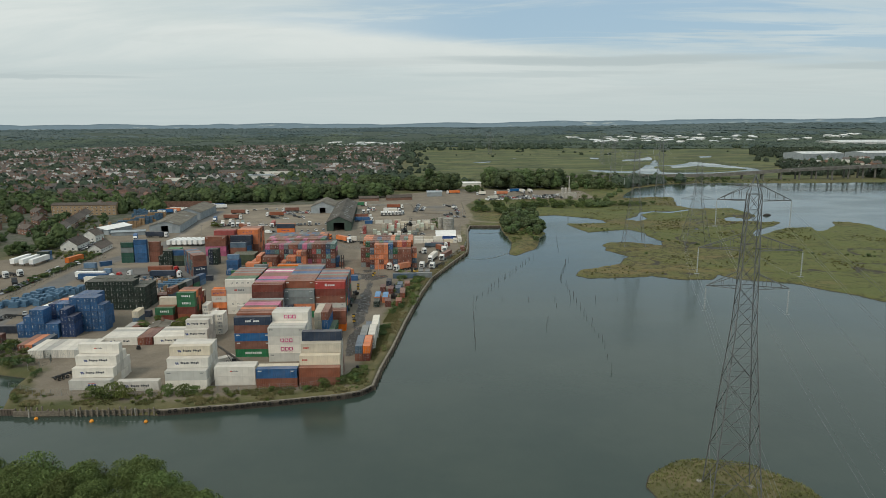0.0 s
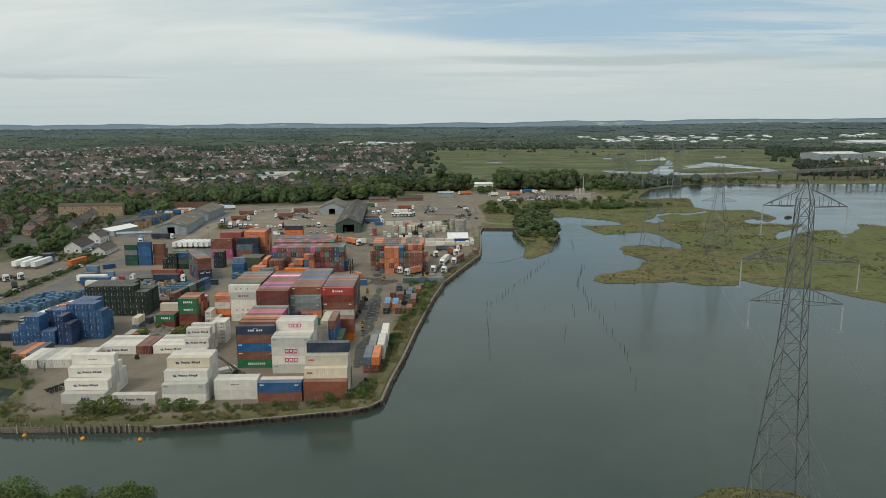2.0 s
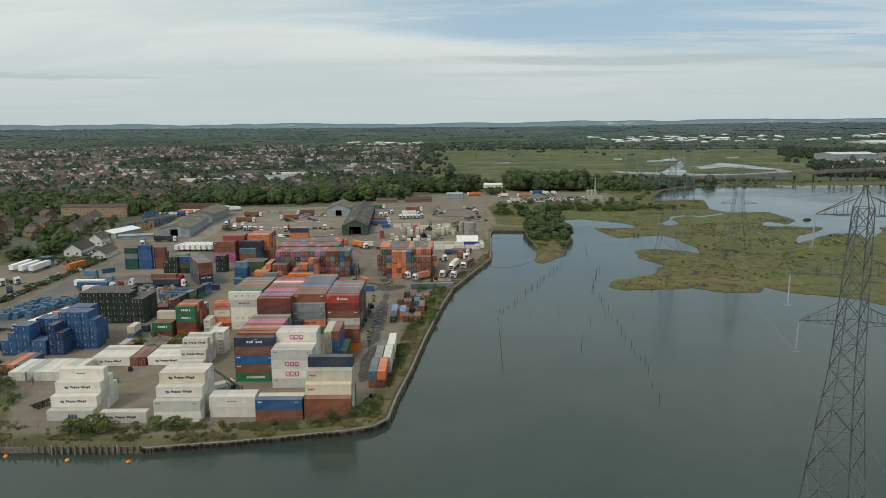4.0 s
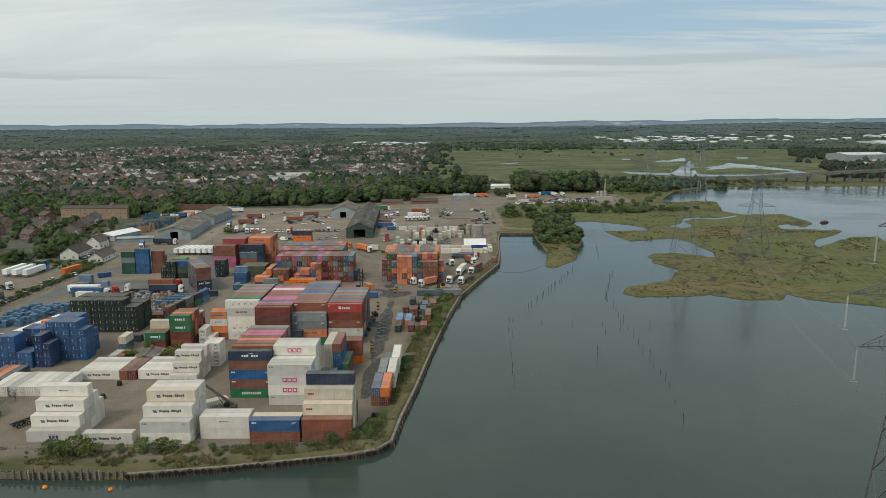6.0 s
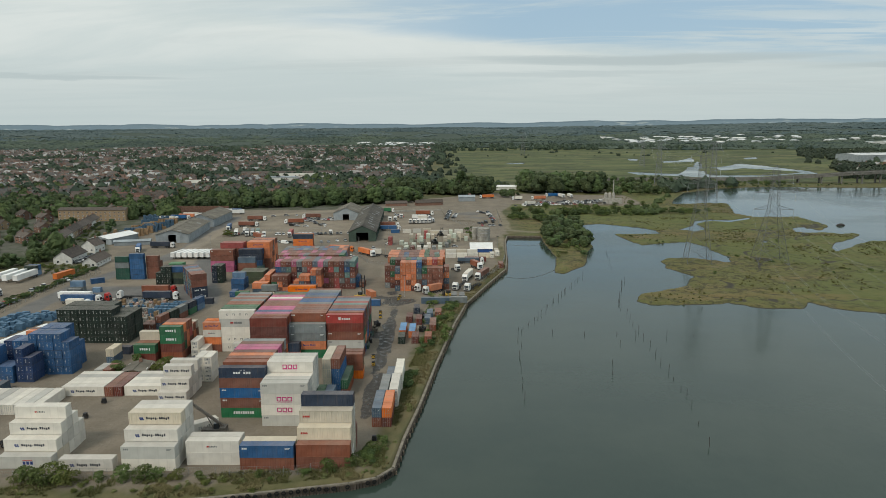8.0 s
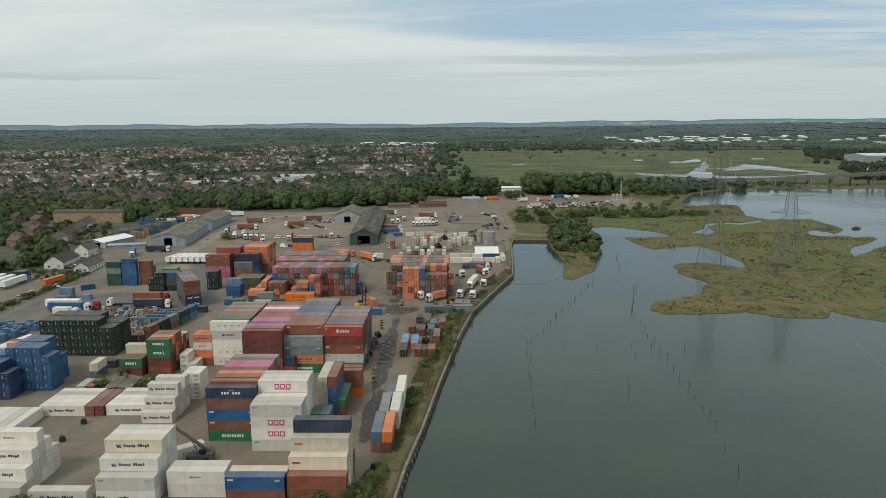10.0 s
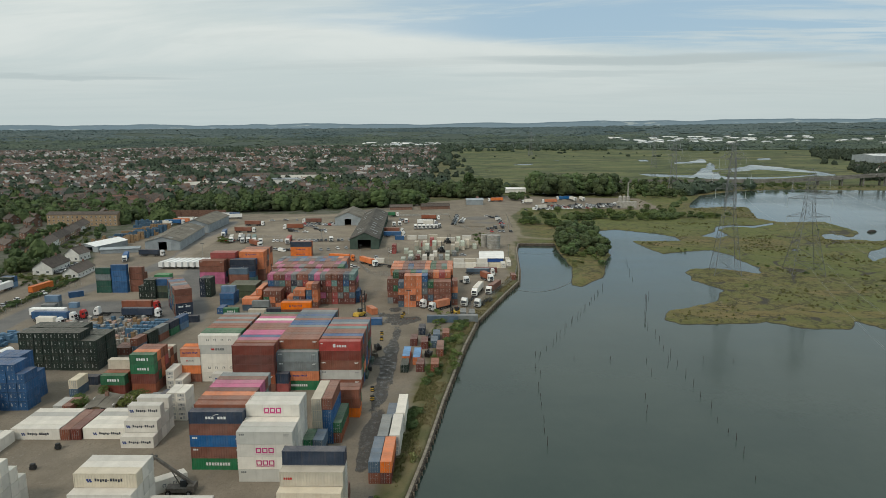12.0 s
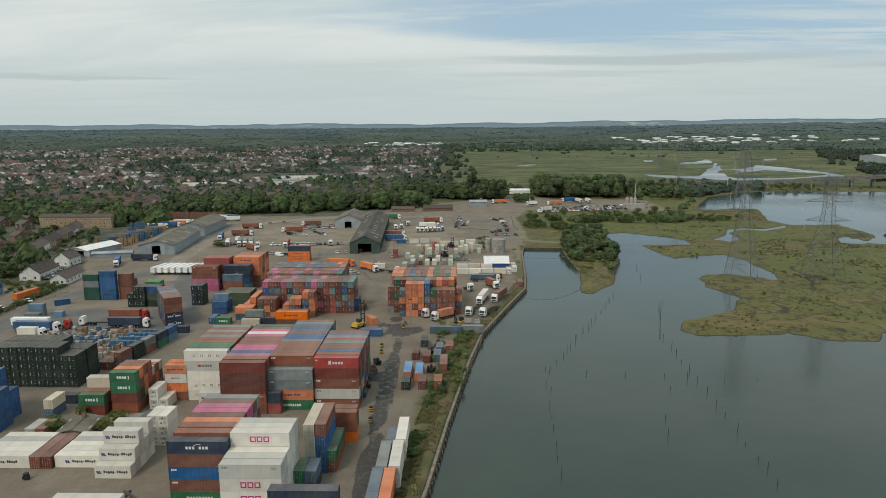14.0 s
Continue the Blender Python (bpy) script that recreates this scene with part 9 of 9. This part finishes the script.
for i in range(60):
    w = random.random()
    bush(-247 - 28 * w + random.uniform(-5, 5), 486 + 104 * w + random.uniform(-4, 4), random.uniform(0.3, 0.9), random.choice((0, 1, 1, 2)), "mixed green garden shrubs before the terrace", "garden shrubs", into="garden_shrubs", z=1.9)
for i in range(30):
    w = random.random()
    tree(-274 - 28 * w + random.uniform(-3, 3), 488 + 104 * w + random.uniform(-4, 4), random.uniform(3.5, 6.5), label="dark green garden tree by the houses", group="garden trees", z=1.9, into="garden_trees")
for i in range(14):
    tree(random.uniform(-286, -258), random.uniform(618, 652), random.uniform(7, 11), label="dark green tree behind the flats", group="tree belt", into="tree_belt", z=1.9)
for i in range(150):
    x = random.uniform(190, 425)
    bush(x, 930 + random.uniform(-14, 30) - 0.05 * (x - 190), random.uniform(0.7, 1.9), random.choice((0, 1, 1)), "dark green scrub beside the marsh", "marsh scrub", into="marsh_edge_scrub", z=1.4)
for i in range(30):
    tree(random.uniform(170, 300), random.uniform(925, 1000), random.uniform(4, 9), label="dark green tree at the marsh edge", group="tree belt", into="tree_belt", z=1.4)
for i in range(26):
    bush(random.gauss(13, 2.5), random.gauss(528, 14), random.uniform(0.3, 0.8), random.choice((0, 1, 2)), "low scrub round the tanks", "quay scrub", into="bank_scrub")
x, y, q = scatter(2600, 61, 1150, 2150, 26, 40, lambda x, y, r: (x > 0.385 * y + 180 + 40 * wave_noise(x, y, 140, 63, 3)) & ~((x > 705) & (y < 1490)) & (r.rand(len(x)) < 0.55))
clump_field("lagoon_woods", x, y, hills(x, y) + 1.0, 5 + 8 * q, WOODS, "dark green trees round the sheds beyond the lagoon", 65, 14, 0.55, 0.11)
# drowned hulk and debris on the lagoon
g = Geo()
g.tube([(296.4 + i * 1.15, 576.5 + 0.32 * i, 0.1 + 0.25 * math.sin(i / 7 * 3.1)) for i in range(8)], [0.25, 0.9, 1.3, 1.45, 1.45, 1.3, 0.9, 0.3], 0, 10)
tagged(part("grounded_hulk", g, STAKE), "dark grounded hulk in the lagoon", "hulk")

# ---- the joined stacks ----
vs, fs, ms, sh, off = [], [], [], [], 0
for v_, f_, m_, s_ in JOIN:
    vs.append(v_)
    fs.append(f_ + off)
    ms.append(m_)
    sh.append(np.full(len(v_), s_))
    off += len(v_)
jm = np_mesh("container_stacks", np.concatenate(vs), np.concatenate(fs), cpaint("r"))
jm.materials.clear()
for key in COLOURS:
    jm.materials.append(cpaint(key))
jm.materials.append(FITTING)
jm.polygons.foreach_set("material_index", np.concatenate(ms).astype(np.int32))
sa = jm.attributes.new("shade", "FLOAT", "POINT")
sa.data.foreach_set("value", np.concatenate(sh).astype(np.float32))
jm.update()
tagged(new("container_stacks", jm), "close-packed stacks of weathered containers in many colours", "container stacks", kind="stuff")
JOIN.clear()

# ---- the joined plants, crates and bales ----
for (into, mat_name), (label, vs_, fs_) in GREEN.items():
    at0 = np.cumsum([0] + [len(v) for v in vs_[:-1]])
    me = np_mesh(into, np.concatenate(vs_), np.concatenate([f + o for f, o in zip(fs_, at0)]), bpy.data.materials[mat_name])
    tagged(new(into, me), label, {"blue_crate_stacks": "crates", "pallet_stacks": "pallets", "scrap_bales": "bales"}.get(into, "shrubs and trees"), kind="stuff")
